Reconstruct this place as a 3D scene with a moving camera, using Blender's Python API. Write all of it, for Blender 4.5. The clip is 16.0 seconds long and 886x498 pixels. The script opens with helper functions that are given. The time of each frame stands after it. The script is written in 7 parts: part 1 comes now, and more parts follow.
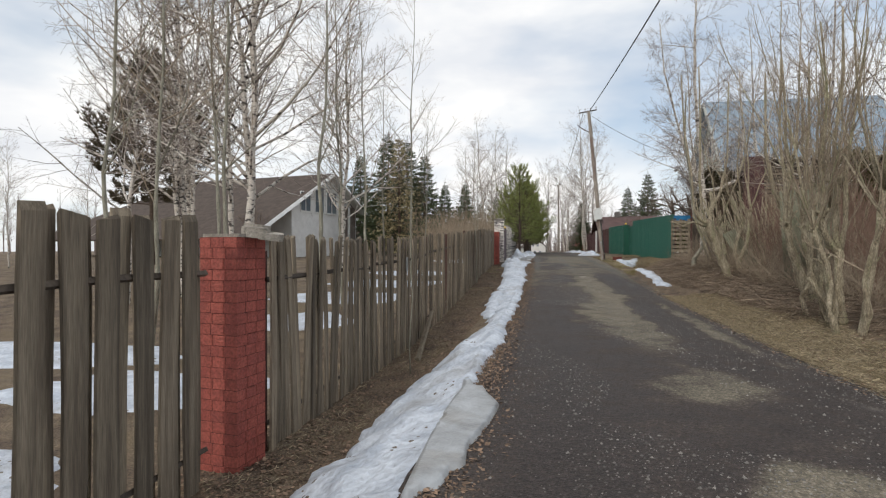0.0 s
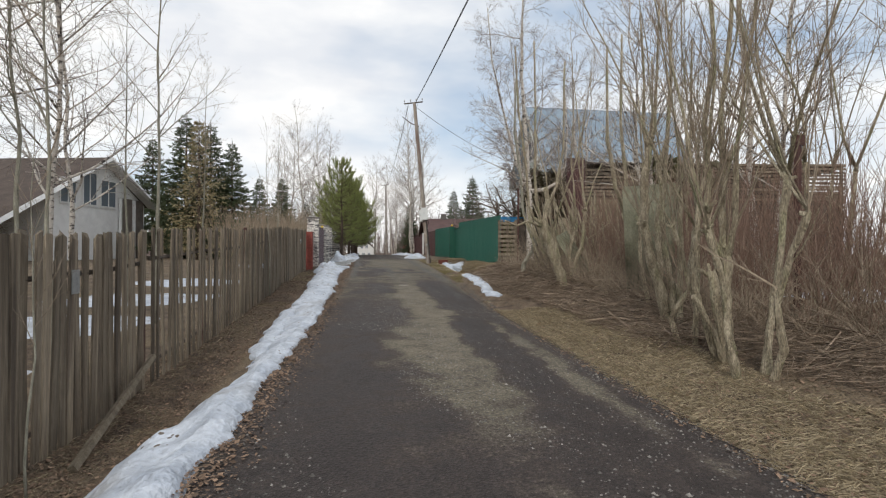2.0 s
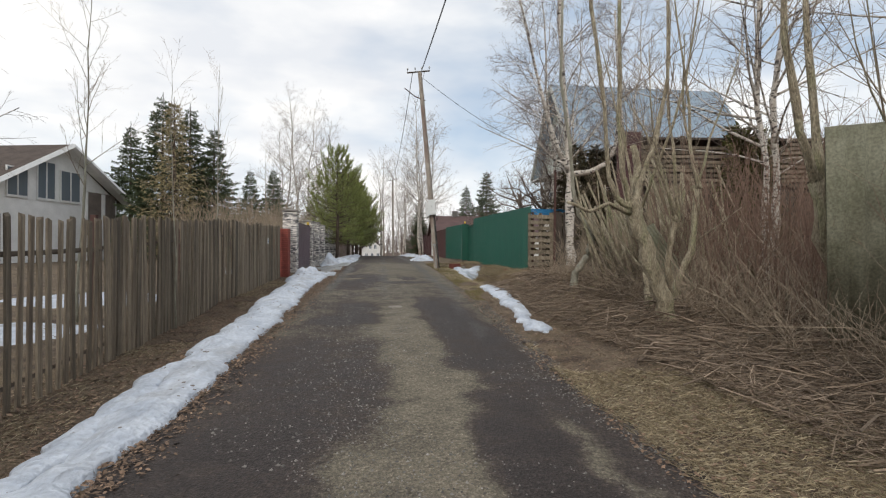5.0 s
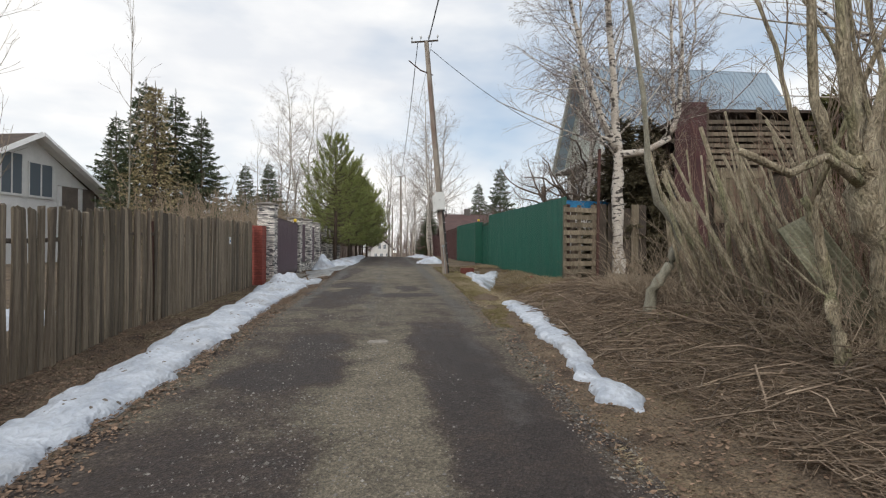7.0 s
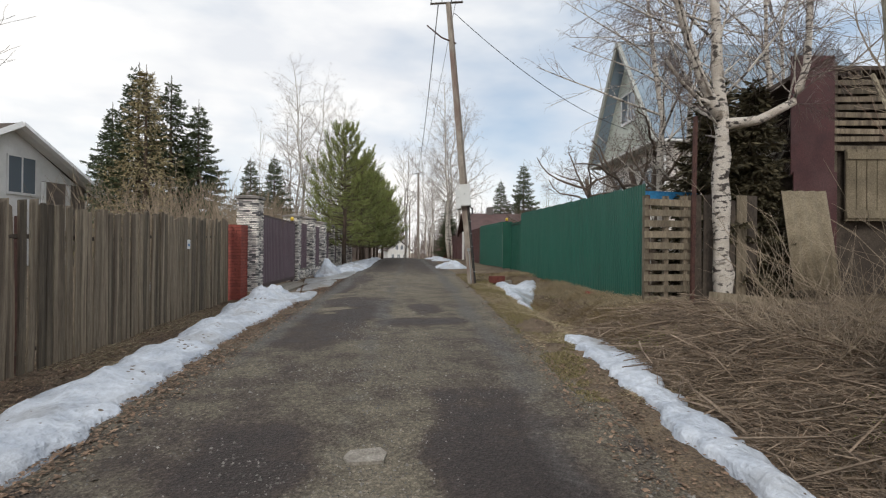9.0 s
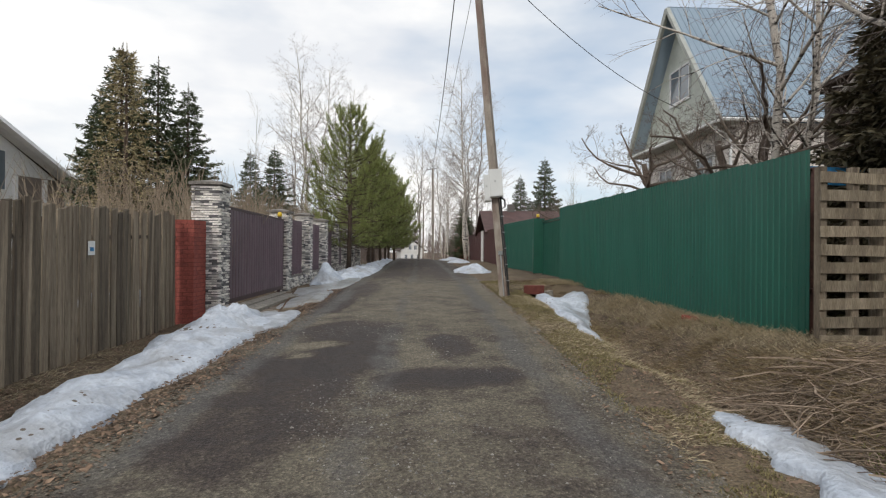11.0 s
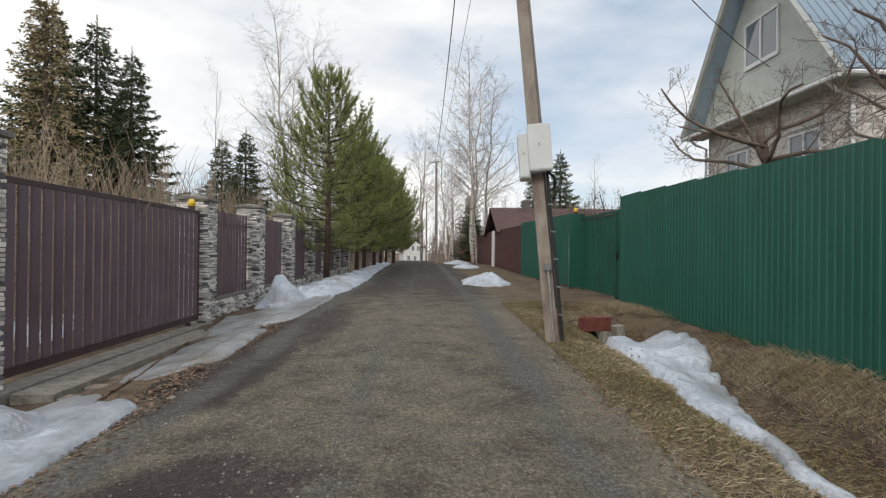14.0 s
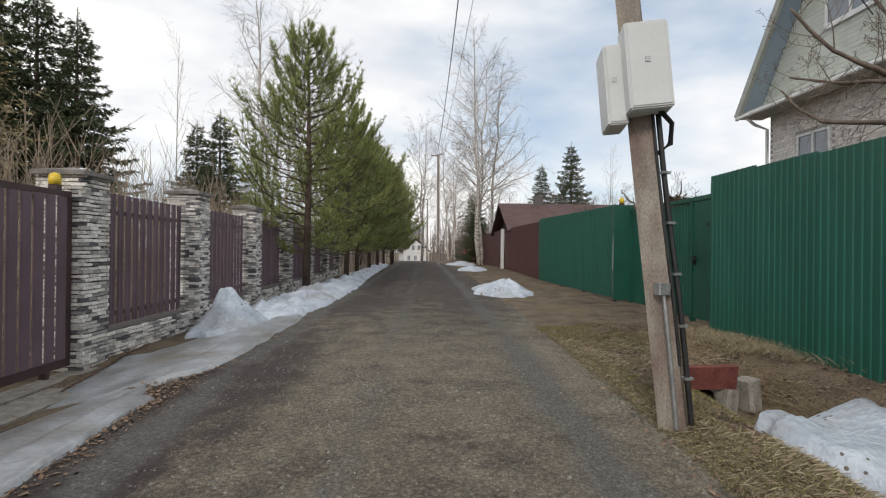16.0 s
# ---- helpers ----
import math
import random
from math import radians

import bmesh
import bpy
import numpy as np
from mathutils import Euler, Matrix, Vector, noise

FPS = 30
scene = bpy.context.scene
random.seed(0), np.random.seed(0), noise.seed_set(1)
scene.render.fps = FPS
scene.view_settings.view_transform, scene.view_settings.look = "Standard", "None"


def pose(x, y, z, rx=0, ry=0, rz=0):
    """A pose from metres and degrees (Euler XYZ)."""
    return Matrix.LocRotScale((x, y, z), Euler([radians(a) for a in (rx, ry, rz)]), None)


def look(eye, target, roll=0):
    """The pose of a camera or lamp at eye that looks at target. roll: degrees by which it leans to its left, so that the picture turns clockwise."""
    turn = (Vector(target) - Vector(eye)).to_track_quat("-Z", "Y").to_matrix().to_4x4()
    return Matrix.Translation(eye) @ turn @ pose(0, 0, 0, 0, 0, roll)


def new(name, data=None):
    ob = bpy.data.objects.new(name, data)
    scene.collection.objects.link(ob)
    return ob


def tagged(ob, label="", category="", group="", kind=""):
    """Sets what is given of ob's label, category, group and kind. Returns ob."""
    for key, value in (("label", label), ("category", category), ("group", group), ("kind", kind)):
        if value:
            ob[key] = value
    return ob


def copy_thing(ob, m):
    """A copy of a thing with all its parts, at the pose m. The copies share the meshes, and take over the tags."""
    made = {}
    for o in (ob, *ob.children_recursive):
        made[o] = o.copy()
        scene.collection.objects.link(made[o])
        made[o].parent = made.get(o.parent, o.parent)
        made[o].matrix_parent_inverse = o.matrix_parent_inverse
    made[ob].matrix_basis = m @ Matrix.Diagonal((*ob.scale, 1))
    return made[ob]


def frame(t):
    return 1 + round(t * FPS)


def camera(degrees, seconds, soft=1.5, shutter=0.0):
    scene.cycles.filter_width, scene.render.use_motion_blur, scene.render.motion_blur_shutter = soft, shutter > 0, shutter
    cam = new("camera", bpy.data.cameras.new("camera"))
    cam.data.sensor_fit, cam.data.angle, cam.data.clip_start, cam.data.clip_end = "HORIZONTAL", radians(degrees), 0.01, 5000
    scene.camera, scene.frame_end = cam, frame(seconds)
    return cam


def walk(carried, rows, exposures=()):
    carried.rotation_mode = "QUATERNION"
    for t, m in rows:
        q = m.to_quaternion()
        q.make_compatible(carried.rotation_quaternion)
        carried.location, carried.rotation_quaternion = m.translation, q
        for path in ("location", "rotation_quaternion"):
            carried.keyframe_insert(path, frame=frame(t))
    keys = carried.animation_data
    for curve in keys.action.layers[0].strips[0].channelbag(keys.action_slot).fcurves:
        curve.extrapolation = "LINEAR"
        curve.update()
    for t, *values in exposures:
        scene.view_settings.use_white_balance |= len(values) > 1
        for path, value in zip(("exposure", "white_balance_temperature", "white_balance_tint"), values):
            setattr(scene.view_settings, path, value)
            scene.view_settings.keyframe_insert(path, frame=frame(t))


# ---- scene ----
cam = camera(79.5, 16.0, soft=1.2)
METRES, EYE, TILT, LEAN, TURN = 29.6, 1.38, 0.0, 0.0, 0.0
ROWS = [
    (0.0, 0.0, 0.0, 0.0, 0.0, 0.0, -0.0),
    (0.5, 0.0106, 0.0328, -0.0008, -4.76, 0.07, -0.36),
    (1.0, 0.0223, 0.063, 0.0007, -11.57, 0.11, -0.05),
    (1.5, 0.0299, 0.0916, 0.0006, -15.97, 0.18, -0.37),
    (2.0, 0.0401, 0.1193, 0.0015, -18.03, 0.22, -0.2),
    (2.5, 0.0492, 0.148, 0.001, -17.86, 0.22, -0.16),
    (3.0, 0.0609, 0.1782, 0.0017, -17.8, 0.17, -0.14),
    (3.5, 0.0698, 0.2083, 0.0018, -17.48, 0.2, -0.18),
    (4.0, 0.0804, 0.2377, 0.0031, -17.38, 0.18, -0.18),
    (6.5, 0.126, 0.3933, 0.0056, -15.7, 0.27, -0.37),
    (7.0, 0.1376, 0.4237, 0.007, -15.57, 0.22, -0.39),
    (7.5, 0.1459, 0.454, 0.0068, -15.26, 0.29, -0.43),
    (8.0, 0.1535, 0.4844, 0.0086, -14.98, 0.26, -0.51),
    (8.5, 0.1576, 0.5143, 0.0098, -14.07, 0.25, -0.49),
    (9.0, 0.1626, 0.5444, 0.0118, -13.67, 0.25, -0.52),
    (9.5, 0.1654, 0.575, 0.0121, -12.76, 0.24, -0.52),
    (12.0, 0.1967, 0.7267, 0.017, -12.13, 0.21, -0.49),
    (12.5, 0.2032, 0.7569, 0.0178, -12.07, 0.24, -0.5),
    (13.0, 0.2112, 0.7867, 0.0192, -12.21, 0.24, -0.54),
    (13.5, 0.2161, 0.8169, 0.0189, -11.89, 0.26, -0.52),
    (14.0, 0.2206, 0.847, 0.0208, -11.77, 0.24, -0.62),
    (14.5, 0.2238, 0.8764, 0.022, -11.31, 0.26, -0.61),
    (15.0, 0.2291, 0.9066, 0.0231, -11.16, 0.21, -0.6),
    (15.5, 0.2334, 0.9372, 0.0225, -10.92, 0.23, -0.59),
    (16.0, 0.2391, 0.9667, 0.0231, -11.74, 0.16, -0.63),
]
walk(cam, [(t, pose(0, 0, EYE, TILT, LEAN, TURN) @ pose(METRES * x, METRES * y, METRES * z, 90 + pitch, roll, yaw)) for t, x, y, z, yaw, pitch, roll in ROWS], [(0, 0.0), (16, 0.0)])

# ---- world and sun ----
SUN_EL, SUN_AZ = 36.0, 209.0
world = bpy.data.worlds.new("sky")
scene.world = world
world.use_nodes = True
wn, wl = world.node_tree.nodes, world.node_tree.links
wn.clear()
w_out = wn.new("ShaderNodeOutputWorld")
w_bg = wn.new("ShaderNodeBackground")
w_bg.inputs["Strength"].default_value = 0.1
w_sky = wn.new("ShaderNodeTexSky")
w_sky.sky_type, w_sky.sun_disc = "NISHITA", False
w_sky.sun_elevation, w_sky.sun_rotation = radians(SUN_EL), radians(SUN_AZ)
w_co = wn.new("ShaderNodeTexCoord")
w_map = wn.new("ShaderNodeMapping")
w_map.inputs["Scale"].default_value = (1.0, 1.0, 2.6)
w_map.inputs["Location"].default_value = (0.3, 0.1, 0.0)
w_noise = wn.new("ShaderNodeTexNoise")
w_noise.inputs["Scale"].default_value, w_noise.inputs["Detail"].default_value = 2.1, 5.0
w_noise.inputs["Roughness"].default_value = 0.48
w_ramp = wn.new("ShaderNodeValToRGB")
w_ramp.color_ramp.elements[0].position, w_ramp.color_ramp.elements[1].position = 0.29, 0.55
w_n2 = wn.new("ShaderNodeTexNoise")
w_n2.inputs["Scale"].default_value, w_n2.inputs["Detail"].default_value = 3.4, 5.0
w_cloud = wn.new("ShaderNodeValToRGB")
w_cloud.color_ramp.elements[0].position, w_cloud.color_ramp.elements[0].color = 0.36, (8.4, 8.65, 9.1, 1)
w_cloud.color_ramp.elements[1].position, w_cloud.color_ramp.elements[1].color = 0.6, (10.9, 10.8, 10.6, 1)
w_blue = wn.new("ShaderNodeMix")
w_blue.data_type = "RGBA"
w_blue.inputs[0].default_value = 0.55
w_blue.inputs[7].default_value = (6.0, 7.4, 9.0, 1)
w_mix = wn.new("ShaderNodeMix")
w_mix.data_type = "RGBA"
wl.new(w_co.outputs["Generated"], w_map.inputs["Vector"])
wl.new(w_map.outputs["Vector"], w_noise.inputs["Vector"])
wl.new(w_map.outputs["Vector"], w_n2.inputs["Vector"])
wl.new(w_noise.outputs["Fac"], w_ramp.inputs["Fac"])
wl.new(w_n2.outputs["Fac"], w_cloud.inputs["Fac"])
wl.new(w_ramp.outputs["Color"], w_mix.inputs[0])
wl.new(w_sky.outputs["Color"], w_blue.inputs[6])
wl.new(w_blue.outputs[2], w_mix.inputs[6])
wl.new(w_cloud.outputs["Color"], w_mix.inputs[7])
wl.new(w_mix.outputs[2], w_bg.inputs["Color"])
wl.new(w_bg.outputs["Background"], w_out.inputs["Surface"])
sun = new("sun", bpy.data.lights.new("sun", "SUN"))
sun.data.energy, sun.data.angle, sun.data.color = 1.25, radians(12), (1.0, 0.95, 0.87)
az = radians(SUN_AZ)
sun_dir = Vector((math.sin(az) * math.cos(radians(SUN_EL)), math.cos(az) * math.cos(radians(SUN_EL)), math.sin(radians(SUN_EL))))
sun.matrix_world = look((0, 0, 60), Vector((0, 0, 60)) - sun_dir)


# ---- materials ----
def rgba(c):
    return (*c, 1.0)


def material(name, c1, c2, scale=6.0, rough=0.8, bump=0.2, fine=40.0, c3=None, metal=0.0, spread=0.0, stretch=(1, 1, 1), space="Object", island=False, cut=(0.35, 0.65), grain=0.28, deep=0.02):
    """Two colours in broad patches, fine grain, a third colour as stains, and relief. spread: how far pieces differ from each other."""
    m = bpy.data.materials.new(name)
    m.use_nodes = True
    n, k = m.node_tree.nodes, m.node_tree.links
    b = n["Principled BSDF"]
    co = n.new("ShaderNodeTexCoord")
    mp = n.new("ShaderNodeMapping")
    mp.inputs["Scale"].default_value = stretch
    k.new(co.outputs[space], mp.inputs["Vector"])
    vec = mp.outputs["Vector"]
    if spread:
        info = n.new("ShaderNodeNewGeometry" if island else "ShaderNodeObjectInfo")
        rnd = info.outputs["Random Per Island" if island else "Random"]
        add = n.new("ShaderNodeVectorMath")
        mul = n.new("ShaderNodeMath")
        mul.operation, mul.inputs[1].default_value = "MULTIPLY", 37.0
        k.new(rnd, mul.inputs[0])
        k.new(vec, add.inputs[0])
        k.new(mul.outputs[0], add.inputs[1])
        vec = add.outputs[0]
    n1 = n.new("ShaderNodeTexNoise")
    n1.inputs["Scale"].default_value, n1.inputs["Detail"].default_value = scale, 4.0
    n2 = n.new("ShaderNodeTexNoise")
    n2.inputs["Scale"].default_value, n2.inputs["Detail"].default_value = fine, 3.0
    k.new(vec, n1.inputs["Vector"])
    k.new(vec, n2.inputs["Vector"])
    r1 = n.new("ShaderNodeValToRGB")
    r1.color_ramp.elements[0].position, r1.color_ramp.elements[0].color = cut[0], rgba(c1)
    r1.color_ramp.elements[1].position, r1.color_ramp.elements[1].color = cut[1], rgba(c2)
    k.new(n1.outputs["Fac"], r1.inputs["Fac"])
    col = r1.outputs["Color"]
    if c3:
        n3 = n.new("ShaderNodeTexNoise")
        n3.inputs["Scale"].default_value, n3.inputs["Detail"].default_value = scale * 0.37, 6.0
        k.new(vec, n3.inputs["Vector"])
        r3 = n.new("ShaderNodeValToRGB")
        r3.color_ramp.elements[0].position, r3.color_ramp.elements[1].position = 0.52, 0.68
        k.new(n3.outputs["Fac"], r3.inputs["Fac"])
        mx = n.new("ShaderNodeMix")
        mx.data_type = "RGBA"
        mx.inputs[7].default_value = rgba(c3)
        k.new(r3.outputs["Color"], mx.inputs[0])
        k.new(col, mx.inputs[6])
        col = mx.outputs[2]
    hsv = n.new("ShaderNodeHueSaturation")
    k.new(col, hsv.inputs["Color"])
    mr = n.new("ShaderNodeMapRange")
    mr.inputs["From Min"].default_value, mr.inputs["From Max"].default_value = 0.3, 0.7
    mr.inputs["To Min"].default_value, mr.inputs["To Max"].default_value = 1 - grain, 1 + grain
    k.new(n2.outputs["Fac"], mr.inputs["Value"])
    val = mr.outputs["Result"]
    if spread:
        sp = n.new("ShaderNodeMapRange")
        sp.inputs["To Min"].default_value, sp.inputs["To Max"].default_value = 1 - spread, 1 + spread
        k.new(rnd, sp.inputs["Value"])
        mm = n.new("ShaderNodeMath")
        mm.operation = "MULTIPLY"
        k.new(val, mm.inputs[0])
        k.new(sp.outputs["Result"], mm.inputs[1])
        val = mm.outputs[0]
    k.new(val, hsv.inputs["Value"])
    k.new(hsv.outputs["Color"], b.inputs["Base Color"])
    b.inputs["Roughness"].default_value, b.inputs["Metallic"].default_value = rough, metal
    if bump:
        bp = n.new("ShaderNodeBump")
        bp.inputs["Strength"].default_value, bp.inputs["Distance"].default_value = bump, deep
        k.new(n2.outputs["Fac"], bp.inputs["Height"])
        k.new(bp.outputs["Normal"], b.inputs["Normal"])
    return m


WOOD = material("weathered_wood", (0.147, 0.116, 0.083), (0.266, 0.218, 0.159), 3.0, 0.9, 0.6, 26, (0.088, 0.068, 0.050), spread=0.45, stretch=(6, 6, 0.6))
WOOD_TAN = material("pale_old_wood", (0.18, 0.145, 0.10), (0.28, 0.235, 0.17), 3.0, 0.9, 0.4, 24, (0.15, 0.12, 0.085), spread=0.3, stretch=(5, 5, 0.7))
WOOD_DARK = material("dark_old_wood", (0.055, 0.042, 0.034), (0.10, 0.08, 0.062), 4.0, 0.9, 0.4, 30, spread=0.3)
STEEL_BROWN = material("rusty_brown_steel", (0.06, 0.026, 0.022), (0.10, 0.045, 0.035), 8, 0.75, 0.2, 50)
BRICK_RED = material("painted_red_brick", (0.255, 0.058, 0.044), (0.32, 0.080, 0.057), 7, 0.75, 0.5, 45, (0.225, 0.054, 0.042), spread=0.07)
MORTAR_RED = material("painted_joint", (0.11, 0.030, 0.024), (0.22, 0.055, 0.042), 20, 0.95, 0.5, 80)
MORTAR = material("grey_mortar", (0.10, 0.09, 0.085), (0.17, 0.155, 0.145), 20, 0.95, 0.5, 80)
CEMENT = material("rough_cement", (0.22, 0.20, 0.17), (0.34, 0.31, 0.27), 8, 0.95, 0.6, 60)


def stone_material(name, island):
    """Split stone, most pieces near white, some grey, a few dark."""
    m = material(name, (0.66, 0.63, 0.60), (0.80, 0.77, 0.735), 6, 0.85, 0.6, 50, spread=0.18, island=island)
    n, k = m.node_tree.nodes, m.node_tree.links
    hsv = next(d for d in n if d.bl_idname == "ShaderNodeHueSaturation")
    src = next(d for d in n if d.bl_idname in ("ShaderNodeNewGeometry", "ShaderNodeObjectInfo"))
    r = n.new("ShaderNodeValToRGB")
    r.color_ramp.interpolation = "CONSTANT"
    r.color_ramp.elements[0].color = (0.22, 0.22, 0.24, 1)
    r.color_ramp.elements[1].position, r.color_ramp.elements[1].color = 0.13, (0.52, 0.52, 0.53, 1)
    e = r.color_ramp.elements.new(0.30)
    e.color = (0.80, 0.79, 0.77, 1)
    e = r.color_ramp.elements.new(0.58)
    e.color = (1.05, 1.04, 1.02, 1)
    mx = n.new("ShaderNodeMix")
    mx.data_type, mx.blend_type = "RGBA", "MULTIPLY"
    mx.inputs[0].default_value = 1.0
    old = hsv.inputs["Color"].links[0].from_socket
    k.new(src.outputs["Random Per Island" if island else "Random"], r.inputs["Fac"])
    k.new(old, mx.inputs[6])
    k.new(r.outputs["Color"], mx.inputs[7])
    k.new(mx.outputs[2], hsv.inputs["Color"])
    return m


STONE = stone_material("split_stone", False)
STONE_JOINED = stone_material("split_stone_far", True)
CAP = material("grey_cap_stone", (0.16, 0.145, 0.13), (0.25, 0.23, 0.21), 5, 0.85, 0.4, 40)
PURPLE = material("brown_purple_paint", (0.112, 0.073, 0.092), (0.145, 0.097, 0.119), 2, 0.45, 0.05, 60, spread=0.10, grain=0.07)
PURPLE_DARK = material("dark_brown_paint", (0.05, 0.026, 0.028), (0.07, 0.036, 0.038), 3, 0.5, 0.05, 60, grain=0.07)
GREEN = material("green_painted_steel", (0.012, 0.092, 0.064), (0.017, 0.115, 0.081), 1.2, 0.42, 0.03, 70, (0.020, 0.122, 0.088), grain=0.06)
# darker copy of GREEN: gate frame colour, with the gate's recess shade painted in
GREEN_DARK_SHADE = material("dark_green_and_shade", (0.008, 0.075, 0.05), (0.012, 0.095, 0.062), 2.0, 0.45, 0.03, 60, grain=0.06)
BROWN_SHEET = material("brown_painted_steel", (0.075, 0.030, 0.030), (0.10, 0.043, 0.042), 1.5, 0.5, 0.03, 50, grain=0.07)
RED_SHEET = material("red_painted_steel", (0.26, 0.075, 0.055), (0.34, 0.11, 0.08), 1.5, 0.55, 0.03, 50, (0.2, 0.06, 0.05), grain=0.1)
MAROON = material("maroon_sheet", (0.06, 0.018, 0.019), (0.09, 0.028, 0.028), 3, 0.55, 0.1, 40, (0.09, 0.04, 0.04))
ROOF_BLUE = material("blue_grey_metal_roof", (0.235, 0.31, 0.385), (0.285, 0.36, 0.435), 0.6, 0.42, 0.05, 30, (0.31, 0.37, 0.425), metal=0.1, grain=0.07)
ROOF_BROWN = material("brown_metal_roof", (0.058, 0.042, 0.034), (0.090, 0.066, 0.053), 2, 0.9, 0.2, 20)
ROOF_MAROON = material("maroon_metal_roof", (0.072, 0.036, 0.033), (0.105, 0.055, 0.050), 2, 0.7, 0.1, 20)
SIDING = material("pale_green_siding", (0.52, 0.545, 0.48), (0.60, 0.62, 0.56), 2, 0.7, 0.1, 30, spread=0.05, grain=0.08)
WHITE = material("white_paint", (0.74, 0.74, 0.73), (0.82, 0.82, 0.81), 3, 0.5, 0.05, 40, grain=0.05)
GREY_TRIM = material("grey_eave_board", (0.36, 0.37, 0.34), (0.44, 0.45, 0.42), 3, 0.6, 0.1, 40, grain=0.06)
PORCH = material("shaded_brown_plaster", (0.17, 0.14, 0.12), (0.23, 0.195, 0.17), 2, 0.9, 0.2, 30)
BRICK_WHITE = material("white_silicate_brick", (0.70, 0.64, 0.59), (0.84, 0.79, 0.74), 6, 0.85, 0.4, 50, spread=0.15, island=True)
BRICK_PALE = material("white_silicate_brick_single", (0.70, 0.64, 0.59), (0.84, 0.79, 0.74), 6, 0.85, 0.4, 50, spread=0.15)
MORTAR_PALE = material("pale_mortar", (0.30, 0.28, 0.26), (0.40, 0.38, 0.35), 12, 0.95, 0.3, 60)
CONCRETE = material("old_pole_concrete", (0.26, 0.222, 0.185), (0.36, 0.315, 0.265), 4, 0.9, 0.4, 60, (0.21, 0.15, 0.125), stretch=(2, 2, 0.7))
BOX_GREY = material("pale_grey_enamel", (0.62, 0.63, 0.62), (0.70, 0.71, 0.70), 2, 0.4, 0.02, 40, grain=0.03)
BLACK = material("black_rubber", (0.012, 0.012, 0.013), (0.025, 0.025, 0.026), 10, 0.6, 0.1, 60)
GALV = material("galvanised_steel", (0.32, 0.33, 0.33), (0.42, 0.43, 0.43), 12, 0.45, 0.1, 60, metal=0.6, grain=0.1)
RUST = material("rusted_red_iron", (0.13, 0.035, 0.03), (0.19, 0.06, 0.045), 6, 0.85, 0.3, 50)
YELLOW = material("yellow_lamp_plastic", (0.75, 0.5, 0.03), (0.85, 0.6, 0.05), 3, 0.35, 0.0, 30, grain=0.03)
SNOW = material("old_snow", (0.38, 0.425, 0.50), (0.585, 0.63, 0.70), 3.4, 0.5, 0.9, 17, (0.36, 0.37, 0.39), grain=0.13, cut=(0.28, 0.6), deep=0.035)
ICE_SNOW = material("wet_grey_snow", (0.30, 0.325, 0.36), (0.47, 0.50, 0.55), 3, 0.4, 0.6, 18, (0.30, 0.295, 0.28), grain=0.12, deep=0.02)
ICE = material("dirty_melting_ice", (0.22, 0.225, 0.23), (0.38, 0.40, 0.42), 3, 0.3, 0.5, 18, (0.22, 0.20, 0.17), grain=0.1)
BARK = material("grey_brown_bark", (0.285, 0.235, 0.16), (0.50, 0.43, 0.31), 5, 0.9, 1.0, 24, (0.32, 0.305, 0.18), stretch=(3, 3, 0.9), grain=0.42, deep=0.05)
BARK_ASPEN = material("grey_green_bark", (0.21, 0.195, 0.15), (0.33, 0.315, 0.25), 5, 0.85, 0.4, 40, stretch=(3, 3, 1))
BARK_BIRCH = material("birch_bark", (0.06, 0.05, 0.045), (0.58, 0.53, 0.47), 5, 0.8, 0.4, 40, (0.46, 0.40, 0.34), stretch=(1.4, 1.4, 3.0), cut=(0.40, 0.47))
BARK_APPLE = material("dark_apple_bark", (0.11, 0.082, 0.064), (0.20, 0.155, 0.12), 6, 0.9, 0.5, 40)
TWIG_APPLE = material("apple_twigs", (0.12, 0.088, 0.07), (0.19, 0.145, 0.115), 2, 0.9, 0.0, 20)
SHEET_TAN = material("tan_slate_sheet", (0.19, 0.155, 0.105), (0.27, 0.225, 0.155), 3, 0.9, 0.4, 40, (0.13, 0.105, 0.07))
BARK_DARK = material("dark_conifer_bark", (0.075, 0.052, 0.04), (0.13, 0.095, 0.07), 6, 0.95, 0.5, 40)
TWIG = material("bare_twigs", (0.23, 0.18, 0.13), (0.35, 0.28, 0.205), 2, 0.9, 0.0, 20)
TWIG_GREY = material("grey_violet_twigs", (0.16, 0.125, 0.11), (0.25, 0.205, 0.185), 2, 0.9, 0.0, 20)
TWIG_RED = material("red_brown_shoots", (0.18, 0.108, 0.079), (0.275, 0.185, 0.138), 2, 0.9, 0.0, 20)
STICK = material("cut_dry_sticks", (0.135, 0.098, 0.070), (0.305, 0.235, 0.172), 3, 0.9, 0.2, 40, spread=0.5, island=True)
NEEDLE = material("spruce_needles", (0.050, 0.070, 0.034), (0.11, 0.135, 0.062), 3, 0.7, 0.0, 20, spread=0.45, island=True)
NEEDLE_OLIVE = material("olive_brown_needles", (0.26, 0.215, 0.115), (0.41, 0.345, 0.19), 3, 0.8, 0.0, 20, spread=0.4, island=True)
NEEDLE_PINE = material("pine_needles", (0.175, 0.215, 0.055), (0.32, 0.345, 0.115), 2, 0.6, 0.0, 20, spread=0.4, island=True)
NEEDLE_BROWN = material("brown_pine_needles", (0.085, 0.070, 0.042), (0.15, 0.125, 0.078), 2, 0.7, 0.0, 20, spread=0.4, island=True)
NEEDLE_DEAD = material("dark_dead_needles", (0.060, 0.052, 0.028), (0.115, 0.095, 0.052), 3, 0.8, 0.0, 20, spread=0.4, island=True)
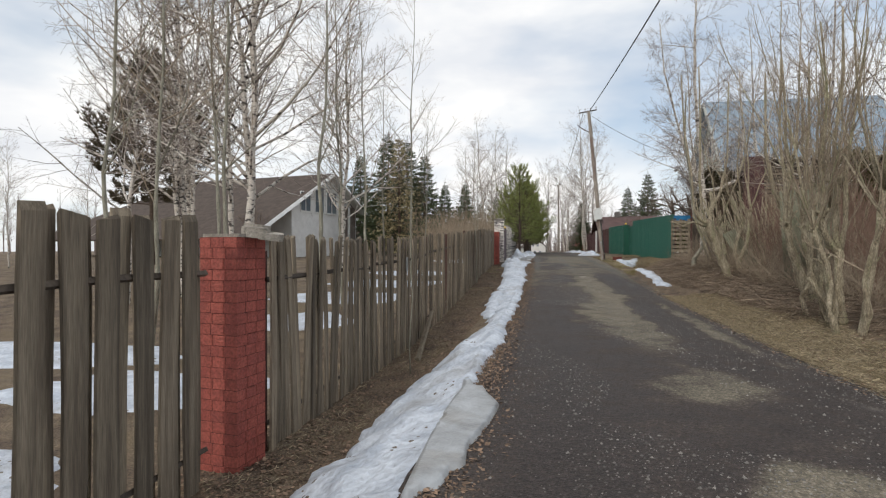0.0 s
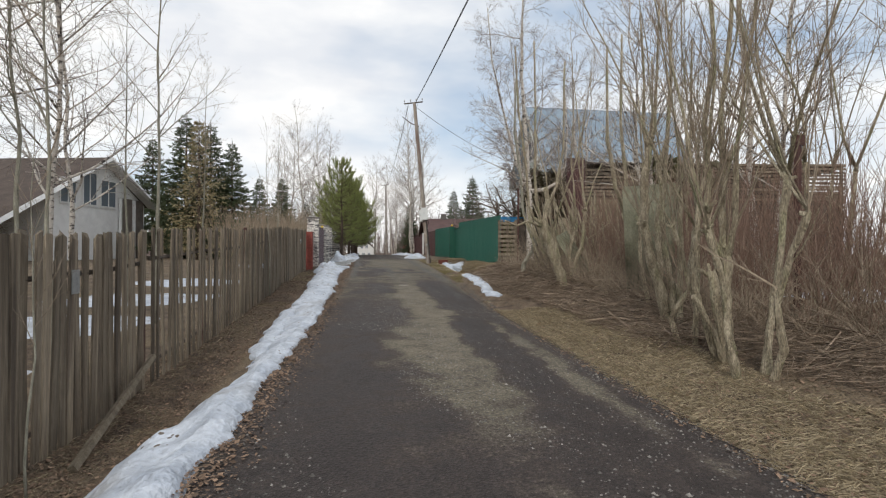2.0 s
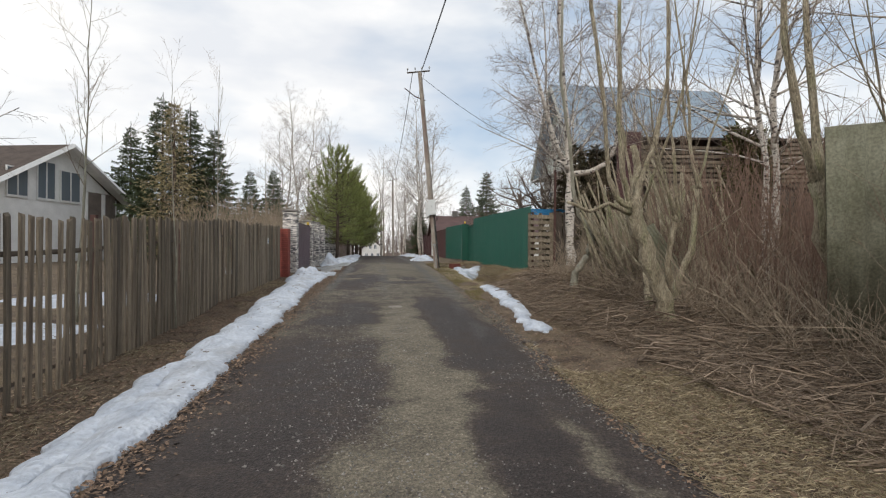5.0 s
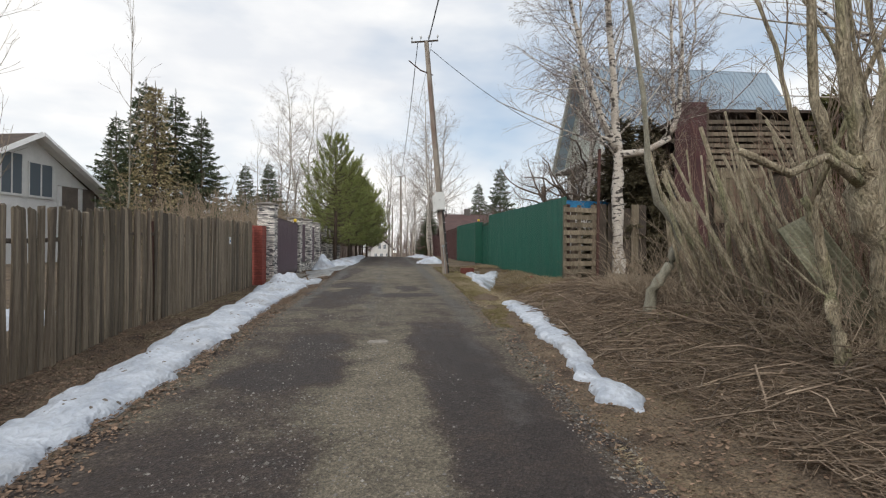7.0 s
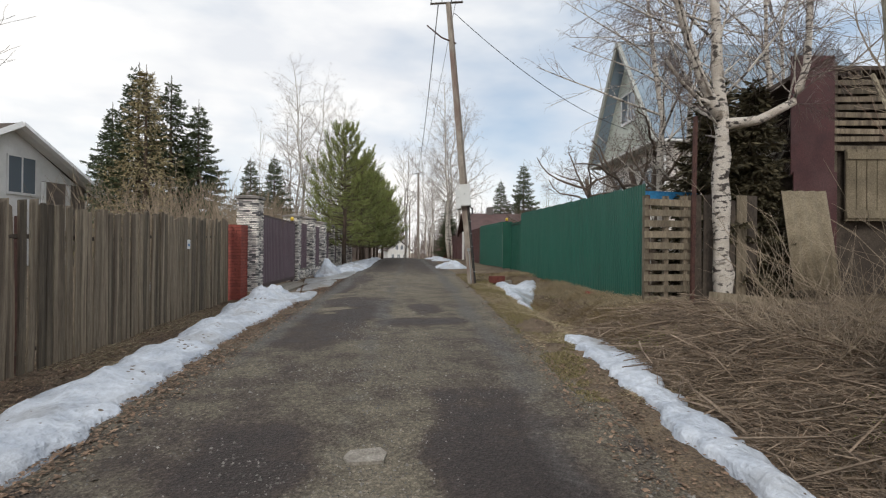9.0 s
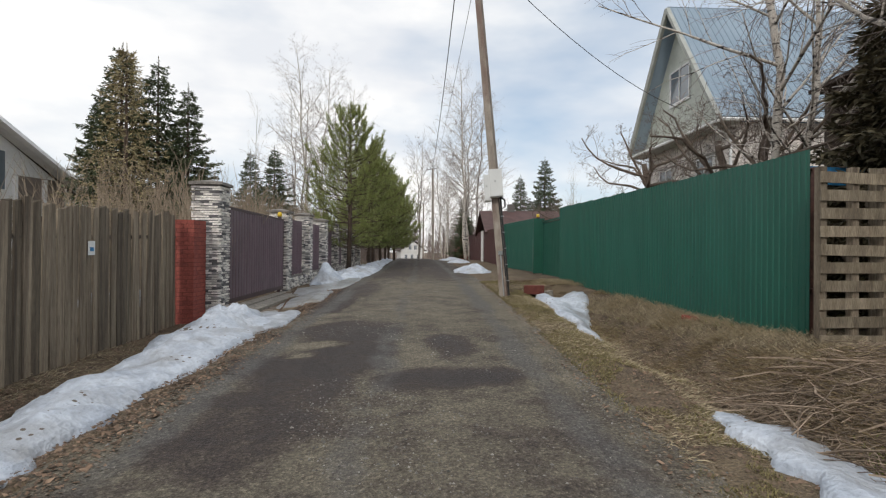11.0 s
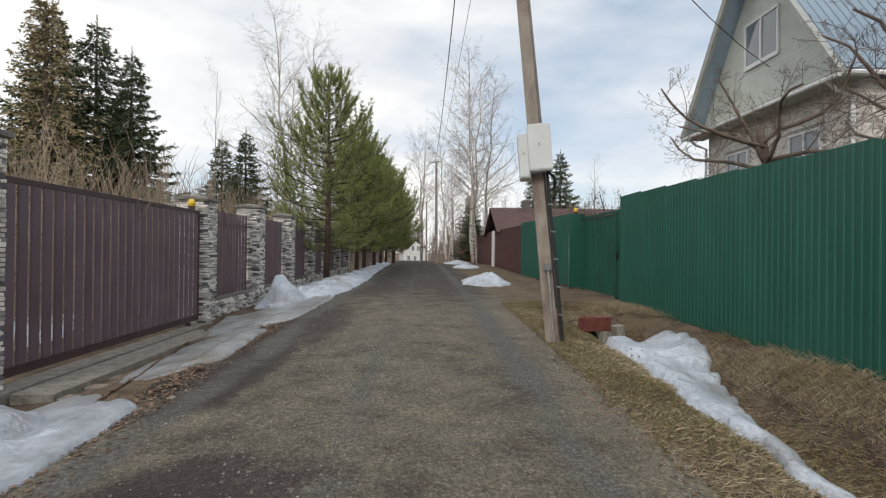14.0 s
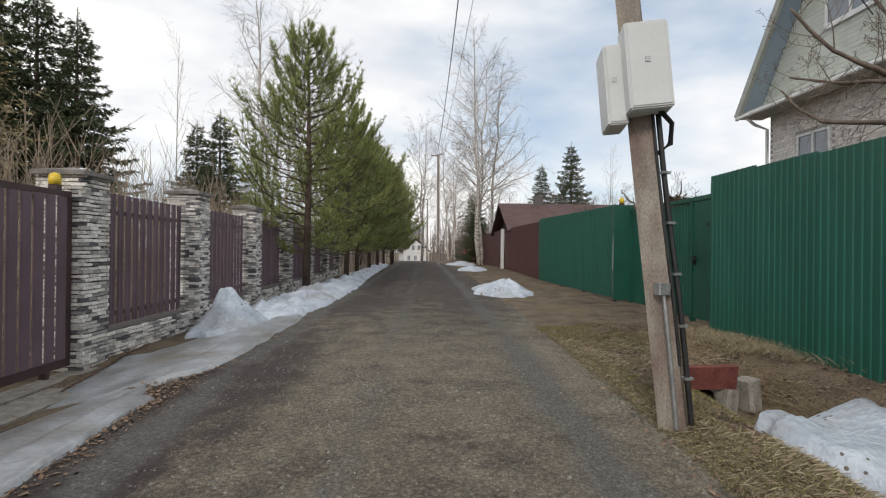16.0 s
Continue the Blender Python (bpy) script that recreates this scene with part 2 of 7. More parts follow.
LEAF = material("dead_leaves", (0.125, 0.079, 0.052), (0.262, 0.178, 0.120), 3, 0.85, 0.0, 20, spread=0.5, island=True)
GRASS = material("dry_grass_blades", (0.265, 0.215, 0.135), (0.42, 0.35, 0.235), 3, 0.85, 0.0, 20, spread=0.4, island=True)
GRAVEL = material("loose_gravel", (0.10, 0.094, 0.086), (0.235, 0.22, 0.20), 5, 0.9, 0.2, 40, spread=0.5, island=True)
SLATE = material("mossy_slate_sheet", (0.20, 0.195, 0.13), (0.30, 0.29, 0.21), 3, 0.9, 0.4, 40, (0.16, 0.15, 0.10), spread=0.1)
PAVER = material("concrete_paver", (0.17, 0.135, 0.105), (0.25, 0.205, 0.165), 5, 0.9, 0.5, 50, spread=0.25)
THUJA = material("olive_thuja_foliage", (0.06, 0.065, 0.016), (0.115, 0.105, 0.03), 4, 0.8, 0.0, 20, spread=0.35, island=True)
WALL_GREY = material("white_painted_render", (0.74, 0.74, 0.73), (0.82, 0.82, 0.81), 2, 0.9, 0.1, 30, grain=0.07)
WALL_WHITE = material("white_render_wall", (0.68, 0.67, 0.64), (0.76, 0.75, 0.73), 2, 0.9, 0.1, 30, grain=0.07)
BLUE_TARP = material("blue_tarpaulin", (0.02, 0.16, 0.36), (0.03, 0.22, 0.45), 4, 0.5, 0.2, 20)


def add_specks(m, colour, scale, size):
    """Small scattered bits of dirt on a material."""
    n, k = m.node_tree.nodes, m.node_tree.links
    b = n["Principled BSDF"]
    co = n.new("ShaderNodeTexCoord")
    v = n.new("ShaderNodeTexVoronoi")
    v.inputs["Scale"].default_value = scale
    q = n.new("ShaderNodeTexNoise")
    q.inputs["Scale"].default_value = 1.7
    less = n.new("ShaderNodeMath")
    less.operation = "LESS_THAN"
    lim = n.new("ShaderNodeMapRange")
    lim.inputs["From Min"].default_value, lim.inputs["From Max"].default_value = 0.5, 0.75
    lim.inputs["To Min"].default_value, lim.inputs["To Max"].default_value = 0.0, size
    mx = n.new("ShaderNodeMix")
    mx.data_type = "RGBA"
    mx.inputs[7].default_value = rgba(colour)
    k.new(co.outputs["Object"], v.inputs["Vector"])
    k.new(co.outputs["Object"], q.inputs["Vector"])
    k.new(q.outputs["Fac"], lim.inputs["Value"])
    k.new(v.outputs["Distance"], less.inputs[0])
    k.new(lim.outputs["Result"], less.inputs[1])
    k.new(less.outputs[0], mx.inputs[0])
    k.new(b.inputs["Base Color"].links[0].from_socket, mx.inputs[6])
    k.new(mx.outputs[2], b.inputs["Base Color"])


add_specks(SNOW, (0.13, 0.10, 0.075), 11.0, 0.42)
GLASS = bpy.data.materials.new("window_glass")
GLASS.use_nodes = True
GLASS.node_tree.nodes["Principled BSDF"].inputs["Base Color"].default_value = (0.16, 0.19, 0.22, 1)
GLASS.node_tree.nodes["Principled BSDF"].inputs["Roughness"].default_value = 0.04
GLASS.node_tree.nodes["Principled BSDF"].inputs["Specular IOR Level"].default_value = 1.0


def road_material():
    """Worn asphalt: dark damp tracks, dusty pale strips, gravel and cracks, in bands along the lane."""
    m = bpy.data.materials.new("worn_asphalt")
    m.use_nodes = True
    n, k = m.node_tree.nodes, m.node_tree.links
    b = n["Principled BSDF"]

    def node(kind, **values):
        d = n.new(kind)
        for key, v in values.items():
            d.inputs[key].default_value = v
        return d

    def math_(op, a, c=None):
        d = n.new("ShaderNodeMath")
        d.operation = op
        for i, v in enumerate((a, c)):
            if v is None:
                continue
            if isinstance(v, (int, float)):
                d.inputs[i].default_value = v
            else:
                k.new(v, d.inputs[i])
        return d.outputs[0]

    def ramp(v, *stops):
        d = n.new("ShaderNodeValToRGB")
        while len(d.color_ramp.elements) < len(stops):
            d.color_ramp.elements.new(0.5)
        for e, (p, c) in zip(d.color_ramp.elements, stops):
            e.position, e.color = p, (c, c, c, 1) if isinstance(c, (int, float)) else rgba(c)
        k.new(v, d.inputs["Fac"])
        return d.outputs["Color"]

    co = n.new("ShaderNodeTexCoord")
    at = n.new("ShaderNodeAttribute")
    at.attribute_name = "dust"
    mid = node("ShaderNodeTexNoise", Scale=2.6, Detail=8.0, Roughness=0.62)
    k.new(co.outputs["Object"], mid.inputs["Vector"])
    fine = node("ShaderNodeTexNoise", Scale=30.0, Detail=5.0, Roughness=0.75)
    k.new(co.outputs["Object"], fine.inputs["Vector"])
    stone = node("ShaderNodeTexVoronoi", Scale=52.0)
    k.new(co.outputs["Object"], stone.inputs["Vector"])
    broad = node("ShaderNodeTexNoise", Scale=0.5, Detail=3.0)
    k.new(co.outputs["Object"], broad.inputs["Vector"])
    rag = node("ShaderNodeTexNoise", Scale=1.5, Detail=12.0, Roughness=0.78, Distortion=0.5)
    k.new(co.outputs["Object"], rag.inputs["Vector"])
    dusty = math_("ADD", at.outputs["Fac"], math_("MULTIPLY", math_("SUBTRACT", mid.outputs["Fac"], 0.5), 0.9))
    dusty = math_("ADD", dusty, math_("MULTIPLY", math_("SUBTRACT", fine.outputs["Fac"], 0.5), 0.55))
    dusty = math_("ADD", dusty, math_("MULTIPLY", math_("SUBTRACT", broad.outputs["Fac"], 0.5), 0.3))
    dusty = math_("ADD", dusty, math_("MULTIPLY", math_("SUBTRACT", rag.outputs["Fac"], 0.5), 1.15))
    col = ramp(dusty, (0.12, (0.042, 0.033, 0.030)), (0.38, (0.067, 0.053, 0.047)), (0.50, (0.100, 0.083, 0.069)), (0.66, (0.148, 0.129, 0.099)), (0.95, (0.215, 0.187, 0.142)))
    strip = n.new("ShaderNodeAttribute")
    strip.attribute_name = "grit"
    loose = ramp(math_("ADD", strip.outputs["Fac"], math_("MULTIPLY", math_("SUBTRACT", rag.outputs["Fac"], 0.5), 1.4)), (0.44, 0.0), (0.74, 0.8))
    gmix = n.new("ShaderNodeMix")
    gmix.data_type = "RGBA"
    gmix.inputs[7].default_value = rgba((0.128, 0.122, 0.116))
    k.new(loose, gmix.inputs[0])
    k.new(col, gmix.inputs[6])
    col = gmix.outputs[2]
    small = node("ShaderNodeTexVoronoi", Scale=125.0)
    k.new(co.outputs["Object"], small.inputs["Vector"])
    crumbs = math_("MULTIPLY", ramp(stone.outputs["Color"], (0.0, 0.72), (0.7, 1.06), (1.0, 1.6)), ramp(small.outputs["Color"], (0.0, 0.68), (0.8, 1.08), (1.0, 1.7)))
    grain = math_("MULTIPLY", ramp(fine.outputs["Fac"], (0.3, 0.6), (0.7, 1.4)), crumbs)
    hsv = n.new("ShaderNodeHueSaturation")
    k.new(col, hsv.inputs["Color"])
    k.new(grain, hsv.inputs["Value"])
    k.new(hsv.outputs["Color"], b.inputs["Base Color"])
    k.new(ramp(dusty, (0.2, 0.66), (0.5, 0.95)), b.inputs["Roughness"])
    b.inputs["Specular IOR Level"].default_value = 0.3
    bp = n.new("ShaderNodeBump")
    bp.inputs["Strength"].default_value, bp.inputs["Distance"].default_value = 0.7, 0.015
    k.new(math_("ADD", fine.outputs["Fac"], stone.outputs["Distance"]), bp.inputs["Height"])
    k.new(bp.outputs["Normal"], b.inputs["Normal"])
    return m


ASPHALT = road_material()
SOIL = material("leaf_litter_and_dry_grass", (0.092, 0.064, 0.044), (0.225, 0.168, 0.110), 2.6, 0.95, 1.0, 45, (0.205, 0.155, 0.095), cut=(0.32, 0.68), grain=0.5, deep=0.05)


# ---- mesh builder ----
class Mesh:
    """Collects boxes, tubes and faces for one mesh."""

    def __init__(self):
        self.v, self.f = [], []

    def face(self, *points):
        i = len(self.v)
        self.v += [tuple(p) for p in points]
        self.f.append(tuple(range(i, i + len(points))))

    def box(self, x0, x1, y0, y1, z0, z1, m=None, b=0.0):
        """A box with its four upright edges chamfered by b."""
        if b:
            ring = [(x0 + b, y0), (x1 - b, y0), (x1, y0 + b), (x1, y1 - b), (x1 - b, y1), (x0 + b, y1), (x0, y1 - b), (x0, y0 + b)]
        else:
            ring = [(x0, y0), (x1, y0), (x1, y1), (x0, y1)]
        self.prism(ring, z0, z1, m)

    def prism(self, ring, z0, z1, m=None):
        i, c = len(self.v), len(ring)
        pts = [Vector((x, y, z)) for z in (z0, z1) for x, y in ring]
        self.v += [tuple(m @ p) if m else tuple(p) for p in pts]
        self.f += [(i + a, i + (a + 1) % c, i + c + (a + 1) % c, i + c + a) for a in range(c)]
        self.f += [tuple(i + a for a in reversed(range(c))), tuple(i + c + a for a in range(c))]

    def tube(self, pts, radii, sides=4, closed=True):
        i = len(self.v)
        n = len(pts)
        for a in range(n):
            d = pts[min(a + 1, n - 1)] - pts[max(a - 1, 0)]
            d.normalize()
            u = d.cross(Vector((0.31, 0.17, 0.94) if abs(d.z) < 0.9 else (1.0, 0.1, 0.0)))
            u.normalize()
            w = d.cross(u)
            for s in range(sides):
                t = 2 * math.pi * s / sides
                self.v.append(tuple(pts[a] + (u * math.cos(t) + w * math.sin(t)) * radii[a]))
        for a in range(n - 1):
            for s in range(sides):
                t = (s + 1) % sides
                self.f.append((i + a * sides + s, i + a * sides + t, i + (a + 1) * sides + t, i + (a + 1) * sides + s))
        if closed:
            self.f.append(tuple(i + s for s in reversed(range(sides))))
            self.f.append(tuple(i + (n - 1) * sides + s for s in range(sides)))

    def data(self, name, mat, smooth=False):
        me = bpy.data.meshes.new(name)
        me.from_pydata(self.v, [], self.f)
        me.materials.append(mat)
        if smooth:
            me.polygons.foreach_set("use_smooth", [True] * len(me.polygons))
        me.update()
        return me


def part(name, mesh, mat, parent=None, label="", smooth=False, at=None):
    """One mesh object under a thing or under a part."""
    ob = new(name, mesh if isinstance(mesh, bpy.types.Mesh) else mesh.data(name, mat, smooth))
    if parent:
        ob.parent = parent
    if at is not None:
        ob.matrix_basis = at
    if label:
        ob["label"] = label
    return ob


def thing(name, m, label, category, group="", kind=""):
    ob = new(name)
    ob.matrix_basis = m
    ob.empty_display_size = 0.2
    return tagged(ob, label, category, group, kind)


def boxed(x0, x1, y0, y1, z0, z1, b=0.0):
    k = Mesh()
    k.box(x0, x1, y0, y1, z0, z1, None, b)
    return k


# ---- the plan ----
def lerp(x, xs, ys):
    return float(np.interp(x, xs, ys))


def road_z(y):
    return lerp(y, (-60, 8, 14, 18, 22, 27, 36, 60, 100, 160, 400), (-0.03, -0.03, 0.06, 0.24, 0.42, 0.55, 0.78, 0.98, 0.6, -0.8, -4.0))


def road_left(y):
    return lerp(y, (-60, 3, 8, 11, 16.2, 22.7, 29.6, 33, 48, 80, 150), (-11.5, 0.0, 0.92, 1.53, 2.5, 3.7, 4.85, 5.4, 8.0, 12.6, 21.0))


def road_right(y):
    return lerp(y, (-60, 8, 12.8, 17.6, 25, 32, 52, 70, 150), (-8.5, 4.75, 5.7, 6.6, 8.1, 9.5, 13.1, 16.6, 25.5))


def fence_x(y):
    return lerp(y, (-60, 4.6, 5.0, 8.6, 12, 16, 60, 200), (-14.9, -1.95, -1.7, -1.0, -0.15, 0.628, 7.58, 29.7))


def ditch(y):
    return lerp(y, (14, 17, 22, 25, 28, 33.3, 33.7, 34.0), (0.0, 0.2, 0.16, 0.3, 0.42, 0.46, 0.3, 0.0))


def ground_z(x, y):
    z = road_z(y)
    r, l = x - road_right(y), road_left(y) - x
    if r > 0:
        far = lerp(y, (-10, 9, 12, 16, 24, 26, 34, 36), (0.4, 0.42, 0.5, 0.62, 0.42, 0.28, 0.18, 0.08))
        z += lerp(r, (0, 0.25, 1.2, 2.4, 6.0), (0.0, 0.02, far * 0.42, far * 0.95, far * 1.15))
        z -= ditch(y) * math.exp(-((r - lerp(y, (22, 30), (1.15, 1.55))) / 0.58) ** 2)
    elif l > 0:
        z -= lerp(l, (0, 0.5, 1.2, 4.0), (0.0, 0.04, 0.12, 0.14))
        z -= lerp(y, (-40, 9, 13, 16), (0.4, 0.4, 0.1, 0.0)) * lerp(l, (0.2, 0.5, 0.9, 1.4, 4.0), (0.0, 0.38, 0.8, 1.0, 1.05))
    else:
        z -= 0.06
    e = max(r, l)
    if e > 0.2:
        z += min(1.0, (e - 0.2) * 2) * (0.05 * noise.noise((x * 0.9, y * 0.9, 0.0)) + 0.025 * noise.noise((x * 3.1, y * 3.1, 4.0)))
    return z


# ---- ground, road, snow ----
def sheet(xs, ys, zfun):
    k = Mesh()
    nx = len(xs)
    for y in ys:
        for x in xs:
            k.v.append((x, y, zfun(x, y)))
    for j in range(len(ys) - 1):
        for i in range(nx - 1):
            a = j * nx + i
            k.f.append((a, a + 1, a + nx + 1, a + nx))
    return k


def steps(*spans):
    """Values from span to span: (start, end, step)."""
    out = []
    for a, b, s in spans:
        out += list(np.arange(a, b, s))
    return [float(v) for v in out] + [spans[-1][1]]


GX = steps((-900, -100, 160), (-100, -20, 10), (-20, -6, 1.0), (-6, 16, 0.22), (16, 40, 1.5), (40, 100, 10), (100, 900, 160))
GY = steps((-900, -60, 140), (-60, -6, 6), (-6, 40, 0.22), (40, 80, 1.0), (80, 200, 8), (200, 1500, 130))
tagged(part("ground", sheet(GX, GY, ground_z), SOIL, smooth=True), "brown soil with leaf litter and dry grass", "ground", kind="structure")


def road_point(u, y):
    a, b = road_left(y), road_right(y)
    edge = 0.20 * noise.noise((y * 0.8, 1.5, 0)) + 0.14 * noise.noise((y * 2.6, 7.5, 0))
    lead = 0.16 * noise.noise((y * 0.9, 21.5, 0)) + 0.12 * noise.noise((y * 2.8, 27.5, 0))
    x = a - 0.2 + lead + (b - a + 0.45 + edge - lead) * u
    z = road_z(y) + 0.035 * (1 - (2 * u - 1) ** 2) + 0.012 * noise.noise((x * 0.9, y * 0.5, 2.0)) - (0.05 if u in (0.0, 1.0) else 0.0)
    return x, y, z


# worn patches of the surface: x, y, half width, half length, dust (0 dark and damp, 1 pale and dry)
PATCHES = [(3.6, 11.0, 0.65, 2.2, 0.85), (4.7, 15.4, 0.5, 2.6, 0.9), (5.0, 18.2, 0.4, 1.5, 0.85), (3.2, 8.4, 0.3, 1.1, 0.7), (2.75, 5.4, 0.45, 0.5, 0.75), (2.3, 2.9, 0.45, 0.4, 0.95), (4.65, 9.8, 0.14, 2.6, 0.75),
           (5.65, 16.6, 0.42, 2.3, 0.15), (4.4, 11.2, 0.3, 2.2, 0.1), (4.35, 19.8, 0.36, 0.6, 0.1), (4.05, 18.5, 0.5, 0.5, 0.05), (6.0, 19.2, 0.42, 1.5, 0.08), (4.9, 24.3, 0.5, 1.0, 0.25), (5.6, 26.6, 0.5, 1.4, 0.2), (6.38, 25.0, 0.42, 0.35, 0.1), (7.0, 25.0, 0.3, 0.3, 0.1),
           (5.7, 28.0, 0.7, 0.7, 0.2), (5.2, 25.9, 0.6, 0.6, 0.2), (5.33, 26.9, 0.36, 0.22, 0.98), (5.1, 26.3, 0.16, 0.1, 0.9), (7.0, 26.6, 0.28, 0.55, 0.15), (5.6, 31.4, 0.3, 1.4, 0.2), (6.2, 34.6, 0.5, 2.0, 0.3), (5.17, 19.7, 0.13, 0.13, 1.0), (5.4, 33.5, 0.25, 3.0, 0.3)]


def dust(x, y):
    a = lerp(y, (0, 9, 15, 18, 24, 29, 35, 40, 48), (0.24, 0.27, 0.34, 0.58, 0.66, 0.76, 0.78, 0.50, 0.40))
    c = x - (road_left(y) + road_right(y)) / 2
    a += 0.22 * max(0.0, abs(c) - 1.75) - 0.10 * math.exp(-((c + 1.1) / 0.4) ** 2) - 0.08 * math.exp(-((c - 1.2) / 0.4) ** 2)
    for px_, py_, rx, ry, v in PATCHES:
        dx = (x - px_ - 0.18 * (y - py_)) / rx + 0.55 * noise.noise((x * 1.9, y * 1.5, 3))
        q = dx * dx + ((y - py_) / ry + 0.45 * noise.noise((x * 2.1, y * 1.7, 7))) ** 2
        if q < 2.2:
            w = 0.9 if q < 0.7 else 0.9 * (2.2 - q) / 1.5
            a += (v - a) * w
    return a


road = Mesh()
RY = steps((-60, -4, 4), (-4, 42, 0.14), (42, 100, 1.0), (100, 170, 5))
COLS = 44
for y in RY:
    for i in range(COLS + 1):
        road.v.append(road_point(i / COLS, y))
for j in range(len(RY) - 1):
    for i in range(COLS):
        a = j * (COLS + 1) + i
        road.f.append((a, a + 1, a + COLS + 2, a + COLS + 1))
road_ob = tagged(part("road", road, ASPHALT, smooth=True), "worn narrow asphalt lane with damp dark patches and dust", "road", kind="structure")
def grit(x, y):
    """How much loose grey crushed stone lies between the wheel tracks."""
    c = x - (road_left(y) + road_right(y)) / 2 + 0.15 * noise.noise((x * 0.6, y * 0.35, 17.0))
    late = lerp(y, (16, 24), (0.0, 1.0))
    a = late * (0.62 * math.exp(-((c + 0.15) / 0.28) ** 2) + 0.75 * math.exp(-((c + 1.75) / 0.3) ** 2))
    a += (0.35 + 0.4 * late) * math.exp(-((c - 1.48) / 0.3) ** 2) + 0.22 * (1 - late) * math.exp(-((c - 0.4) / 0.9) ** 2)
    return a + 0.25 * noise.noise((x * 1.1, y * 0.5, 31.0))


layer = road_ob.data.attributes.new("grit", "FLOAT", "POINT")
layer.data.foreach_set("value", [grit(x, y) for x, y, z in road.v])
layer = road_ob.data.attributes.new("dust", "FLOAT", "POINT")
layer.data.foreach_set("value", [dust(x, y) for x, y, z in road.v])


def snow_strip(name, rows, height, label, group, seed=0.0, mat=None, rough=1.0):
    """A long bank of snow. rows: y, inner x, outer x, height factor."""
    ys, xi, xo, hf = zip(*rows)
    k = Mesh()
    yy = steps((ys[0], ys[-1], 0.07))
    for y in yy:
        a, b, h = lerp(y, ys, xi), lerp(y, ys, xo), lerp(y, ys, hf) * height
        end = min(1.0, (y - ys[0]) / 0.6, (ys[-1] - y) / 0.6)
        h, a, b = h * end, a + (b - a) * 0.35 * (1 - end), b - (b - a) * 0.35 * (1 - end)
        a += 0.22 * noise.noise((y * 1.1, seed, 0)) + 0.14 * noise.noise((y * 4.0, seed, 3))
        b += 0.12 * noise.noise((y * 0.9, seed, 9)) + 0.12 * noise.noise((y * 3.6, seed, 5)) + 0.05 * noise.noise((y * 9, seed, 5))
        for i in range(17):
            u = i / 16
            x = a + (b - a) * u
            lump = 1 + rough * (0.6 * noise.noise((x * 2.2, y * 1.6, seed)) + 0.42 * noise.noise((x * 5, y * 4, seed)) + 0.16 * noise.noise((x * 13, y * 11, seed)))
            z = max(ground_z(x, y), road_z(y) + 0.01 if road_left(y) - 0.25 < x < road_right(y) + 0.2 else -9) + 0.012
            z += h * max(0.0, math.sin(math.pi * u ** 0.8)) ** 0.7 * lump - (0.07 if i in (0, 16) or end <= 0 else 0)
            k.v.append((x, y, z))
    for j in range(len(yy) - 1):
        for i in range(16):
            a = j * 17 + i
            k.f.append((a, a + 1, a + 18, a + 17))
    return tagged(part(name, k, mat or SNOW, smooth=True), label, "snow", group)


def snow_blob(name, cx, cy, rx, ry, turn, h, label, group, seed=0.0, mat=None):
    k = Mesh()
    c, s = math.cos(radians(turn)), math.sin(radians(turn))
    rings, seg = 14, 56
    for j in range(rings + 1):
        q = j / rings
        for i in range(seg):
            t = 2 * math.pi * i / seg
            wob = 1 + 0.30 * noise.noise((math.cos(t) * 1.3, math.sin(t) * 1.3, seed)) + 0.14 * noise.noise((math.cos(t) * 4, math.sin(t) * 4, seed + 4))
            px_, py_ = rx * q * wob * math.cos(t), ry * q * wob * math.sin(t)
            x, y = cx + px_ * c - py_ * s, cy + px_ * s + py_ * c
            on_road = road_left(y) - 0.25 < x < road_right(y) + 0.25
            z = (road_z(y) + 0.035 if on_road else ground_z(x, y)) + 0.012 + h * (1 - q ** 1.2) * (1 + 0.7 * noise.noise((x * 2, y * 2, seed)) + 0.35 * noise.noise((x * 6, y * 6, seed))) - (0.06 if j == rings else 0)
            k.v.append((x, y, z))
    for j in range(rings):
        for i in range(seg):
            a, b = j * seg + i, j * seg + (i + 1) % seg
            k.f.append((a, b, b + seg, a + seg))
    return tagged(part(name, k, mat or SNOW, smooth=True), label, "snow", group)


BANK = "melting snow along the fence"
snow_strip("snow_bank", [(-3, -2.5, -1.4, 0.8), (3.6, -1.2, -0.12, 1.0), (6.2, -0.65, 0.46, 1.15), (7.8, -0.25, 0.88, 1.2), (9.4, 0.3, 1.16, 1.0), (10.3, 0.72, 1.3, 0.7), (11.4, 1.08, 1.55, 0.6), (12.5, 1.28, 1.75, 0.5), (14, 1.45, 2.05, 0.6), (16.3, 1.75, 2.45, 0.8), (19.2, 2.15, 3.0, 1.0), (22, 2.5, 3.4, 1.0), (25, 2.9, 3.85, 1.1), (28.6, 3.15, 4.6, 1.5), (30.0, 3.6, 4.9, 0.7)], 0.135, "long bank of melting white snow beside the lane", BANK)
snow_strip("snow_bank", [(11.2, 0.85, 1.0, 0.3), (12.0, 0.92, 1.25, 0.7), (13.2, 1.05, 1.4, 0.9), (14.6, 1.25, 1.65, 0.9), (16.2, 1.6, 1.95, 0.8)], 0.08, "thin melting snow strip beside the main bank", BANK, 31.0)
snow_blob("ice_sheet", -0.02, 4.3, 0.42, 1.45, -9, 0.03, "thin grey sheet of melting ice beside snow", BANK, 2.0, ICE)
snow_blob("snow_mound", 3.75, 28.9, 0.66, 1.35, -10, 0.48, "rounded mound of old snow before brick pillar", BANK, 5.0)
